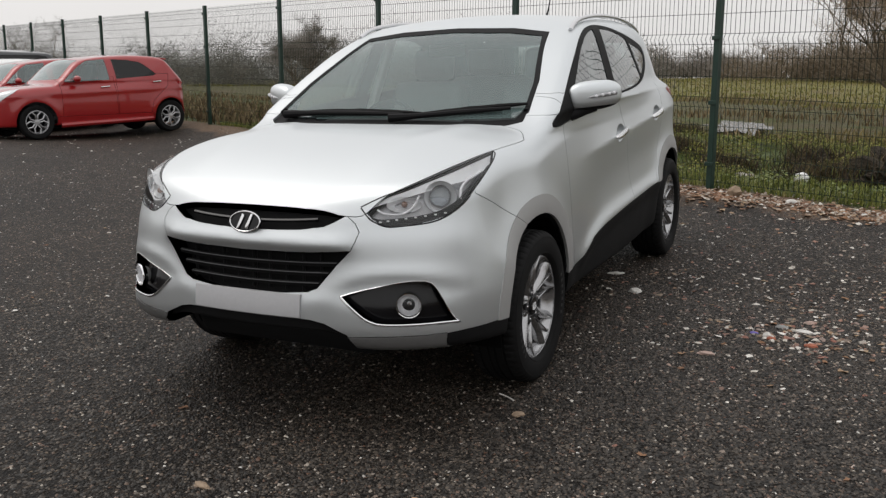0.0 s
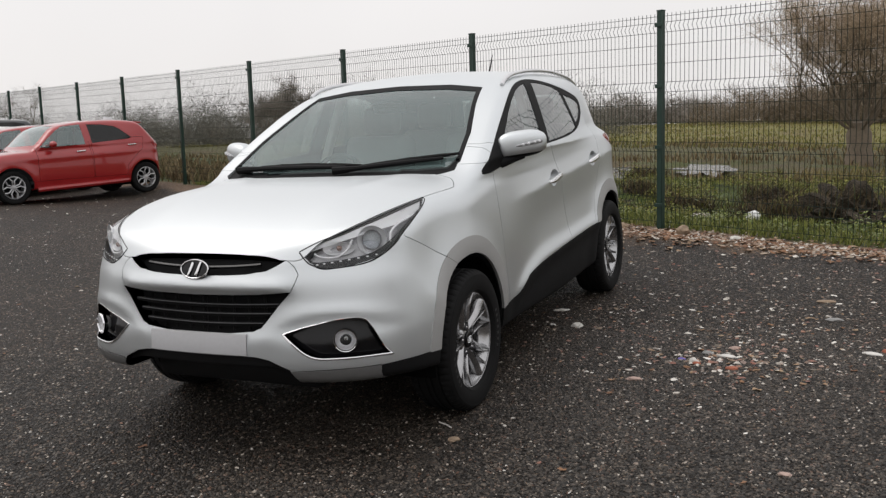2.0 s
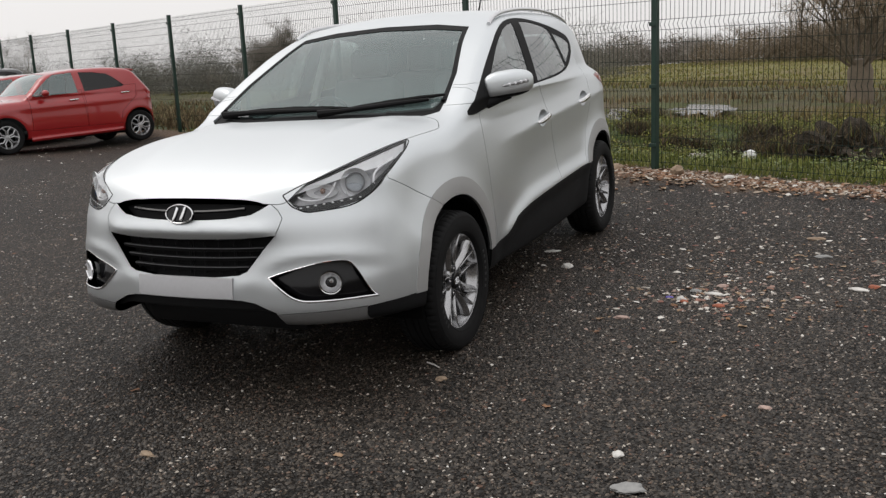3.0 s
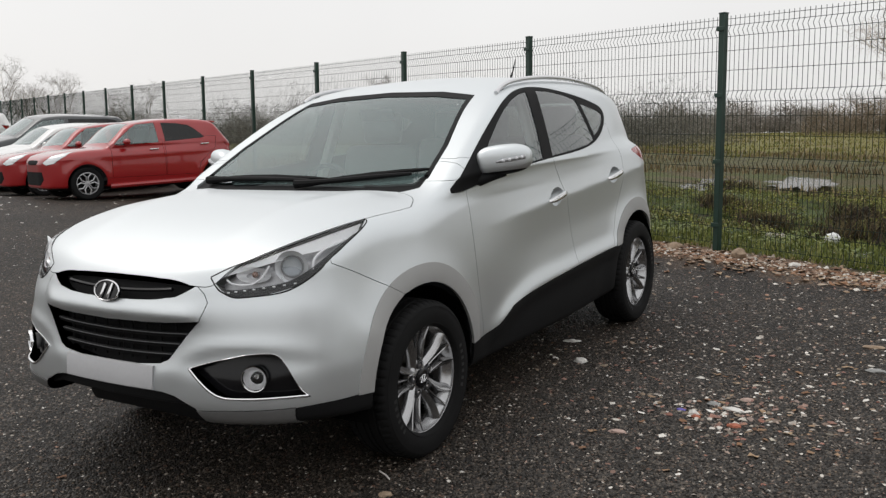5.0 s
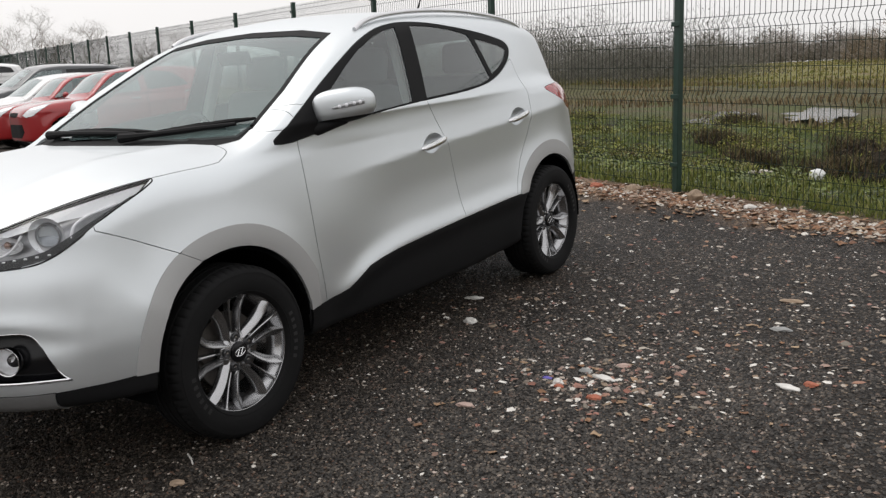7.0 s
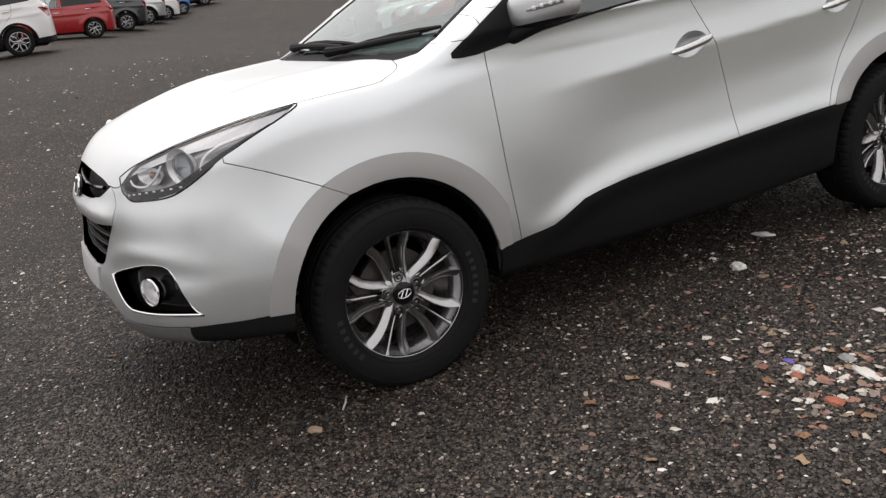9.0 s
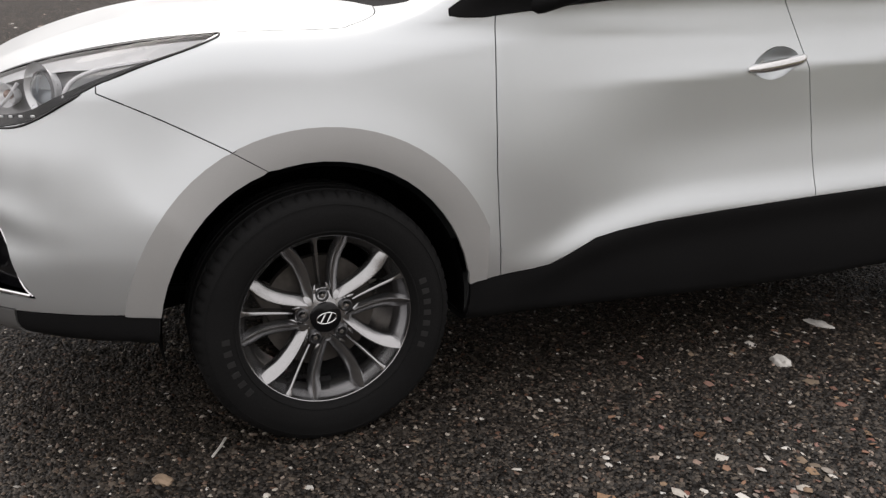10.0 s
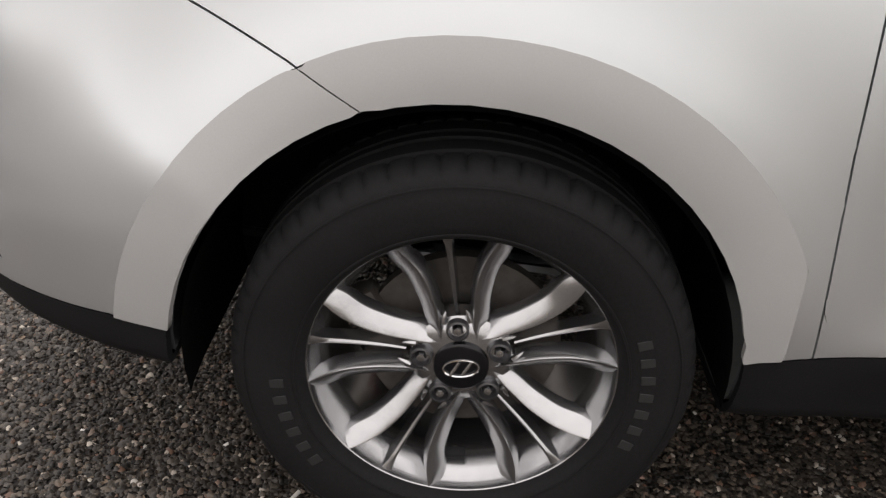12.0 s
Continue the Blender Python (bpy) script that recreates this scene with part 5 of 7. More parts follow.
        a = on_skin([(0.88, hy + dy, hz + 0.16 * dy) for dy in (-0.112, -0.088, -0.045, 0.02, 0.07, 0.1, 0.115)])
        lift = [0.0, 0.012, 0.022, 0.025, 0.023, 0.014, 0.0]
        wide = [0.35, 0.8, 1.0, 1.0, 0.95, 0.75, 0.35]
        bm = bmesh.new()
        core = [(s * (p[0] + l[0]), p[1], p[2]) for p, l in zip(spline(a, 3), spline([(v,) for v in lift], 3))]
        loops = []
        for (cx, cy, cz), (wd,) in zip(core, spline([(v,) for v in wide], 3)):
            loops.append([bm.verts.new((cx + s * dx, cy, cz + dz * wd)) for dx, dz in ((-0.008, -0.013), (0.002, -0.017), (0.007, -0.012), (0.009, 0.0), (0.004, 0.013), (-0.008, 0.015))])
        for p, q in zip(loops, loops[1:]):
            for i in range(6):
                bm.faces.new((p[i], p[(i + 1) % 6], q[(i + 1) % 6], q[i]))
        bm.faces.new(loops[0]), bm.faces.new(loops[-1][::-1])
        bmesh.ops.recalc_face_normals(bm, faces=bm.faces[:])
        part("door_handle", bm, HANDLE_TRIM, host, "silver pull handle")
    # roof rail
    bm = bmesh.new()
    pts = [(0.668, 1.14, 1.575), (0.663, 1.23, 1.615), (0.658, 1.4, 1.643), (0.653, 1.7, 1.66), (0.648, 2.1, 1.655), (0.636, 2.5, 1.62), (0.616, 2.75, 1.58), (0.603, 2.86, 1.54)]
    add_tube(bm, [(s * p[0], p[1], p[2] - 0.008) for p in spline(pts, 5)], 0.0125, 10)
    part("roof_rail", bm, RAIL, CAR, "silver roof rail")
bm = bmesh.new()
add_tube(bm, [(0.018, 2.55, 1.672), (0.018, 2.60, 1.74), (0.018, 2.645, 1.82)], 0.006, 8, taper=[1.5, 0.9, 0.6])
part("aerial", bm, PLASTIC, CAR, "short black aerial")
for arm, tip in (((0.05, 0.20, 1.14), (0.63, 0.37, 1.165)), ((-0.64, 0.30, 1.14), (0.10, 0.26, 1.145))):
    bm = bmesh.new()
    pts = on_skin([tuple(np.array(arm) + (np.array(tip) - np.array(arm)) * t) for t in np.linspace(0, 1, 9)], 0.016)
    add_tube(bm, pts, 0.013, 8, taper=[1.7, 1.3, 1, 1, 1, 1, 0.9, 0.8, 0.6])
    wiper = part("wiper", bm, PLASTIC, CAR, "black wiper arm")
    bm = bmesh.new()
    q = on_skin([tuple(np.array(arm) + (np.array(tip) - np.array(arm)) * t + np.array((0, 0.03, 0.012))) for t in np.linspace(0.2, 1.12, 9)], 0.012)
    add_tube(bm, q, 0.0125, 6, taper=[0.5, 0.8, 1, 1, 1.2, 1, 1, 0.8, 0.5])
    part("wiper_blade", bm, RUBBER, wiper)

# ---- cabin ----
SEAT = material("seat_cloth", (0.15, 0.152, 0.155), 0.9, vary=0.2, scale=14, fine=220, bump=0.001)
PALE_TRIM = material("pale_headlining", (0.58, 0.58, 0.56), 0.9, vary=0.06)


def seat(x, y, wide):
    bm = bmesh.new()
    add_box(bm, (wide, 0.52, 0.16), pose(x, y, 0.66, -6), 0.05, 3)
    s_ = part("seat", bm, SEAT, CAR, "dark grey cloth seat")
    bm = bmesh.new()
    add_box(bm, (wide, 0.16, 0.62), pose(x, y + 0.33, 0.98, -14), 0.06, 3)
    part("backrest", bm, SEAT, s_)
    for hx in ([x] if wide < 0.8 else [x - wide * 0.32, x + wide * 0.32]):
        bm = bmesh.new()
        add_box(bm, (0.27, 0.1, 0.19), pose(hx, y + 0.43, 1.385, -8), 0.045, 3)
        part("headrest", bm, SEAT, s_)


seat(-0.38, 1.12, 0.5), seat(0.38, 1.12, 0.5), seat(0, 2.02, 1.3)
bm = bmesh.new()
add_box(bm, (1.36, 0.42, 0.22), pose(0, 0.66, 1.005, 8), 0.07, 3)
part("dashboard", bm, TRIM_DARK, CAR, "dark grey dashboard")
bm = bmesh.new()
add_tube(bm, [pose(-0.38, 0.90, 1.03, 64) @ Vector((0.185 * math.cos(a), 0.185 * math.sin(a), 0)) for a in np.linspace(0, 2 * math.pi, 36, endpoint=False)], 0.015, 8, True)
add_tube(bm, [pose(-0.38, 0.90, 1.03, 64) @ Vector(p) for p in ((-0.18, 0, 0), (0.18, 0, 0))], 0.02, 8)
part("steering_wheel", bm, TRIM_DARK, CAR, "black steering wheel")
bm = bmesh.new()
add_box(bm, (0.23, 0.02, 0.07), pose(0, 0.97, 1.475, 20), 0.012)
part("rear_view_mirror", bm, PLASTIC, CAR)
for s in (-1, 1):
    bm = bmesh.new()
    add_box(bm, (0.05, 0.07, 0.75), pose(s * 0.745, 1.42, 1.22, -8, -s * 18), 0.02)
    part("pillar_trim", bm, PALE_TRIM, CAR, "pale pillar trim")

# ---- helper for joined stuff ----
def stuff(name, verts, faces, mats, label, category, index=None, parent=None, smooth=False):
    me = bpy.data.meshes.new(name)
    me.from_pydata([tuple(map(float, v)) for v in verts], [], faces)
    for m_ in mats:
        me.materials.append(m_)
    if index is not None:
        me.polygons.foreach_set("material_index", index)
    if smooth:
        me.shade_smooth()
    ob = new(name, me)
    if parent is not None:
        ob.parent = parent
        return tagged(ob, label=label, kind="stuff")
    return tagged(ob, label, category, kind="stuff")


def island_material(name, stops, rough=0.8, spec=0.3, translucent=0.0, bump=0.0):
    """Each loose piece takes its own colour from the stops, with a little grain."""
    mt = bpy.data.materials.new(name)
    mt.use_nodes = True
    N, L = mt.node_tree.nodes, mt.node_tree.links
    b = N["Principled BSDF"]
    g = N.new("ShaderNodeNewGeometry")
    r = N.new("ShaderNodeValToRGB")
    e = r.color_ramp.elements
    while len(e) < len(stops):
        e.new(0.5)
    for el, (pos, c) in zip(e, stops):
        el.position, el.color = pos, (*c, 1)
    n = N.new("ShaderNodeTexNoise")
    n.inputs["Scale"].default_value, n.inputs["Detail"].default_value = 90, 4
    tc = N.new("ShaderNodeTexCoord")
    L.new(tc.outputs["Object"], n.inputs["Vector"])
    m = N.new("ShaderNodeMixRGB")
    m.blend_type, m.inputs["Fac"].default_value = "OVERLAY", 0.45
    L.new(g.outputs["Random Per Island"], r.inputs["Fac"])
    L.new(r.outputs["Color"], m.inputs["Color1"])
    L.new(n.outputs["Fac"], m.inputs["Color2"])
    L.new(m.outputs[0], b.inputs["Base Color"])
    b.inputs["Roughness"].default_value, b.inputs["Specular IOR Level"].default_value = rough, spec
    if bump:
        bp = N.new("ShaderNodeBump")
        bp.inputs["Distance"].default_value = bump
        L.new(n.outputs["Fac"], bp.inputs["Height"])
        L.new(bp.outputs[0], b.inputs["Normal"])
    return mt


def at_fence(u, v, z=0.0):
    p = FENCE_0 + FENCE_DIR * u + FENCE_BACK * v
    return Vector((p.x, p.y, ground_z(p.x, p.y) + z))


# ---- the mesh fence ----
GREEN_STEEL = material("green_powder_coat", (0.007, 0.032, 0.021), 0.45, vary=0.25, scale=10, fine=160)
WIRE = material("fence_wire", (0.016, 0.026, 0.022), 0.85, vary=0.2, spec=0.08)
FENCE_H = 2.22
SLOPE = 0.0207
fence = thing("fence", "tall dark green welded mesh fence on steel posts", "fence")
bm = bmesh.new()
add_box(bm, (0.062, 0.062, FENCE_H + 0.30), pose(0, 0, FENCE_H / 2 - 0.15), 0.004, 1)
add_box(bm, (0.07, 0.07, 0.012), pose(0, 0, FENCE_H + 0.004), 0.004, 1)
post = part("fence_post", bm, GREEN_STEEL, fence)
bm = bmesh.new()
CLAMPS = (0.25, 0.85, 1.47, 2.08)
add_box(bm, (0.09, 0.012, 0.04), pose(0, 0.042, 0), 0.003, 1)
clip = part("post_clamp", bm, GREEN_STEEL, post, m=pose(0, 0, CLAMPS[0]))
for zc in CLAMPS[1:]:
    again(clip, post, pose(0, 0, zc))
turn = Matrix.Rotation(math.atan2(FENCE_DIR.y, FENCE_DIR.x), 4, "Z")
spots = list(range(-4, 24))
for n, i in enumerate(spots):
    p = FENCE_0 + FENCE_DIR * BAY * i
    m_ = Matrix.Translation((p.x, p.y, 0.31 + SLOPE * BAY * i)) @ turn
    if n == 0:
        post.matrix_basis = m_
    else:
        o = again(post, fence, m_)
        for zc in CLAMPS:
            again(clip, o, pose(0, 0, zc))
FOLDS = (0.28, 0.85, 1.46, 2.06)
zs = sorted({0.06, FENCE_H - 0.02, *[f + d for f in FOLDS for d in (-0.05, 0.0, 0.05)]})
off = lambda z: 0.03 if any(abs(z - f) < 1e-6 for f in FOLDS) else 0.0
V, F = [], []


def wire(pts, r):
    base = len(V)
    for p in pts:
        for k in range(3):
            a = 2.094 * k
            V.append((p[0] + r * math.cos(a) * p[3], p[1] + r * math.sin(a), p[2] + r * math.cos(a) * (1 - p[3])))
    for i in range(len(pts) - 1):
        for k in range(3):
            F.append((base + 3 * i + k, base + 3 * i + (k + 1) % 3, base + 3 * i + 3 + (k + 1) % 3, base + 3 * i + 3 + k))


for k in range(1, 55):
    x = BAY * k / 55
    wire([(x, off(z), z, 1) for z in zs], 0.0031)
for z in sorted({0.07, 0.62, 1.1, 1.28, 1.7, 1.88, FENCE_H - 0.05, *[f + d for f in FOLDS for d in (-0.05, 0.05)]}):
    wire([(0.0, 0.006, z, 0), (BAY, 0.006, z, 0)], 0.003)
panel0 = stuff("mesh_panel", V, F, [WIRE], "welded wire mesh panel", "", parent=fence)
shear = Matrix(((1, 0, 0, 0), (0, 1, 0, 0), (SLOPE, 0, 1, 0), (0, 0, 0, 1)))
for n, i in enumerate(spots[:-1]):
    p = FENCE_0 + FENCE_DIR * BAY * i + FENCE_BACK * 0.04
    m_ = Matrix.Translation((p.x, p.y, 0.31 + SLOPE * BAY * i)) @ turn @ shear
    if n == 0:
        panel0.data.transform(shear)
        panel0.matrix_basis = m_ @ shear.inverted()
    else:
        o = again(panel0, fence, m_ @ shear.inverted())
        tagged(o, label="welded wire mesh panel", kind="stuff")

# ---- pond ----
WATER = material("pond_water", (0.02, 0.022, 0.02), 0.1, vary=0.2, scale=2, spec=0.6, rough_vary=0.05, fine=9, bump=0.02)
rng = random.Random(4)
for pu, pv, pl, pw in POOLS:
    bm = bmesh.new()
    ring = []
    for k in range(110):
        a = 2 * math.pi * k / 110
        w = 1 + 0.6 * noise.fractal(Vector((math.cos(a) * 1.8 + pu, math.sin(a) * 1.8, pv)), 0.7, 2.0, 4)
        along, side = pl * w * math.cos(a), pw * w * math.sin(a)
        q = FENCE_0 + FENCE_DIR * (pu + 0.54 * along + 0.84 * side) + FENCE_BACK * (pv + 0.84 * along - 0.54 * side)
        ring.append(bm.verts.new((q.x, q.y, 0.2)))
    bm.faces.new(ring)
    bmesh.ops.recalc_face_normals(bm, faces=bm.faces[:])
    tagged(part("pond", bm, WATER), "shallow pool of standing water in the grass", "pond", "pools", kind="structure")

# ---- grass, reeds and brambles behind the fence ----
rng = random.Random(11)


def blades(n, place, h, w, lean, mats, name, label, bend=0.4):
    V, F, I = [], [], []
    for _ in range(n):
        p, k = place()
        if p is None:
            continue
        hh, ww, a = h * rng.uniform(0.5, 1.3) * k, w * rng.uniform(0.7, 1.3), rng.uniform(0, 6.283)
        d = Vector((math.cos(a), math.sin(a), 0))
        l = Vector((rng.uniform(-1, 1), rng.uniform(-1, 1), 0)) * lean * hh
        b = len(V)
        V += [p - d * ww, p + d * ww, p + l * bend + d * ww * 0.7 + Vector((0, 0, hh * 0.55)), p + l * bend - d * ww * 0.7 + Vector((0, 0, hh * 0.55)), p + l + Vector((0, 0, hh))]
        F += [(b, b + 1, b + 2, b + 3), (b + 3, b + 2, b + 4)]
    return stuff(name, V, F, mats, label, "grass")


GRASS = island_material("wet_grass", [(0, (0.06, 0.075, 0.016)), (0.5, (0.155, 0.18, 0.036)), (0.8, (0.24, 0.25, 0.06)), (1, (0.30, 0.27, 0.11))], 0.6)
REED = island_material("dry_reeds", [(0, (0.06, 0.04, 0.02)), (0.5, (0.19, 0.135, 0.07)), (0.8, (0.30, 0.23, 0.13)), (1, (0.11, 0.11, 0.04))], 0.8)
SCRUB = island_material("bramble", [(0, (0.025, 0.018, 0.012)), (0.45, (0.075, 0.05, 0.03)), (0.8, (0.13, 0.10, 0.045)), (1, (0.11, 0.13, 0.03))], 0.85)


def near_strip():
    u, v = rng.uniform(-4.5, 11), 0.08 + 9.5 * rng.random() ** 1.6
    p = at_fence(u, v)
    k = noise.noise(Vector((p.x * 0.9, p.y * 0.9, 7))) + 0.5 * noise.noise(Vector((p.x * 3, p.y * 3, 1)))
    if k < -0.12 and v > 0.7:
        return None, 0
    return p, 0.6 + 0.7 * max(k, 0)


blades(42000, near_strip, 0.11, 0.006, 0.6, [GRASS], "grass", "short wet green grass behind the fence")


def verge_left():
    u, v = rng.uniform(10, 45), 0.05 + 6 * rng.random()
    return at_fence(u, v), 1.0


blades(9000, verge_left, 0.3, 0.02, 0.6, [REED], "tall_grass", "tall dry brown grass along the fence")


def reeds():
    u, v = rng.uniform(-5, 30), rng.uniform(8, 30)
    p = at_fence(u, v)
    k = noise.noise(Vector((p.x * 0.16, p.y * 0.25, 2)))
    if k < 0.02 or (8.0 < v < 16 and 5.5 < u < 12):
        return None, 0
    return p, 0.7 + 0.9 * k


blades(15000, reeds, 0.24, 0.018, 0.5, [REED], "reeds", "patches of tall dry reeds in the marsh")


def meadow():
    u, v = rng.uniform(-15, 70), 26 + 90 * rng.random() ** 1.5
    return at_fence(u, v), 1.0


MEADOW = island_material("far_meadow", [(0, (0.08, 0.085, 0.02)), (0.5, (0.18, 0.175, 0.042)), (1, (0.25, 0.20, 0.075))], 0.8)
blades(36000, meadow, 0.16, 0.03, 0.5, [MEADOW], "meadow_grass", "rough yellow-green meadow grass")


# mounds of earth and bramble
def mound(u, v, ru, rv, h, seed, label):
    bm = bmesh.new()
    bmesh.ops.create_icosphere(bm, subdivisions=5, radius=1.0)
    c = at_fence(u, v)
    for vv in bm.verts:
        d = vv.co.copy()
        k = 1 + 0.5 * noise.fractal(d * 2.1 + Vector((seed, 0, 0)), 0.8, 2.0, 6) + 0.12 * noise.noise(d * 11 + Vector((0, seed, 0)))
        p = FENCE_DIR * d.x * ru * k + FENCE_BACK * d.y * rv * k
        vv.co = Vector((p.x, p.y, d.z * h * k - 0.05))
    o = part("earth_mound", bm, EARTH, None)
    o.matrix_basis = Matrix.Translation(c)
    return tagged(o, label, "mound", "earth mounds")


EARTH = material("dark_earth", (0.022, 0.016, 0.011), 0.9, vary=0.5, scale=5, fine=45, bump=0.03, color2=(0.06, 0.045, 0.025))
MOUNDS = [(-0.5, 3.4, 0.7, 0.5, 0.44), (1.55, 5.2, 0.4, 0.25, 0.26), (0.62, 3.4, 0.45, 0.3, 0.2), (1.95, 3.5, 0.35, 0.2, 0.16), (-1.9, 3.7, 0.6, 0.4, 0.32), (0.15, 3.0, 0.3, 0.22, 0.14), (3.8, 5.0, 0.35, 0.25, 0.14), (6.2, 8.4, 0.4, 0.3, 0.2)]
for k, mm in enumerate(MOUNDS):
    mound(*mm, k * 3.7, "dark earth and bramble heap in the grass")


def on_mound():
    mm = MOUNDS[rng.randrange(len(MOUNDS))]
    return at_fence(mm[0] + rng.gauss(0, mm[2] * 0.6), mm[1] + rng.gauss(0, mm[3] * 0.6), rng.uniform(0, mm[4] * 0.8)), 1.0


blades(7000, on_mound, 0.15, 0.006, 1.0, [SCRUB], "brambles", "tangled brown bramble stems")

# low weeds: small round leaves in clumps
V, F = [], []
for _ in range(16000):
    u, v = rng.uniform(-4, 9), 0.6 + 8 * rng.random() ** 1.3
    p = at_fence(u, v)
    lumpy = noise.noise(Vector((p.x * 1.3, p.y * 1.3, 17)))
    if lumpy < 0.0:
        continue
    p.z += rng.uniform(0.01, 0.05 + 0.45 * lumpy * max(0.15, 1 - v / 7))
    r, a = rng.uniform(0.012, 0.03), rng.uniform(0, 6.28)
    t, s = Vector((math.cos(a), math.sin(a), rng.uniform(-0.6, 0.6))) * r, Vector((-math.sin(a), math.cos(a), rng.uniform(-0.6, 0.6))) * r
    b = len(V)
    V += [p - t, p + s * 0.7, p + t, p - s * 0.7]
    F.append((b, b + 1, b + 2, b + 3))
stuff("weeds", V, F, [island_material("weed_leaf", [(0, (0.05, 0.065, 0.012)), (0.6, (0.13, 0.165, 0.032)), (1, (0.20, 0.215, 0.055))], 0.5)], "low green weeds among the grass", "weeds")


# arching clumps of bramble: leafy domes with dark hollows between them
rng = random.Random(19)
V, F, I = [], [], []
for _ in range(120):
    u, v = rng.uniform(-4.5, 10), 1.6 + 7.4 * rng.random()
    if noise.noise(Vector((u * 0.5, v * 0.5, 4))) < -0.15:
        continue
    c, w, h = at_fence(u, v), rng.uniform(0.3, 0.75), rng.uniform(0.16, 0.42)
    for k in range(480):
        a, q = rng.uniform(0, 6.283), rng.random() ** 0.5
        top = h * math.sqrt(max(0.0, 1 - (0.96 * q) ** 2)) * (0.75 + 0.5 * noise.noise(Vector((u + math.cos(a), v + math.sin(a), 3 * q))))
        p = c + FENCE_DIR * (w * q * math.cos(a)) + FENCE_BACK * (0.7 * w * q * math.sin(a)) + Vector((0, 0, max(0.02, top * rng.uniform(0.35, 1.0))))
        stem = k % 6 == 0
        t = Vector((rng.gauss(0, 1), rng.gauss(0, 1), rng.gauss(0.3, 0.6))).normalized()
        n_ = t.cross(Vector((rng.gauss(0, 1), rng.gauss(0, 1), rng.gauss(0, 1)))).normalized()
        t, n_ = (t * rng.uniform(0.1, 0.25), n_ * 0.004) if stem else (t * rng.uniform(0.011, 0.024), n_ * rng.uniform(0.008, 0.016))
        b = len(V)
        V += [p - t, p + n_, p + t, p - n_]
        F.append((b, b + 1, b + 2, b + 3))
        I.append(1 if stem else 0)
BRAMBLE = island_material("bramble_leaf", [(0, (0.05, 0.06, 0.013)), (0.35, (0.16, 0.18, 0.034)), (0.7, (0.28, 0.285, 0.06)), (0.9, (0.33, 0.30, 0.09)), (1, (0.20, 0.12, 0.05))], 0.5)
stuff("bramble_clumps", V, F, [BRAMBLE, SCRUB], "yellow-green bramble clumps behind the fence", "brambles", index=I)


# ---- bare trees ----
BARK = material("grey_brown_bark", (0.17, 0.135, 0.098), 0.9, vary=0.35, scale=6, fine=50, bump=0.01)
TWIG = island_material("winter_twigs", [(0, (0.22, 0.165, 0.11)), (0.6, (0.36, 0.275, 0.185)), (1, (0.48, 0.38, 0.27))], 0.9)
# distant mist is put into the colour: these twigs are paled for it
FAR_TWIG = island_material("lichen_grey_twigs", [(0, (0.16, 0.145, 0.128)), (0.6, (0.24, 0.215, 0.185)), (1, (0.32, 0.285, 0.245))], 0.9)


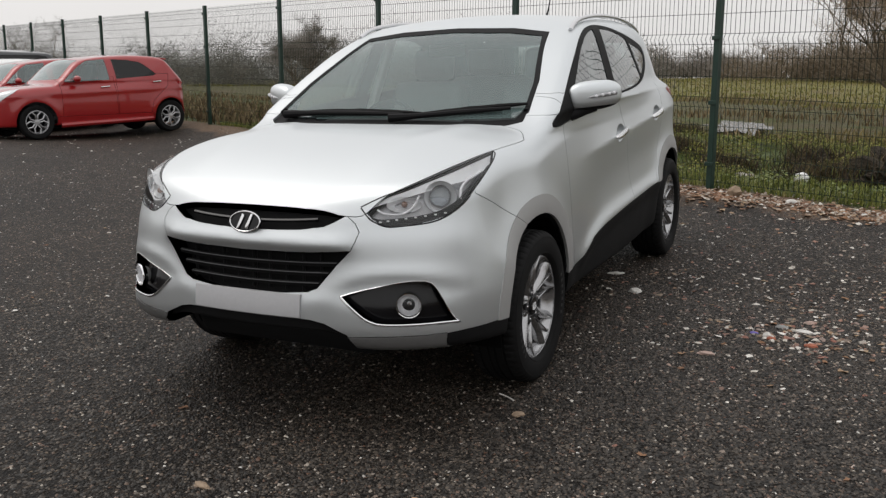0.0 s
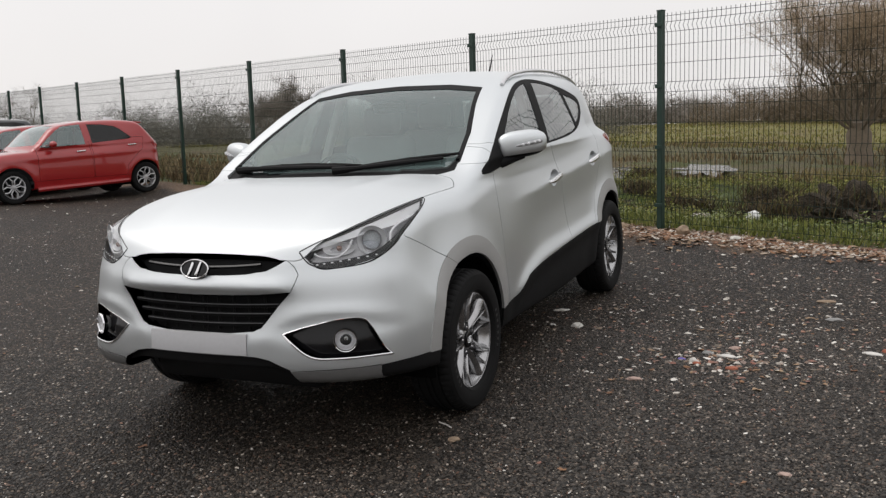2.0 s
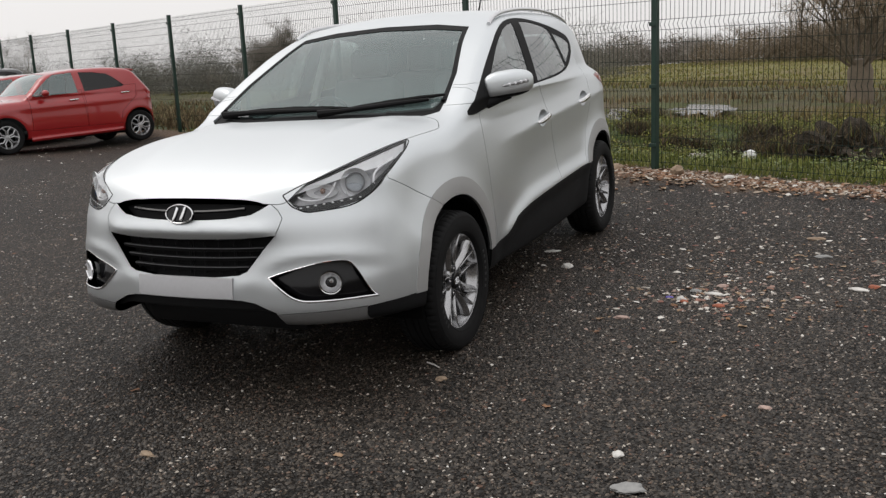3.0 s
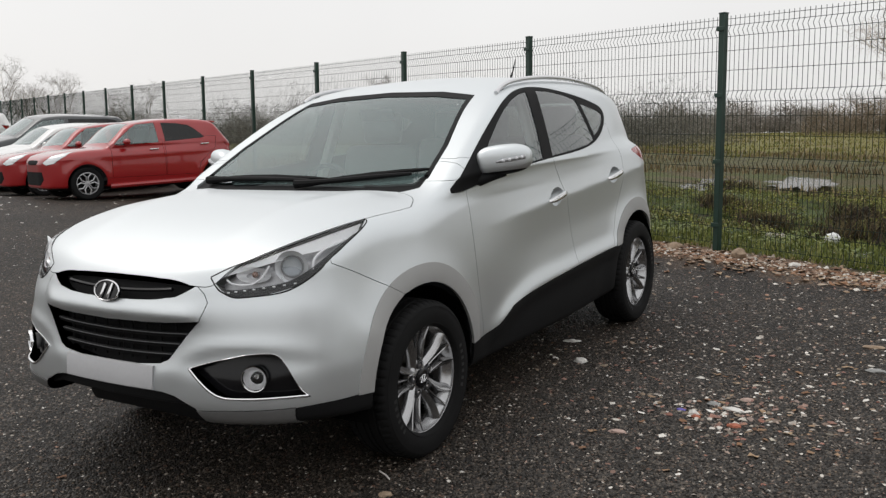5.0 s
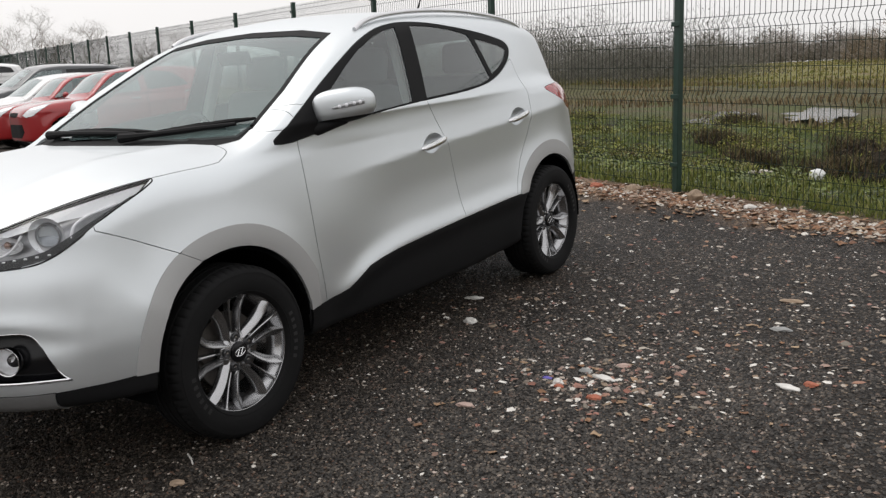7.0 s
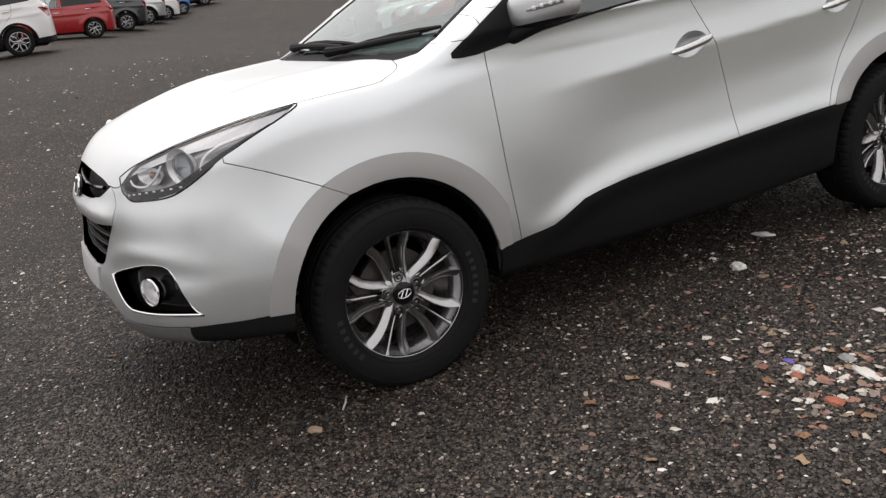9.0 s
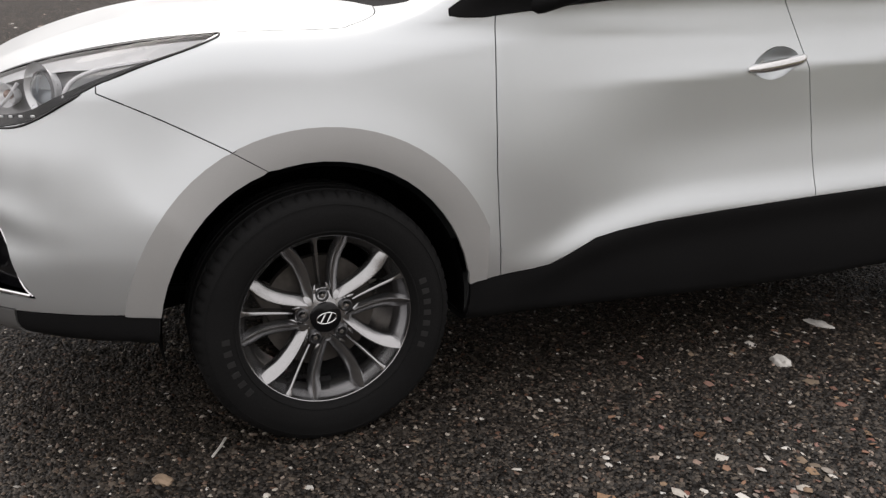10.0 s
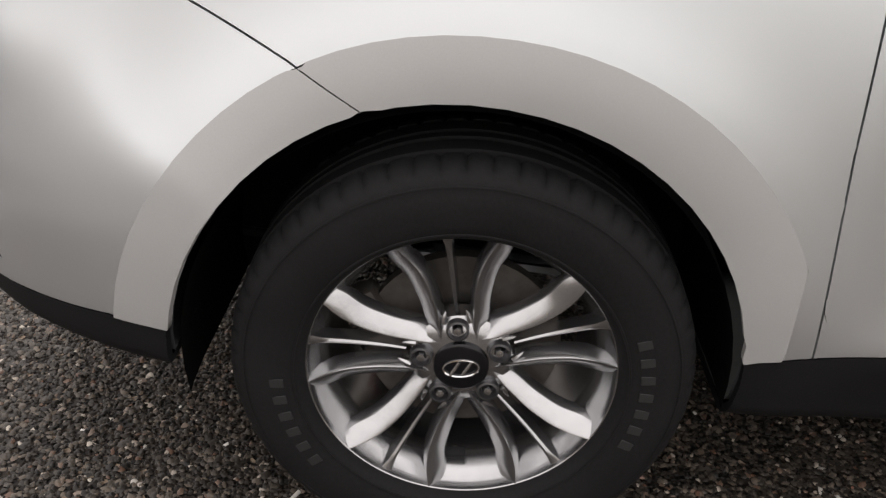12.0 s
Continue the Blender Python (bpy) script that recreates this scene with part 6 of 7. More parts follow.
def tree(name, base, height, spread, seed, label, stems=3, twigs=1500, girth=0.014, fine=None, trunk=None, reach=0.42):
    """A bare tree: tapered limbs that fork, and a haze of fine twigs at their ends."""
    r = random.Random(seed)
    bm = bmesh.new()
    V, F = [], []
    tips = []

    def limb(p, d, length, rad, depth):
        pts, q, dd = [p.copy()], p.copy(), d.copy()
        n = 5
        for _ in range(n):
            dd = (dd + Vector((r.gauss(0, 0.16), r.gauss(0, 0.16), r.gauss(0.04, 0.1)))).normalized()
            q = q + dd * length / n
            pts.append(q.copy())
        if depth < 3:
            add_tube(bm, pts, rad, 6 if depth else 9, taper=[1 - 0.5 * i / n for i in range(n + 1)], caps=False)
        else:
            tips.append((pts, rad))
        if depth < 4:
            for _ in range(3 if depth else 4):
                k = r.randint(2, n)
                a = r.uniform(0, 6.28)
                s = Vector((math.cos(a), math.sin(a), r.uniform(-0.1, 0.7))).normalized()
                limb(pts[k], (dd * 0.75 + s * spread).normalized(), length * r.uniform(0.5, 0.8), rad * 0.5, depth + 1)

    foot = -0.1
    if trunk:
        foot = trunk[0] * 0.85
        add_tube(bm, [(0, 0, -0.2), (0.03, 0, trunk[0] * 0.4), (0, 0.04, trunk[0] * 0.8), (0, 0, trunk[0] * 1.1)], trunk[1], 14, taper=[1.35, 1.0, 1.05, 0.7])
    for k in range(stems):
        a = 6.28 * k / stems + r.uniform(-0.4, 0.4)
        out = 0.45 if not trunk else r.uniform(0.25, 1.25)
        limb(Vector((0.1 * math.cos(a), 0.1 * math.sin(a), foot)), Vector((out * math.cos(a), out * math.sin(a), 1)).normalized(), height * reach, height * girth, 0)
    ob = tagged(part(name, bm, BARK), label, "tree")
    ob.name = name
    def sliver(p, q, w):
        d = q - p
        s = d.cross(Vector((r.gauss(0, 1), r.gauss(0, 1), r.gauss(0, 1))))
        s = s.normalized() * w if s.length > 1e-6 else Vector((w, 0, 0))
        b = len(V)
        V.extend([p - s, p + s, q])
        F.append((b, b + 1, b + 2))
    for pts, rad in tips:
        for a_, b_ in zip(pts, pts[1:]):
            sliver(a_, b_ + (b_ - a_) * 0.4, max(rad * 0.5, height * 0.0012))
    for _ in range(twigs):
        pts, rad = tips[r.randrange(len(tips))]
        p = pts[r.randint(1, len(pts) - 1)]
        d = Vector((r.gauss(0, 1), r.gauss(0, 1), r.gauss(0.5, 0.8))).normalized()
        q = p + d * height * r.uniform(0.03, 0.1)
        sliver(p, q, height * 0.0007)
        for _ in range(2):
            p2 = p + (q - p) * r.uniform(0.3, 0.9)
            sliver(p2, p2 + (d + Vector((r.gauss(0, .8), r.gauss(0, .8), r.gauss(0, .8)))) * height * 0.03, height * 0.0006)
    stuff("twig_crown", V, F, [fine or TWIG], "fine bare twigs", "", parent=ob)
    ob.matrix_basis = Matrix.Translation(base)
    return ob


tree("bare_tree", at_fence(5.7, 18.0), 6.4, 0.7, 3, "bare winter tree with a stout trunk and dense twiggy crown", 13, 9500, girth=0.0072, trunk=(1.15, 0.33), reach=0.31)
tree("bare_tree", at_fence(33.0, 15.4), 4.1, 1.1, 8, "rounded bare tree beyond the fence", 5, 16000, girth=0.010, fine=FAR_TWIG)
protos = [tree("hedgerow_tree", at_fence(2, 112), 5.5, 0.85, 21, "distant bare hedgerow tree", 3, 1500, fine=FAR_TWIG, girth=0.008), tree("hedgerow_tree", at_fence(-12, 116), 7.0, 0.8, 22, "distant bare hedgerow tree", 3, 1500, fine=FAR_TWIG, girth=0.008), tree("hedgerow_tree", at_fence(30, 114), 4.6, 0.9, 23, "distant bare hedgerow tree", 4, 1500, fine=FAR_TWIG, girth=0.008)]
for o in protos:
    tagged(o, group="distant hedgerow")
for k in range(64):
    src = protos[k % 3]
    if k < 34:
        u, v = rng.uniform(-40, 100), rng.uniform(114, 150)
    else:
        u, v = rng.uniform(55, 120), rng.uniform(25, 45)
    s = rng.uniform(0.5, 0.9) * (0.75 if k >= 34 else 1.6)
    b = at_fence(u, v)
    copy_thing(src, Matrix.Translation(b) @ Matrix.Rotation(rng.uniform(0, 6.28), 4, "Z")).scale = (s * 1.25, s * 1.25, s)

# low scrub that fills the foot of the hedgerow
# the side hedge's twigs are lightened, haze painted into their grey
HEDGE_TWIG = island_material("dark_scrub_twigs", [(0, (0.10, 0.096, 0.082)), (0.6, (0.155, 0.148, 0.125)), (1, (0.21, 0.20, 0.17))], 0.9)
BROWN_TWIG = island_material("brown_scrub_twigs", [(0, (0.11, 0.085, 0.058)), (0.6, (0.19, 0.15, 0.105)), (1, (0.27, 0.215, 0.15))], 0.9)
V, F, I = [], [], []


def bush_row(count, per, place, mat_index, length, width):
    for _ in range(count):
        u, v, h, w = place()
        c = at_fence(u, v)
        for _ in range(per):
            a, q, k = rng.uniform(0, 6.283), rng.random() ** 0.5, rng.random() ** 0.8
            cap_ = math.sqrt(max(0.0, 1 - (q * 0.97) ** 2)) * (0.85 + 0.3 * noise.noise(Vector((u + 2 * math.cos(a), v + 2 * math.sin(a), q))))
            p = c + Vector((w * q * math.cos(a), w * q * math.sin(a), h * cap_ * k))
            d = Vector((rng.gauss(0, 0.8) + math.cos(a) * 0.5, rng.gauss(0, 0.8) + math.sin(a) * 0.5, rng.gauss(0.9, 0.6))).normalized() * rng.uniform(0.4, 1.1) * length
            s = Vector((rng.gauss(0, 1), rng.gauss(0, 1), rng.gauss(0, 1))).normalized() * width
            b = len(V)
            V.extend((p - s, p + s, p + d))
            F.append((b, b + 1, b + 2))
            I.append(mat_index)


def far_bush():
    big = rng.random() < 0.3
    return rng.uniform(-45, 135), rng.gauss(122, 7), rng.uniform(4.6, 6.6) if big else rng.uniform(2.4, 4.0), rng.uniform(3.0, 5.0) if big else rng.uniform(3.5, 6.0)


def side_bush():
    u = 30 + 125 * rng.random() ** 1.2
    return u, rng.gauss(34, 5), rng.uniform(2.6, 5.4) + 0.02 * (u - 40), rng.uniform(2.2, 4.2)


bush_row(130, 1100, far_bush, 0, 1.1, 0.07)
bush_row(140, 2100, side_bush, 1, 0.42, 0.015)


def tall_scrub():
    u = rng.uniform(-8, 43)
    return u, rng.gauss(80, 4), rng.uniform(4.0, 5.8) * (1 - 0.3 * step(u, 36, 43)), rng.uniform(2.8, 4.6)


bush_row(60, 2600, tall_scrub, 2, 0.8, 0.034)
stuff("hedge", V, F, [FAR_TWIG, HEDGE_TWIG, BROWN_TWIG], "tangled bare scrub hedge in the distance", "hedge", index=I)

RUSH = island_material("brown_rushes", [(0, (0.07, 0.058, 0.024)), (0.5, (0.17, 0.135, 0.055)), (0.8, (0.25, 0.20, 0.085)), (1, (0.16, 0.17, 0.045))], 0.85)
# brown rushes on the rise to the right of the pools
def rushes():
    u, v = rng.uniform(-8, 4.5), rng.uniform(9, 40)
    if u > 8 - 0.3 * v:
        return None, 0
    return at_fence(u, v), 1.0


blades(11000, rushes, 0.26, 0.018, 0.5, [RUSH], "rushes", "tall brown rushes on the rise")

# the fence turns the corner and runs beside the yard, with added scrub behind
corner = FENCE_0 + FENCE_DIR * BAY * spots[0]
side_fence = thing("fence", "dark green mesh fence along the side of the yard", "fence")
turn2 = Matrix.Rotation(math.atan2(-FENCE_BACK.y, -FENCE_BACK.x), 4, "Z")
for i in range(1, 9):
    p = corner - FENCE_BACK * BAY * i
    zz = ground_z(p.x, p.y)
    o = again(post, side_fence, Matrix.Translation((p.x, p.y, zz)) @ turn2)
    for zc in CLAMPS:
        again(clip, o, pose(0, 0, zc))
    q = corner - FENCE_BACK * BAY * (i - 1)
    o = again(panel0, side_fence, Matrix.Translation((q.x, q.y, zz)) @ turn2)
    tagged(o, label="welded wire mesh panel", kind="stuff")
# unseen scrub, added to darken what the car's side reflects
V, F = [], []
for k in range(16000):
    a = rng.uniform(-2, 26)
    p = corner - FENCE_BACK * a - FENCE_DIR * rng.uniform(2.5, 6)
    p = Vector((p.x, p.y, ground_z(p.x, p.y) + 1.3 * rng.random() ** 0.8 * (0.8 + 0.5 * noise.noise(Vector((a * 0.4, 0, 5))))))
    d = Vector((rng.gauss(0, 1), rng.gauss(0, 1), rng.gauss(0.8, 0.7))).normalized() * rng.uniform(0.3, 0.8)
    s = Vector((rng.gauss(0, 1), rng.gauss(0, 1), rng.gauss(0, 1))).normalized() * 0.04
    b = len(V)
    V += [p - s, p + s, p + d]
    F.append((b, b + 1, b + 2))
stuff("hedge", V, F, [TWIG], "low bare scrub behind the side fence", "hedge")


# ---- the other parked cars ----
def car_field(d):
    """The body of a smaller car: d holds its length, width, height, wheelbase and front overhang."""
    L_, W_, H_, wb, fo = d["L"], d["W"] / 2, d["H"], d["wb"], d["fo"]
    re, belt = L_ - fo, d.get("belt", 1.0)
    plan = curve((-fo, 0.86 * W_), (-fo + 0.3, 0.95 * W_), (0.1, 0.985 * W_), (wb * 0.5, W_), (wb, 0.99 * W_), (re - 0.25, 0.93 * W_), (re, 0.8 * W_))
    lean = curve((0.2, -0.05), (0.4, -0.01), (0.42 * H_, 0), (0.55 * H_, -0.012), (0.68 * H_, -0.05), (0.8 * H_, -0.1))
    hood = curve((-fo - 0.1, 0.46 * H_), (-fo + 0.05, 0.53 * H_), (-fo + 0.25, 0.585 * H_), (0, 0.63 * H_), (0.42, 0.68 * H_ * belt), (1.2, 0.70 * H_ * belt), (re - 0.3, 0.72 * H_ * (belt + 1) / 2), (re, 0.68 * H_))
    roof = curve((0.6, 0.9 * H_), (1.05, 0.965 * H_), (1.6, H_), (2.3, 0.99 * H_), (re - 0.35, 0.95 * H_), (re, 0.90 * H_))
    rake = d.get("rake", 0.45)

    def f(p):
        x, y, z = np.abs(p[..., 0]), p[..., 1], p[..., 2]
        w = plan(y) + lean(z) + 0.012 * bump_at(z - 0.52 * H_ - 0.03 * y, 0.05)
        for yc in (0, wb):
            w = w + 0.02 * bump_at(np.hypot(y - yc, z - d["r"]) - d["r"] - 0.08, 0.08)
        body = smax(x - w, (-fo + 0.5 * np.maximum(x - 0.25, 0) ** 2 * 1.6 + 0.12 * np.maximum(z - 0.45 * H_, 0) - y) * 0.85, 0.12)
        body = smax(body, y - re + 0.3 * x * x + 0.25 * np.maximum(z - 0.45 * H_, 0) ** 2, 0.1)
        body = smax(smax(body, z - hood(y) + 0.06 * (x / W_) ** 4, 0.08), 0.22 - z, 0.05)
        rise = np.maximum(z - 0.68 * H_, 0)
        cw = 0.95 * W_ - 0.3 * rise - 0.2 * rise ** 2 - 0.3 * np.maximum(0.68 * H_ - z, 0) - 0.1 * ease(y, wb, re) * W_
        cab = smax(x - cw, (0.36 + d.get("screen", 1.5) * (z - 0.68 * H_) + 0.25 * x * x - y) * 0.58, 0.06)
        cab = smax(cab, (y - (re - 0.02 - rake * (z - 0.6 * H_) - 0.15 * x * x)) * 0.9, 0.08)
        cab = smax(smax(cab, z - roof(y) + 0.1 * x * x, 0.07), 0.62 * H_ - z, 0.03)
        return -smax(-body, -cab, 0.04)
    return f


SMALL = ["body", "windscreen", "door_window", "rear_window", "headlamp", "tail_lamp", "hole", "grille", "lower_trim", "door", "rear_door"]


def car_meshes(d):
    """The panels of one kind of car, cut from its skin, as meshes."""
    f = car_field(d)
    H_, wb, fo, re, r = d["H"], d["wb"], d["fo"], d["L"] - d["fo"], d["r"]
    vs, qs = skin((-0.12, -fo - 0.2, 0.12), (d["W"] / 2 + 0.16, re + 0.2, H_ + 0.16), 0.04, f)
    bm = bmesh.new()
    bv = [bm.verts.new(v) for v in vs]
    for q in qs:
        if len(set(q)) == 4:
            bm.faces.new([bv[i] for i in q])
    bmesh.ops.bisect_plane(bm, geom=bm.verts[:] + bm.edges[:] + bm.faces[:], dist=1e-5, plane_co=(0, 0, 0), plane_no=(1, 0, 0), clear_inner=True)
    ly = bm.faces.layers.int.new("lab")
    bm.normal_update()
    out = lambda c, n: c.x > 0.42
    S = SMALL.index
    wt, wb_, xr = 0.915 * H_, 0.70 * H_, re - d.get("rake", 0.45) * 0.25 * H_
    bp = 0.36 + 0.46 * (xr - 0.36)
    if d.get("hatch"):
        bp = 1.40
        carve(bm, ly, "side", [(0.52, 0.675 * H_), (0.64, 0.75 * H_), (0.84, 0.86 * H_), (0.99, 0.92 * H_), (1.33, 0.938 * H_), (1.35, 0.685 * H_), (0.9, 0.67 * H_), (0.6, 0.66 * H_)], S("door_window"), out)
        carve(bm, ly, "side", [(1.46, 0.935 * H_), (1.75, 0.925 * H_), (1.98, 0.90 * H_), (2.08, 0.86 * H_), (2.2, 0.79 * H_), (2.27, 0.745 * H_), (2.2, 0.73 * H_), (1.8, 0.71 * H_), (1.48, 0.695 * H_)], S("rear_window"), out)
    else:
        carve(bm, ly, "side", [(0.62, wb_), (0.85, 0.80 * H_), (1.1, 0.89 * H_), (1.25, wt), (bp - 0.05, wt + 0.01), (bp - 0.05, wb_ + 0.02 * H_)], S("door_window"), out)
        carve(bm, ly, "side", [(bp + 0.06, wt + 0.01), (xr - 0.55, wt), (xr - 0.32, 0.89 * H_), (xr - 0.18, 0.78 * H_), (xr - 0.3, 0.765 * H_), (bp + 0.06, wb_ + 0.025 * H_)], S("rear_window"), out)
    carve(bm, ly, "front", [(-0.1, 0.69 * H_), (0.60, 0.70 * H_), (0.58, 0.78 * H_), (0.5, 0.925 * H_), (-0.1, 0.95 * H_)], S("windscreen"), lambda c, n: c.y < 1.5 and n.y < -0.2)
    carve(bm, ly, "corner", [(u + 0.7071 * (0.69 - fo), z * H_) for u, z in ((-0.14, 0.47), (-0.05, 0.44), (0.1, 0.46), (0.28, 0.55), (0.33, 0.60), (0.2, 0.585), (0.02, 0.55))], S("headlamp"), lambda c, n: c.x > 0.3 and c.y < 0.1)
    carve(bm, ly, "side", [(re - 0.3, 0.66 * H_), (re + 0.1, 0.64 * H_), (re + 0.1, 0.52 * H_), (re - 0.12, 0.52 * H_), (re - 0.2, 0.58 * H_)], S("tail_lamp"), out)
    for yc in (0, wb):
        carve(bm, ly, "side", ring_poly(yc, r, r + 0.045, 32), S("hole"), out)
    carve(bm, ly, "front", [(-0.1, 0.505 * H_), (0.26, 0.5 * H_), (0.28, 0.475 * H_), (0.2, 0.45 * H_), (-0.1, 0.445 * H_)], S("grille"), lambda c, n: c.y < 0)
    carve(bm, ly, "front", [(-0.1, 0.36 * H_), (0.42, 0.36 * H_), (0.46, 0.27 * H_), (0.36, 0.2 * H_), (-0.1, 0.2 * H_)], S("grille"), lambda c, n: c.y < 0)
    if d.get("clad"):
        carve(bm, ly, "side", [(-fo - 0.1, 0.2 * H_), (re + 0.1, 0.23 * H_), (re + 0.1, 0), (-fo - 0.1, 0)], S("lower_trim"))
        for yc in (0, wb):
            carve(bm, ly, "side", ring_poly(yc, r, r + 0.1, 40), S("lower_trim"), out)
    if d.get("hatch"):
        carve(bm, ly, "side", [(0.34, 0.26 * H_), (wb - 0.36, 0.26 * H_), (wb - 0.36, 0.1), (0.34, 0.1)], S("lower_trim"))
    carve(bm, ly, "side", [(0.45, 0.72 * H_), (0.45, 0.3), (0.55, 0.22 * H_), (bp + 0.02, 0.22 * H_), (bp + 0.05, 0.4), (bp + 0.02, 0.72 * H_)], S("door"), lambda c, n: c.x > 0.42 and c.z < 0.74 * H_)
    carve(bm, ly, "side", [(bp + 0.065, 0.75 * H_), (bp + 0.065, 0.4), (bp + 0.035, 0.22 * H_), (wb - 0.42, 0.22 * H_), (wb - 0.36, 0.4 * H_), (wb - 0.2, 0.5 * H_), (wb - 0.02, 0.6 * H_), (wb + 0.02, 0.75 * H_)], S("rear_door"), lambda c, n: c.x > 0.42 and c.z < 0.76 * H_)
    bmesh.ops.remove_doubles(bm, verts=bm.verts[:], dist=1e-4)
    bm.verts.index_update()
    co = np.array([v.co[:] for v in bm.verts])
    mid = np.abs(co[:, 0]) < 1e-4
    co = settle(co, 2, f)
    co[mid, 0] = 0
    no = body_normal(co, f)
    no /= np.linalg.norm(no, axis=1)[:, None]
    by = {n: [] for n in SMALL}
    for fc in bm.faces:
        by[SMALL[fc[ly]]].append([v.index for v in fc.verts])
    bm.free()
    got = {}
    for n in SMALL:
        if n == "hole" or not by[n]:
            continue
        both = n in ("body", "windscreen", "grille", "lower_trim")
        kw = dict(gap=0.0, depth=0.004, shift=0.003) if "wind" in n else dict(gap=0.003, depth=0.02)
        if not both:
            got[n] = [panel_mesh(n, by[n], [], False, mirror=mr, co=co, no=no, **kw) for mr in (False, True)]
            continue
        for k, piece in enumerate(pieces(by[n])):
            across = any(mid[i] for fc in piece for i in fc)
            key = n if across and n not in got else n + "_panel"
            got.setdefault(key, []).extend(panel_mesh(n, piece, [], across, mirror=mr, co=co, no=no, **kw) for mr in ((False,) if across else (False, True)))
    bm = bmesh.new()
    hid = [fc for n in SMALL if n in ("body", "grille", "lower_trim", "door", "rear_door", "headlamp", "tail_lamp") for fc in by[n]]
    us = sorted({i for fc in hid for i in fc})
    ix = {i: k for k, i in enumerate(us)}
    P = co[us] - no[us] * 0.03
    me = bpy.data.meshes.new("inner_shell")
    me.from_pydata([tuple(p) for p in P] + [(-p[0], p[1], p[2]) for p in P], [], [[ix[i] for i in fc] for fc in hid] + [[ix[i] + len(us) for i in fc][::-1] for fc in hid])
    me.materials.append(TRIM_DARK)
    bm.free()
    got["inner_shell"] = [me]
    return got


def spoke_wheel(r, dark=False):
    """A plain alloy wheel and its tyre, as two bmeshes."""
    t, w = bmesh.new(), bmesh.new()
    add_spin(t, [(r * 0.66, 0.075), (r * 0.75, 0.092), (r * 0.92, 0.088), (r, 0.065), (r, -0.065), (r * 0.92, -0.088), (r * 0.66, -0.08)], 36)
    add_spin(w, [(r * 0.6, -0.06), (r * 0.62, 0.05), (r * 0.68, 0.078), (r * 0.65, 0.08), (r * 0.6, 0.06)], 36)
    sp, hb = bmesh.new(), bmesh.new()
    add_tube(sp, [polar(r * q, 90 + a, h) for q, a, h in ((0.65, -24, 0.066), (0.4, -9, 0.062), (0.15, -22, 0.056), (0.15, 22, 0.056), (0.4, 9, 0.062), (0.65, 24, 0.066))], r * 0.046, 6)
    add_spin(hb, [(r * 0.17, 0.04), (r * 0.16, 0.066), (0.001, 0.07)], 20)
    return t, w, sp, hb


HATCH = dict(L=3.66, W=1.6, H=1.43, wb=2.49, fo=0.68, r=0.292, rake=0.8, belt=0.95, screen=1.15, hatch=True)
TALL = dict(L=4.45, W=1.84, H=1.63, wb=2.67, fo=0.88, r=0.345, clad=True, rake=0.5)
SEDAN = dict(L=4.2, W=1.76, H=1.45, wb=2.6, fo=0.84, r=0.31, rake=0.6)
KINDS = {k: (d, car_meshes(d)) for k, d in (("hatch", HATCH), ("tall", TALL), ("sedan", SEDAN))}
LAMP_WHITE = material("lamp_clear", (0.7, 0.71, 0.72), 0.15, 0.5, coat=0.8)
PRIVACY_GLASS = glass("privacy_glass", (0.08, 0.09, 0.09), 0.9, 0.0)
DARK_GLASS = glass("parked_car_glass", (0.70, 0.76, 0.76), 1.3, 0.1, 0.0, 0.16)


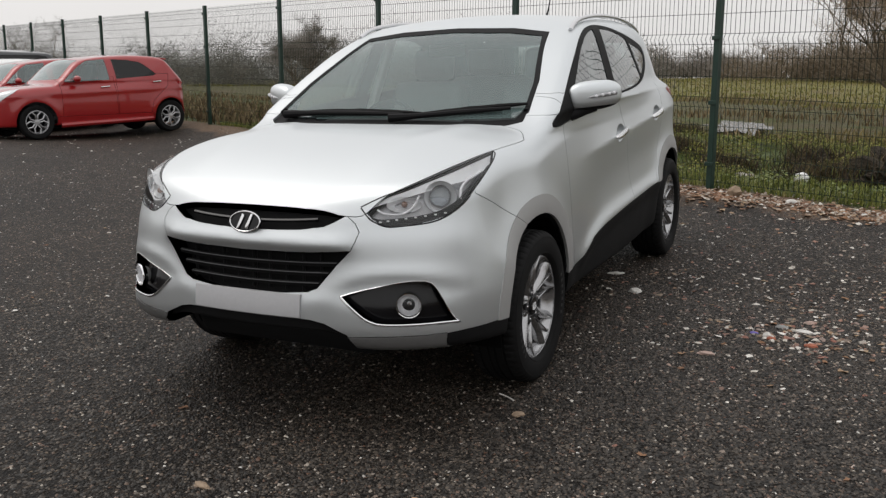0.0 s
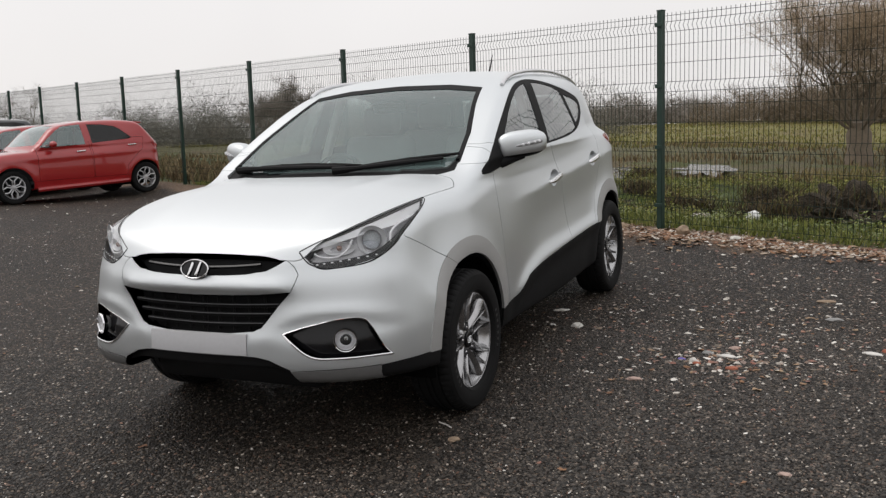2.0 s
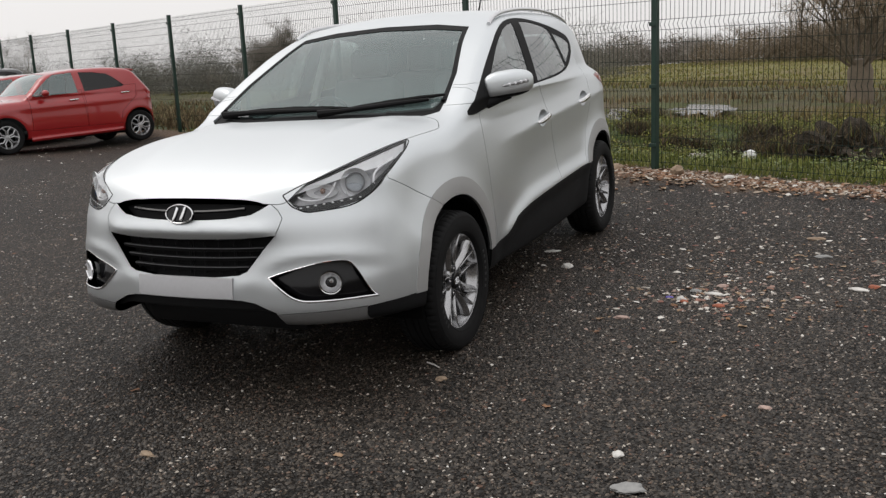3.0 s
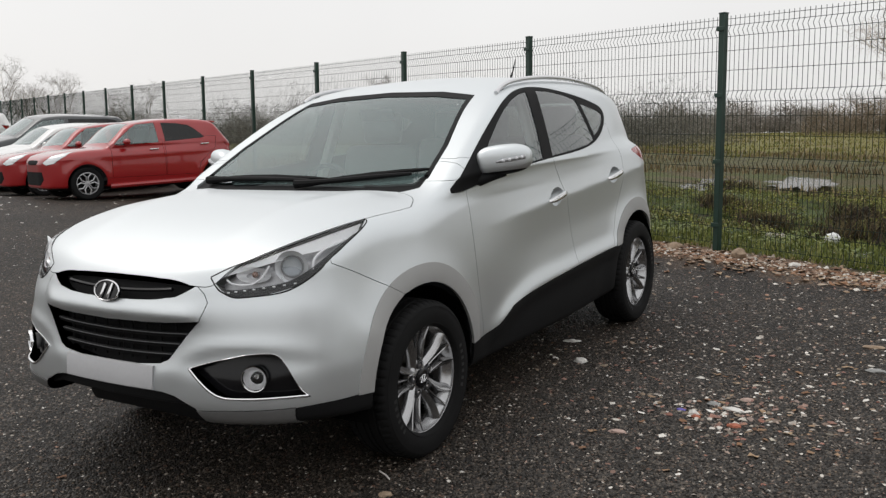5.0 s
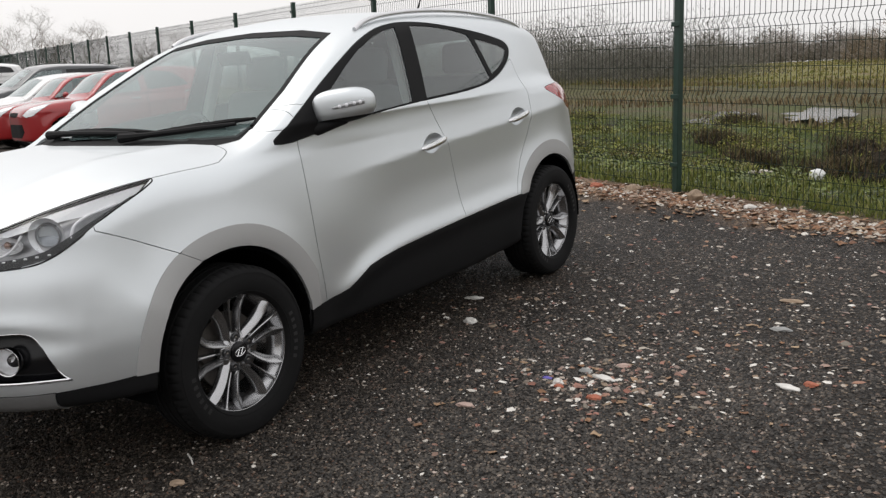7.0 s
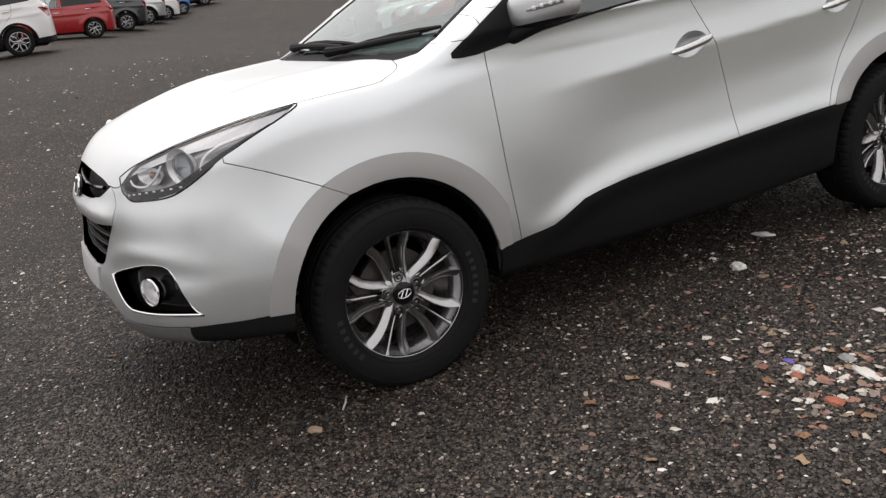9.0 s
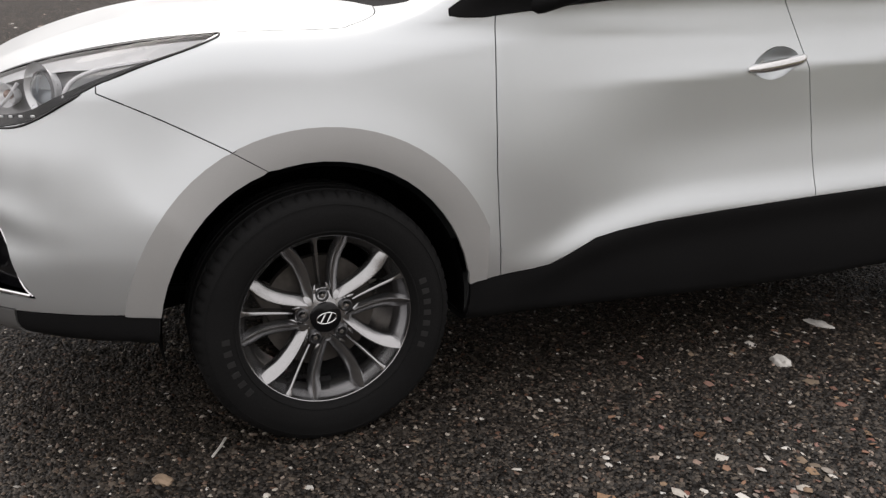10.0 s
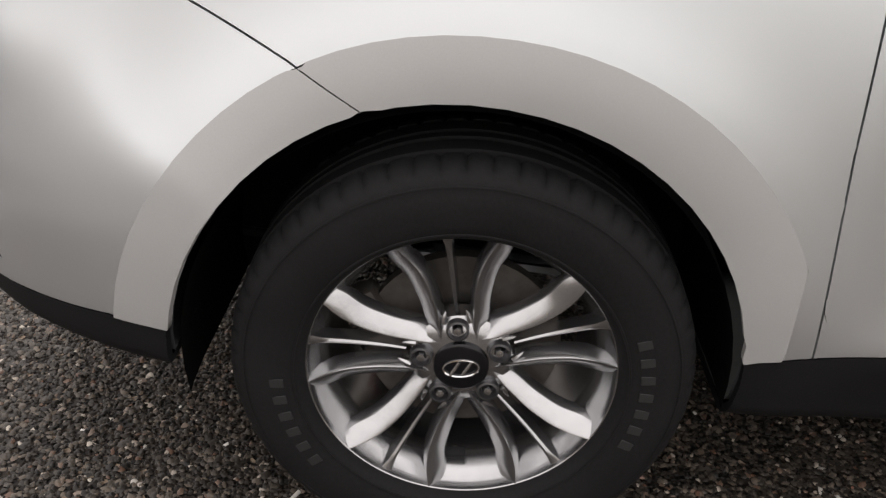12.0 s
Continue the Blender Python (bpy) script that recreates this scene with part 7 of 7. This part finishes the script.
def parked(kind, paint, label, x, y, turn_deg, rim=None, fin=False, plate=False):
    """A parked car with its front axle's middle at x, y."""
    d, meshes = KINDS[kind]
    th = radians(turn_deg)
    back = Vector((-math.sin(th), math.cos(th), 0))
    zf, zr = ground_z(x, y), ground_z(x + back.x * d["wb"], y + back.y * d["wb"])
    lx, ly_ = math.cos(th), math.sin(th)
    zl, zrt = ground_z(x + lx, y + ly_), ground_z(x - lx, y - ly_)
    o = thing("car", label, "car", "parked cars", pose(x, y, zf, math.degrees(math.atan2(zr - zf, d["wb"])), -math.degrees(math.atan2(zl - zrt, 2)), turn_deg))
    mats = {"body": paint, "door": paint, "rear_door": paint, "windscreen": DARK_GLASS, "door_window": DARK_GLASS, "rear_window": PRIVACY_GLASS, "headlamp": LAMP_WHITE, "tail_lamp": TAIL_RED, "grille": PLASTIC, "lower_trim": paint if d.get("hatch") else PLASTIC, "inner_shell": TRIM_DARK}
    for n, ms in meshes.items():
        for me in ms:
            c = me.copy()
            c.materials.clear()
            c.materials.append(mats[n.replace("_panel", "")])
            q = new(n, c)
            q.parent = o
            if "wind" in n:
                q.visible_shadow = False
    t, w, sp, hb = spoke_wheel(d["r"])
    wheel = part("wheel", w, rim or ALLOY, o)
    tyre = part("tyre", t, RUBBER, wheel)
    part("hub", hb, rim or ALLOY, wheel)
    spoke = part("spoke", sp, rim or ALLOY, wheel)
    for k in range(1, 5):
        again(spoke, wheel, pose(0, 0, 0, 72 * k))
    hw = d["W"] / 2 - 0.11
    wheel.matrix_basis = pose(hw, 0, d["r"])
    copy_thing(wheel, pose(hw, d["wb"], d["r"], 20))
    copy_thing(wheel, pose(-hw, 0, d["r"], 0, 0, 180))
    copy_thing(wheel, pose(-hw, d["wb"], d["r"], 0, 0, 180))
    for s in (-1, 1):
        bm = bmesh.new()
        bmesh.ops.create_uvsphere(bm, u_segments=16, v_segments=10, radius=1, matrix=pose(s * (d["W"] / 2 + 0.04), 0.72, 0.70 * d["H"]) @ Matrix.Diagonal((0.09, 0.06, 0.06, 1)))
        part("wing_mirror", bm, paint, o)
        bm = bmesh.new()
        add_box(bm, (0.02, 0.17, 0.025), pose(s * (d["W"] / 2 - 0.005), 1.24 if d.get("hatch") else 0.36 + 0.40 * (d["L"] - d["fo"] - 0.5), 0.60 * d["H"], 3), 0.008)
        part("door_handle", bm, CHROME, o)
        bm = bmesh.new()
        add_box(bm, (0.02, 0.17, 0.025), pose(s * (d["W"] / 2 - 0.015), d["wb"] - 0.24 if d.get("hatch") else d["wb"] - 0.12, 0.652 * d["H"], 3), 0.008)
        part("door_handle", bm, CHROME, o)
    for sx in (-0.36, 0.36):
        bm = bmesh.new()
        add_box(bm, (0.46, 0.14, 0.72), pose(sx, 1.45, 0.62 * d["H"], -12), 0.05)
        add_box(bm, (0.24, 0.09, 0.16), pose(sx, 1.56, 0.86 * d["H"], -8), 0.04)
        part("seat_back", bm, SEAT, o)
    bm = bmesh.new()
    add_box(bm, (d["W"] - 0.44, d["L"] - 0.5, 0.16), pose(0, d["L"] / 2 - d["fo"], 0.25), 0.05)
    part("underbody", bm, PLASTIC, o, "dark underbody")
    if d.get("hatch"):
        # a lip over the tailgate glass
        bm = bmesh.new()
        add_box(bm, (1.02, 0.16, 0.03), pose(0, d["L"] - d["fo"] - 0.44, 0.945 * d["H"], -8), 0.012)
        part("roof_spoiler", bm, paint, o, "body-coloured roof spoiler")
        for s in (-1, 1):
            bm = bmesh.new()
            add_tube(bm, [(s * (d["W"] / 2 - 0.03), 0.40, 0.22), (s * (d["W"] / 2 + 0.005), 0.6, 0.23), (s * (d["W"] / 2 + 0.005), d["wb"] - 0.6, 0.26), (s * (d["W"] / 2 - 0.03), d["wb"] - 0.38, 0.27)], 0.045, 8)
            part("side_skirt", bm, paint, o, "body-coloured side skirt")
    if fin:
        bm = bmesh.new()
        add_box(bm, (0.05, 0.2, 0.09), pose(0, d["L"] - d["fo"] - 0.78, 0.985 * d["H"] + 0.02), 0.02)
        part("roof_fin", bm, LAMP_WHITE, o, "white roof aerial fin")
    return o


def paint(name, c, metal=0.2, rough=0.3):
    return material(name, c, rough, metal, vary=0.05, scale=2, fine=500, coat=1.0, rough_vary=0.04)


RED = paint("red_paint", (0.33, 0.010, 0.012), 0.1)
WHITE = paint("white_paint", (0.75, 0.75, 0.74), 0.0)
DARK_GREY = paint("graphite_paint", (0.05, 0.053, 0.055), 0.6)
BLUE = paint("blue_paint", (0.03, 0.13, 0.42), 0.3)
SILVER_2 = paint("pale_silver_paint", (0.55, 0.56, 0.57), 0.7)
BRIGHT_RIM = material("machined_rim", (0.50, 0.50, 0.51), 0.3, 0.85, vary=0.05)
ROW1 = (-11.35, 6.95)
parked("hatch", RED, "bright red five-door hatchback parked on the gravel", *ROW1, -17.0, rim=BRIGHT_RIM, fin=True)
parked("hatch", RED, "red hatchback parked beside another red one", ROW1[0] - 2.5, ROW1[1] + 0.8, -16.0, rim=BRIGHT_RIM)
parked("sedan", WHITE, "white hatchback parked in the row", ROW1[0] - 5.0, ROW1[1] + 1.7, -16.0)
parked("tall", DARK_GREY, "dark grey estate car parked in the row", ROW1[0] - 7.5, ROW1[1] + 2.9, -16.0)
# second row, seen over the bonnet
for k, (kind, pt, lb) in enumerate((("tall", WHITE, "white SUV with black wheel arches"), ("sedan", RED, "dark red saloon car"), ("tall", DARK_GREY, "graphite grey estate car in the row"), ("tall", SILVER_2, "pale silver estate car"),
                                    ("sedan", WHITE, "white hatchback in the far row"), ("hatch", BLUE, "bright blue hatchback in the far row"), ("tall", BLUE, "blue van-like car in the far row"))):
    d = KINDS[kind][0]
    wx, wy = ((-20.4, 0.2), (-28.0, 2.9), (-32.8, 4.7), (-37.6, 6.4), (-40.5, 7.8), (-43.1, 9.2), (-47.7, 11.5))[k]
    parked(kind, pt, lb, wx - (d["W"] / 2 - 0.02), wy - d["wb"] - 0.05, -2)
for x, y in ((-41.5, 18.4), (-38.6, 17.6), (-35.6, 16.8)):
    parked("tall", WHITE, "white car in a far row by the fence", x, y, -38)
for x, y, sc in ((-77, 6, 1.0), (-79, 11, 1.2), (-75, 2, 0.9), (-82, 15, 1.3), (-92, 48, 1.5), (-96, 56, 1.7), (-90, 60, 1.4), (-101, 66, 1.6), (-88, 70, 1.3)):
    o = copy_thing(protos[1], Matrix.Translation((x, y, ground_z(x, y))))
    o.scale = (sc, sc, sc)

# ---- pale wall and sheds at the end of the yard ----
WALL = material("pale_render", (0.66, 0.64, 0.62), 0.85, vary=0.12, scale=0.6, fine=8)
bm = bmesh.new()
add_box(bm, (16, 0.4, 7.0), pose(0, 0, 3.3), 0.02, 1)
wall_ = tagged(part("warehouse_wall", bm, WALL), "long pale rendered warehouse wall", "wall", kind="structure")
wall_.matrix_basis = pose(-67.4, 21.8, ground_z(-67.4, 21.8), 0, 0, 72)
bm = bmesh.new()
add_box(bm, (16.4, 0.7, 0.25), pose(0, 0, 6.9), 0.03, 1)
part("coping", bm, PLASTIC, wall_)
bm = bmesh.new()
for k in range(4):
    add_box(bm, (0.9, 0.06, 0.13), pose(0, 0, 0.12 + 0.28 * k), 0.01)
for s in (-0.4, 0.4):
    add_box(bm, (0.08, 0.08, 1.15), pose(s, 0, 0.55), 0.01)
barrier = tagged(part("barrier", bm, material("orange_plastic", (0.6, 0.13, 0.03), 0.5)), "orange plastic barrier by the pale wall", "barrier")
barrier.matrix_basis = pose(-66.4, 20.7, ground_z(-66.4, 20.7), 0, 0, 72) @ Matrix.Scale(1.5, 4)


# ---- chips of gravel, litter and leaves ----
def pebbles(name, count, place, size, mats, label, category, flat=0.6, jag=0.35, seed=1):
    """Small angular stones bedded in the ground."""
    g = np.random.RandomState(seed)
    crown = np.array([(1, 0, -0.2), (0.3, 0.95, -0.2), (-0.8, 0.6, -0.2), (-0.8, -0.6, -0.2), (0.3, -0.95, -0.2), (0.35, 0.1, 0.9), (-0.35, -0.1, 0.8)], float)
    tris = np.array([(0, 1, 5), (1, 2, 6), (1, 6, 5), (2, 3, 6), (3, 4, 6), (4, 5, 6), (4, 0, 5)])
    pos = place(g, count)
    n = len(pos)
    s = size * g.uniform(0.5, 1.3, (n, 1)) * np.column_stack([g.uniform(0.7, 1.4, n), g.uniform(0.7, 1.2, n), np.full(n, flat) * g.uniform(0.6, 1.2, n)])
    loc = crown[None] * s[:, None] * (1 + g.uniform(-jag, jag, (n, 7, 1))) + g.uniform(-1, 1, (n, 7, 3)) * s[:, None] * 0.16
    a, t = g.uniform(0, 6.283, n), g.uniform(-0.4, 0.4, n)
    ca, sa = np.cos(a)[:, None], np.sin(a)[:, None]
    zz = loc[..., 2] + loc[..., 0] * t[:, None]
    xy = np.stack([loc[..., 0] * ca - loc[..., 1] * sa, loc[..., 0] * sa + loc[..., 1] * ca, zz], -1)
    V = (xy + pos[:, None]).reshape(-1, 3).astype(np.float32)
    F = (tris[None] + 7 * np.arange(n)[:, None, None]).reshape(-1, 3).astype(np.int32)
    me = bpy.data.meshes.new(name)
    me.vertices.add(len(V))
    me.vertices.foreach_set("co", V.ravel())
    me.loops.add(F.size)
    me.loops.foreach_set("vertex_index", F.ravel())
    me.polygons.add(len(F))
    me.polygons.foreach_set("loop_start", np.arange(0, F.size, 3, dtype=np.int32))
    me.update(calc_edges=True)
    for m_ in mats:
        me.materials.append(m_)
    return tagged(new(name, me), label, category, kind="stuff")


def on_ground(xy, lift=0.0):
    return np.column_stack([xy, land_z(xy[:, 0], xy[:, 1]) + lift])


CHIP = island_material("gravel_chips", [(0, (0.010, 0.009, 0.0078)), (0.45, (0.030, 0.0255, 0.021)), (0.75, (0.068, 0.057, 0.047)), (0.92, (0.125, 0.102, 0.08)), (0.965, (0.11, 0.058, 0.038)), (1.0, (0.46, 0.42, 0.36))], 0.42, 0.32, bump=0.001)


def beside_car(g, n):
    xy = np.column_stack([0.15 + 2.6 * g.random_sample(n) ** 1.15, g.uniform(-1.4, 1.6, n)]) + g.normal(0, 0.16, (n, 2))
    return on_ground(xy, 0.001)


def around_car(g, n):
    xy = np.column_stack([g.uniform(-2.6, 4.0, n), -3.2 + 7.4 * g.random_sample(n) ** 1.2]) + g.normal(0, 0.4, (n, 2))
    return on_ground(xy, 0.001)


pebbles("gravel", 80000, beside_car, 0.0060, [CHIP], "loose dark gravel chips", "gravel", seed=2)
pebbles("gravel", 135000, around_car, 0.0080, [CHIP], "loose dark gravel chips", "gravel", seed=3)
PALE = island_material("pale_chips", [(0, (0.30, 0.28, 0.25)), (0.5, (0.52, 0.50, 0.46)), (0.85, (0.68, 0.66, 0.62)), (1, (0.34, 0.2, 0.14))], 0.6, 0.4)


def specks(g, n):
    return on_ground(np.column_stack([g.uniform(-7, 5, n), g.uniform(-3.6, 7, n)]), 0.002)


pebbles("stone_chips", 6500, specks, 0.0062, [PALE], "scattered pale stone chips", "stones", 0.5, seed=5)


def far_specks(g, n):
    return on_ground(np.column_stack([g.uniform(-13, -2, n), g.uniform(-4, 9, n)]), 0.003)


pebbles("stone_chips", 500, far_specks, 0.022, [PALE], "scattered pale stone chips", "stones", 0.3, seed=6)
SHARD = island_material("rubble", [(0, (0.46, 0.42, 0.35)), (0.16, (0.24, 0.10, 0.07)), (0.3, (0.17, 0.15, 0.12)), (0.44, (0.34, 0.22, 0.13)), (0.55, (0.30, 0.14, 0.11)), (0.68, (0.26, 0.22, 0.19)), (0.8, (0.55, 0.51, 0.45)), (1, (0.78, 0.75, 0.70))], 0.65, 0.4)


def patch(g, n):
    c = np.array([1.93, 0.98])
    return on_ground(c + np.column_stack([g.normal(0, 0.25, n), g.normal(0, 0.17, n)]), 0.004)


def wide_patch(g, n):
    c = np.array([1.85, 1.5])
    return on_ground(c + np.column_stack([g.normal(0.1, 0.75, n), g.normal(0.1, 0.8, n)]), 0.003)


pebbles("rubble", 200, patch, 0.0165, [SHARD], "patch of pale stone, brick and shell rubble", "rubble", 0.35, seed=7)
pebbles("rubble", 800, wide_patch, 0.0105, [SHARD], "scattered brick and stone rubble", "rubble", 0.35, seed=8)


def broad_scatter(g, n):
    xy = np.column_stack([g.uniform(0.7, 4.0, n), g.uniform(0.9, 4.6, n)])
    return on_ground(xy, 0.003)


pebbles("rubble", 260, broad_scatter, 0.019, [SHARD], "pale flat stones strewn over the gravel", "rubble", 0.3, seed=12)
# the crumbled kerb of stones and leaves along the fence
EDGE = island_material("kerb_rubble", [(0, (0.10, 0.045, 0.025)), (0.3, (0.28, 0.15, 0.085)), (0.5, (0.40, 0.33, 0.26)), (0.7, (0.17, 0.085, 0.05)), (0.88, (0.50, 0.45, 0.38)), (1, (0.62, 0.60, 0.56))], 0.75, 0.3)


def kerb(g, n):
    u, v = g.uniform(-6, 8, n), -0.32 + g.normal(0, 0.16, n)
    v += np.where(u < -1, (u + 1) * 0.03, 0)
    out = []
    for a, b in zip(u, v):
        p = at_fence(a, b)
        out.append((p.x, p.y, p.z + 0.008))
    return np.array(out)


pebbles("kerb_rubble", 2300, kerb, 0.021, [EDGE], "crumbled brick, stone and dead leaves along the verge", "rubble", 0.5, seed=9)
pebbles("kerb_rubble", 4200, kerb, 0.014, [EDGE], "small stones along the verge", "rubble", 0.4, seed=10)
# fallen leaves
LEAF = island_material("dead_leaves", [(0, (0.12, 0.06, 0.035)), (0.4, (0.27, 0.15, 0.085)), (0.7, (0.38, 0.28, 0.18)), (1, (0.2, 0.11, 0.065))], 0.7, 0.3)
rng = random.Random(31)
V, F = [], []


def leaf(p, r):
    a = rng.uniform(0, 6.28)
    ring = []
    for k in range(8):
        t = 2 * math.pi * k / 8
        rr = r * (0.75 + 0.35 * (k % 2)) * rng.uniform(0.8, 1.1)
        x, y = rr * 1.3 * math.cos(t), rr * 0.8 * math.sin(t)
        ring.append(Vector((p[0] + x * math.cos(a) - y * math.sin(a), p[1] + x * math.sin(a) + y * math.cos(a), p[2] + 0.004 + rng.uniform(0, r * 0.4))))
    b = len(V)
    V.extend(ring)
    V.append(Vector((p[0], p[1], p[2] + 0.003)))
    F.extend([(b + k, b + (k + 1) % 8, b + 8) for k in range(8)])


for _ in range(900):
    u, v = rng.uniform(-6, 7), rng.gauss(-0.35, 0.22)
    leaf(at_fence(u, v), rng.uniform(0.02, 0.045))
for _ in range(55):
    x, y = rng.gauss(2.05, 0.5), rng.gauss(1.25, 0.55)
    leaf((x, y, ground_z(x, y)), rng.uniform(0.010, 0.022))
for _ in range(30):
    x, y = rng.uniform(-4, 4), rng.uniform(-3, 5)
    leaf((x, y, ground_z(x, y)), rng.uniform(0.012, 0.028))
stuff("dead_leaves", V, F, [LEAF], "brown and orange fallen leaves", "leaves")


# single stones and scraps that stand out
def lump(name, x, y, size, mat_, label, category, seed, z=None, turn_=0.0):
    bm = bmesh.new()
    bmesh.ops.create_icosphere(bm, subdivisions=3, radius=1.0)
    for v in bm.verts:
        d = v.co.copy()
        k = 1 + 0.35 * noise.fractal(d * 1.3 + Vector((seed * 5.1, 0, 0)), 1.0, 2.0, 3)
        v.co = Vector((d.x * size[0] * k, d.y * size[1] * k, d.z * size[2] * k))
    o = part(name, bm, mat_)
    o.matrix_basis = pose(x, y, (ground_z(x, y) if z is None else z) + size[2] * 0.45, 0, 0, turn_)
    return tagged(o, label, category)


STONE_W = material("white_stone", (0.66, 0.64, 0.60), 0.6, vary=0.12, scale=40, bump=0.002)
STONE_T = material("tan_stone", (0.30, 0.22, 0.15), 0.7, vary=0.2, scale=30, bump=0.003)
STONE_P = material("pinkish_stone", (0.46, 0.33, 0.28), 0.65, vary=0.2, scale=30, bump=0.002)
STONE_G = material("grey_stone", (0.28, 0.28, 0.27), 0.6, vary=0.15, scale=30, bump=0.002)
PURPLE = material("purple_scrap", (0.13, 0.10, 0.42), 0.4, vary=0.15)
BRICK = material("brick_scrap", (0.36, 0.12, 0.07), 0.8, vary=0.25, scale=40, bump=0.003)


def site(x, y):
    p = SITE @ Vector((x, y, 0))
    return p.x, p.y


lump("stone", *site(0.935, 1.54), (0.035, 0.026, 0.02), STONE_W, "smooth white pebble on the gravel", "stone", 1)
lump("stone", *site(0.706, 1.948), (0.05, 0.025, 0.01), STONE_W, "flat white stone chip on the gravel", "stone", 2, turn_=20)
lump("stone", *site(1.528, 0.569), (0.038, 0.016, 0.012), STONE_P, "flat pinkish stone on the gravel", "stone", 3, turn_=10)
lump("stone", *site(1.771, 0.93), (0.024, 0.02, 0.016), STONE_W, "white pebble among rubble", "stone", 4)
lump("stone", *site(0.957, -0.441), (0.026, 0.019, 0.012), STONE_T, "tan stone chip on the gravel", "stone", 5, turn_=40)
lump("stone", *site(3.01, 0.31), (0.06, 0.035, 0.018), STONE_P, "pale pink flat stone on the gravel", "stone", 6)
lump("stone", *site(2.65, 1.21), (0.05, 0.02, 0.012), STONE_W, "pale flat stone on the gravel", "stone", 7, turn_=-20)
lump("stone", *site(2.45, 1.93), (0.05, 0.025, 0.012), STONE_G, "flat grey stone on the gravel", "stone", 8)
lump("stone", *site(2.39, 2.40), (0.055, 0.025, 0.012), STONE_T, "flat orange-tan stone on the gravel", "stone", 9)
lump("stone", *site(1.93, 1.05), (0.055, 0.022, 0.012), STONE_W, "long pale stone in the rubble patch", "stone", 10, turn_=-15)
lump("stone", *site(1.95, 1.22), (0.035, 0.018, 0.01), STONE_P, "pinkish stone in the rubble patch", "stone", 11, turn_=25)
lump("stone", *site(1.82, 1.1), (0.03, 0.02, 0.012), STONE_G, "grey stone in the rubble patch", "stone", 12)
lump("brick_fragment", *site(2.72, 1.27), (0.028, 0.02, 0.012), BRICK, "small red brick fragment on the gravel", "brick", 13)
lump("brick_fragment", *site(1.98, 0.84), (0.03, 0.022, 0.012), BRICK, "small red brick fragment in rubble", "brick", 14)
lump("brick_fragment", *site(1.79, 0.9), (0.022, 0.016, 0.01), BRICK, "small red brick fragment in rubble", "brick", 15)
lump("plastic_scrap", *site(1.70, 0.97), (0.022, 0.014, 0.007), PURPLE, "small purple plastic scrap on the gravel", "litter", 16)
lump("brick_fragment", *site(1.02, -1.62), (0.05, 0.03, 0.015), BRICK, "red brick fragment on the gravel", "brick", 17)
lump("stone", 1.98, -1.19, (0.055, 0.035, 0.014), STONE_G, "flat grey stone lying on the gravel", "stone", 18, turn_=15)
lump("stone", 0.15, -1.43, (0.04, 0.016, 0.01), STONE_T, "narrow tan stone chip on the gravel", "stone", 19, turn_=-10)
lump("stone", 1.89, -0.96, (0.02, 0.018, 0.012), STONE_W, "small white pebble on the gravel", "stone", 41)
lump("stone", 2.33, -0.44, (0.024, 0.014, 0.009), STONE_P, "small pinkish stone on the gravel", "stone", 42)
for k, (u, v, sz, mt, lb) in enumerate(((-0.42, -0.22, (0.1, 0.085, 0.085), STONE_T, "rounded tan boulder by the fence post"), (0.35, -0.2, (0.11, 0.07, 0.06), STONE_T, "tan rock in the verge"), (0.75, -0.28, (0.09, 0.06, 0.05), BRICK, "broken brick in the verge"),
                                        (-1.0, -0.25, (0.07, 0.05, 0.04), STONE_W, "pale rock in the verge"), (-2.6, -0.4, (0.08, 0.06, 0.045), STONE_T, "tan rock in the verge"), (-3.3, -0.4, (0.09, 0.06, 0.05), BRICK, "broken brick in the verge"))):
    p = at_fence(u, v)
    lump("rock", p.x, p.y, [q * 0.7 for q in sz], mt, lb, "rock", 20 + k)
p = at_fence(0.43, 2.66)
lump("plastic_bag", p.x, p.y, (0.085, 0.05, 0.08), material("white_plastic", (0.75, 0.75, 0.74), 0.45, vary=0.05), "crumpled white plastic bag in the grass", "litter", 30)
p = at_fence(1.35, 2.9)
lump("plastic_bag", p.x, p.y, (0.14, 0.05, 0.045), material("off_white_plastic", (0.6, 0.55, 0.5), 0.5, vary=0.1), "off-white litter in the grass", "litter", 31)
bm = bmesh.new()
a, b = site(0.885, -0.31), site(0.80, -0.262)
add_tube(bm, [(a[0], a[1], ground_z(*a) + 0.006), ((a[0] + b[0]) / 2 + 0.006, (a[1] + b[1]) / 2, ground_z(*a) + 0.008), (b[0], b[1], ground_z(*b) + 0.006)], 0.0035, 6)
tagged(part("twig", bm, STONE_W), "short pale stick lying on gravel", "twig")
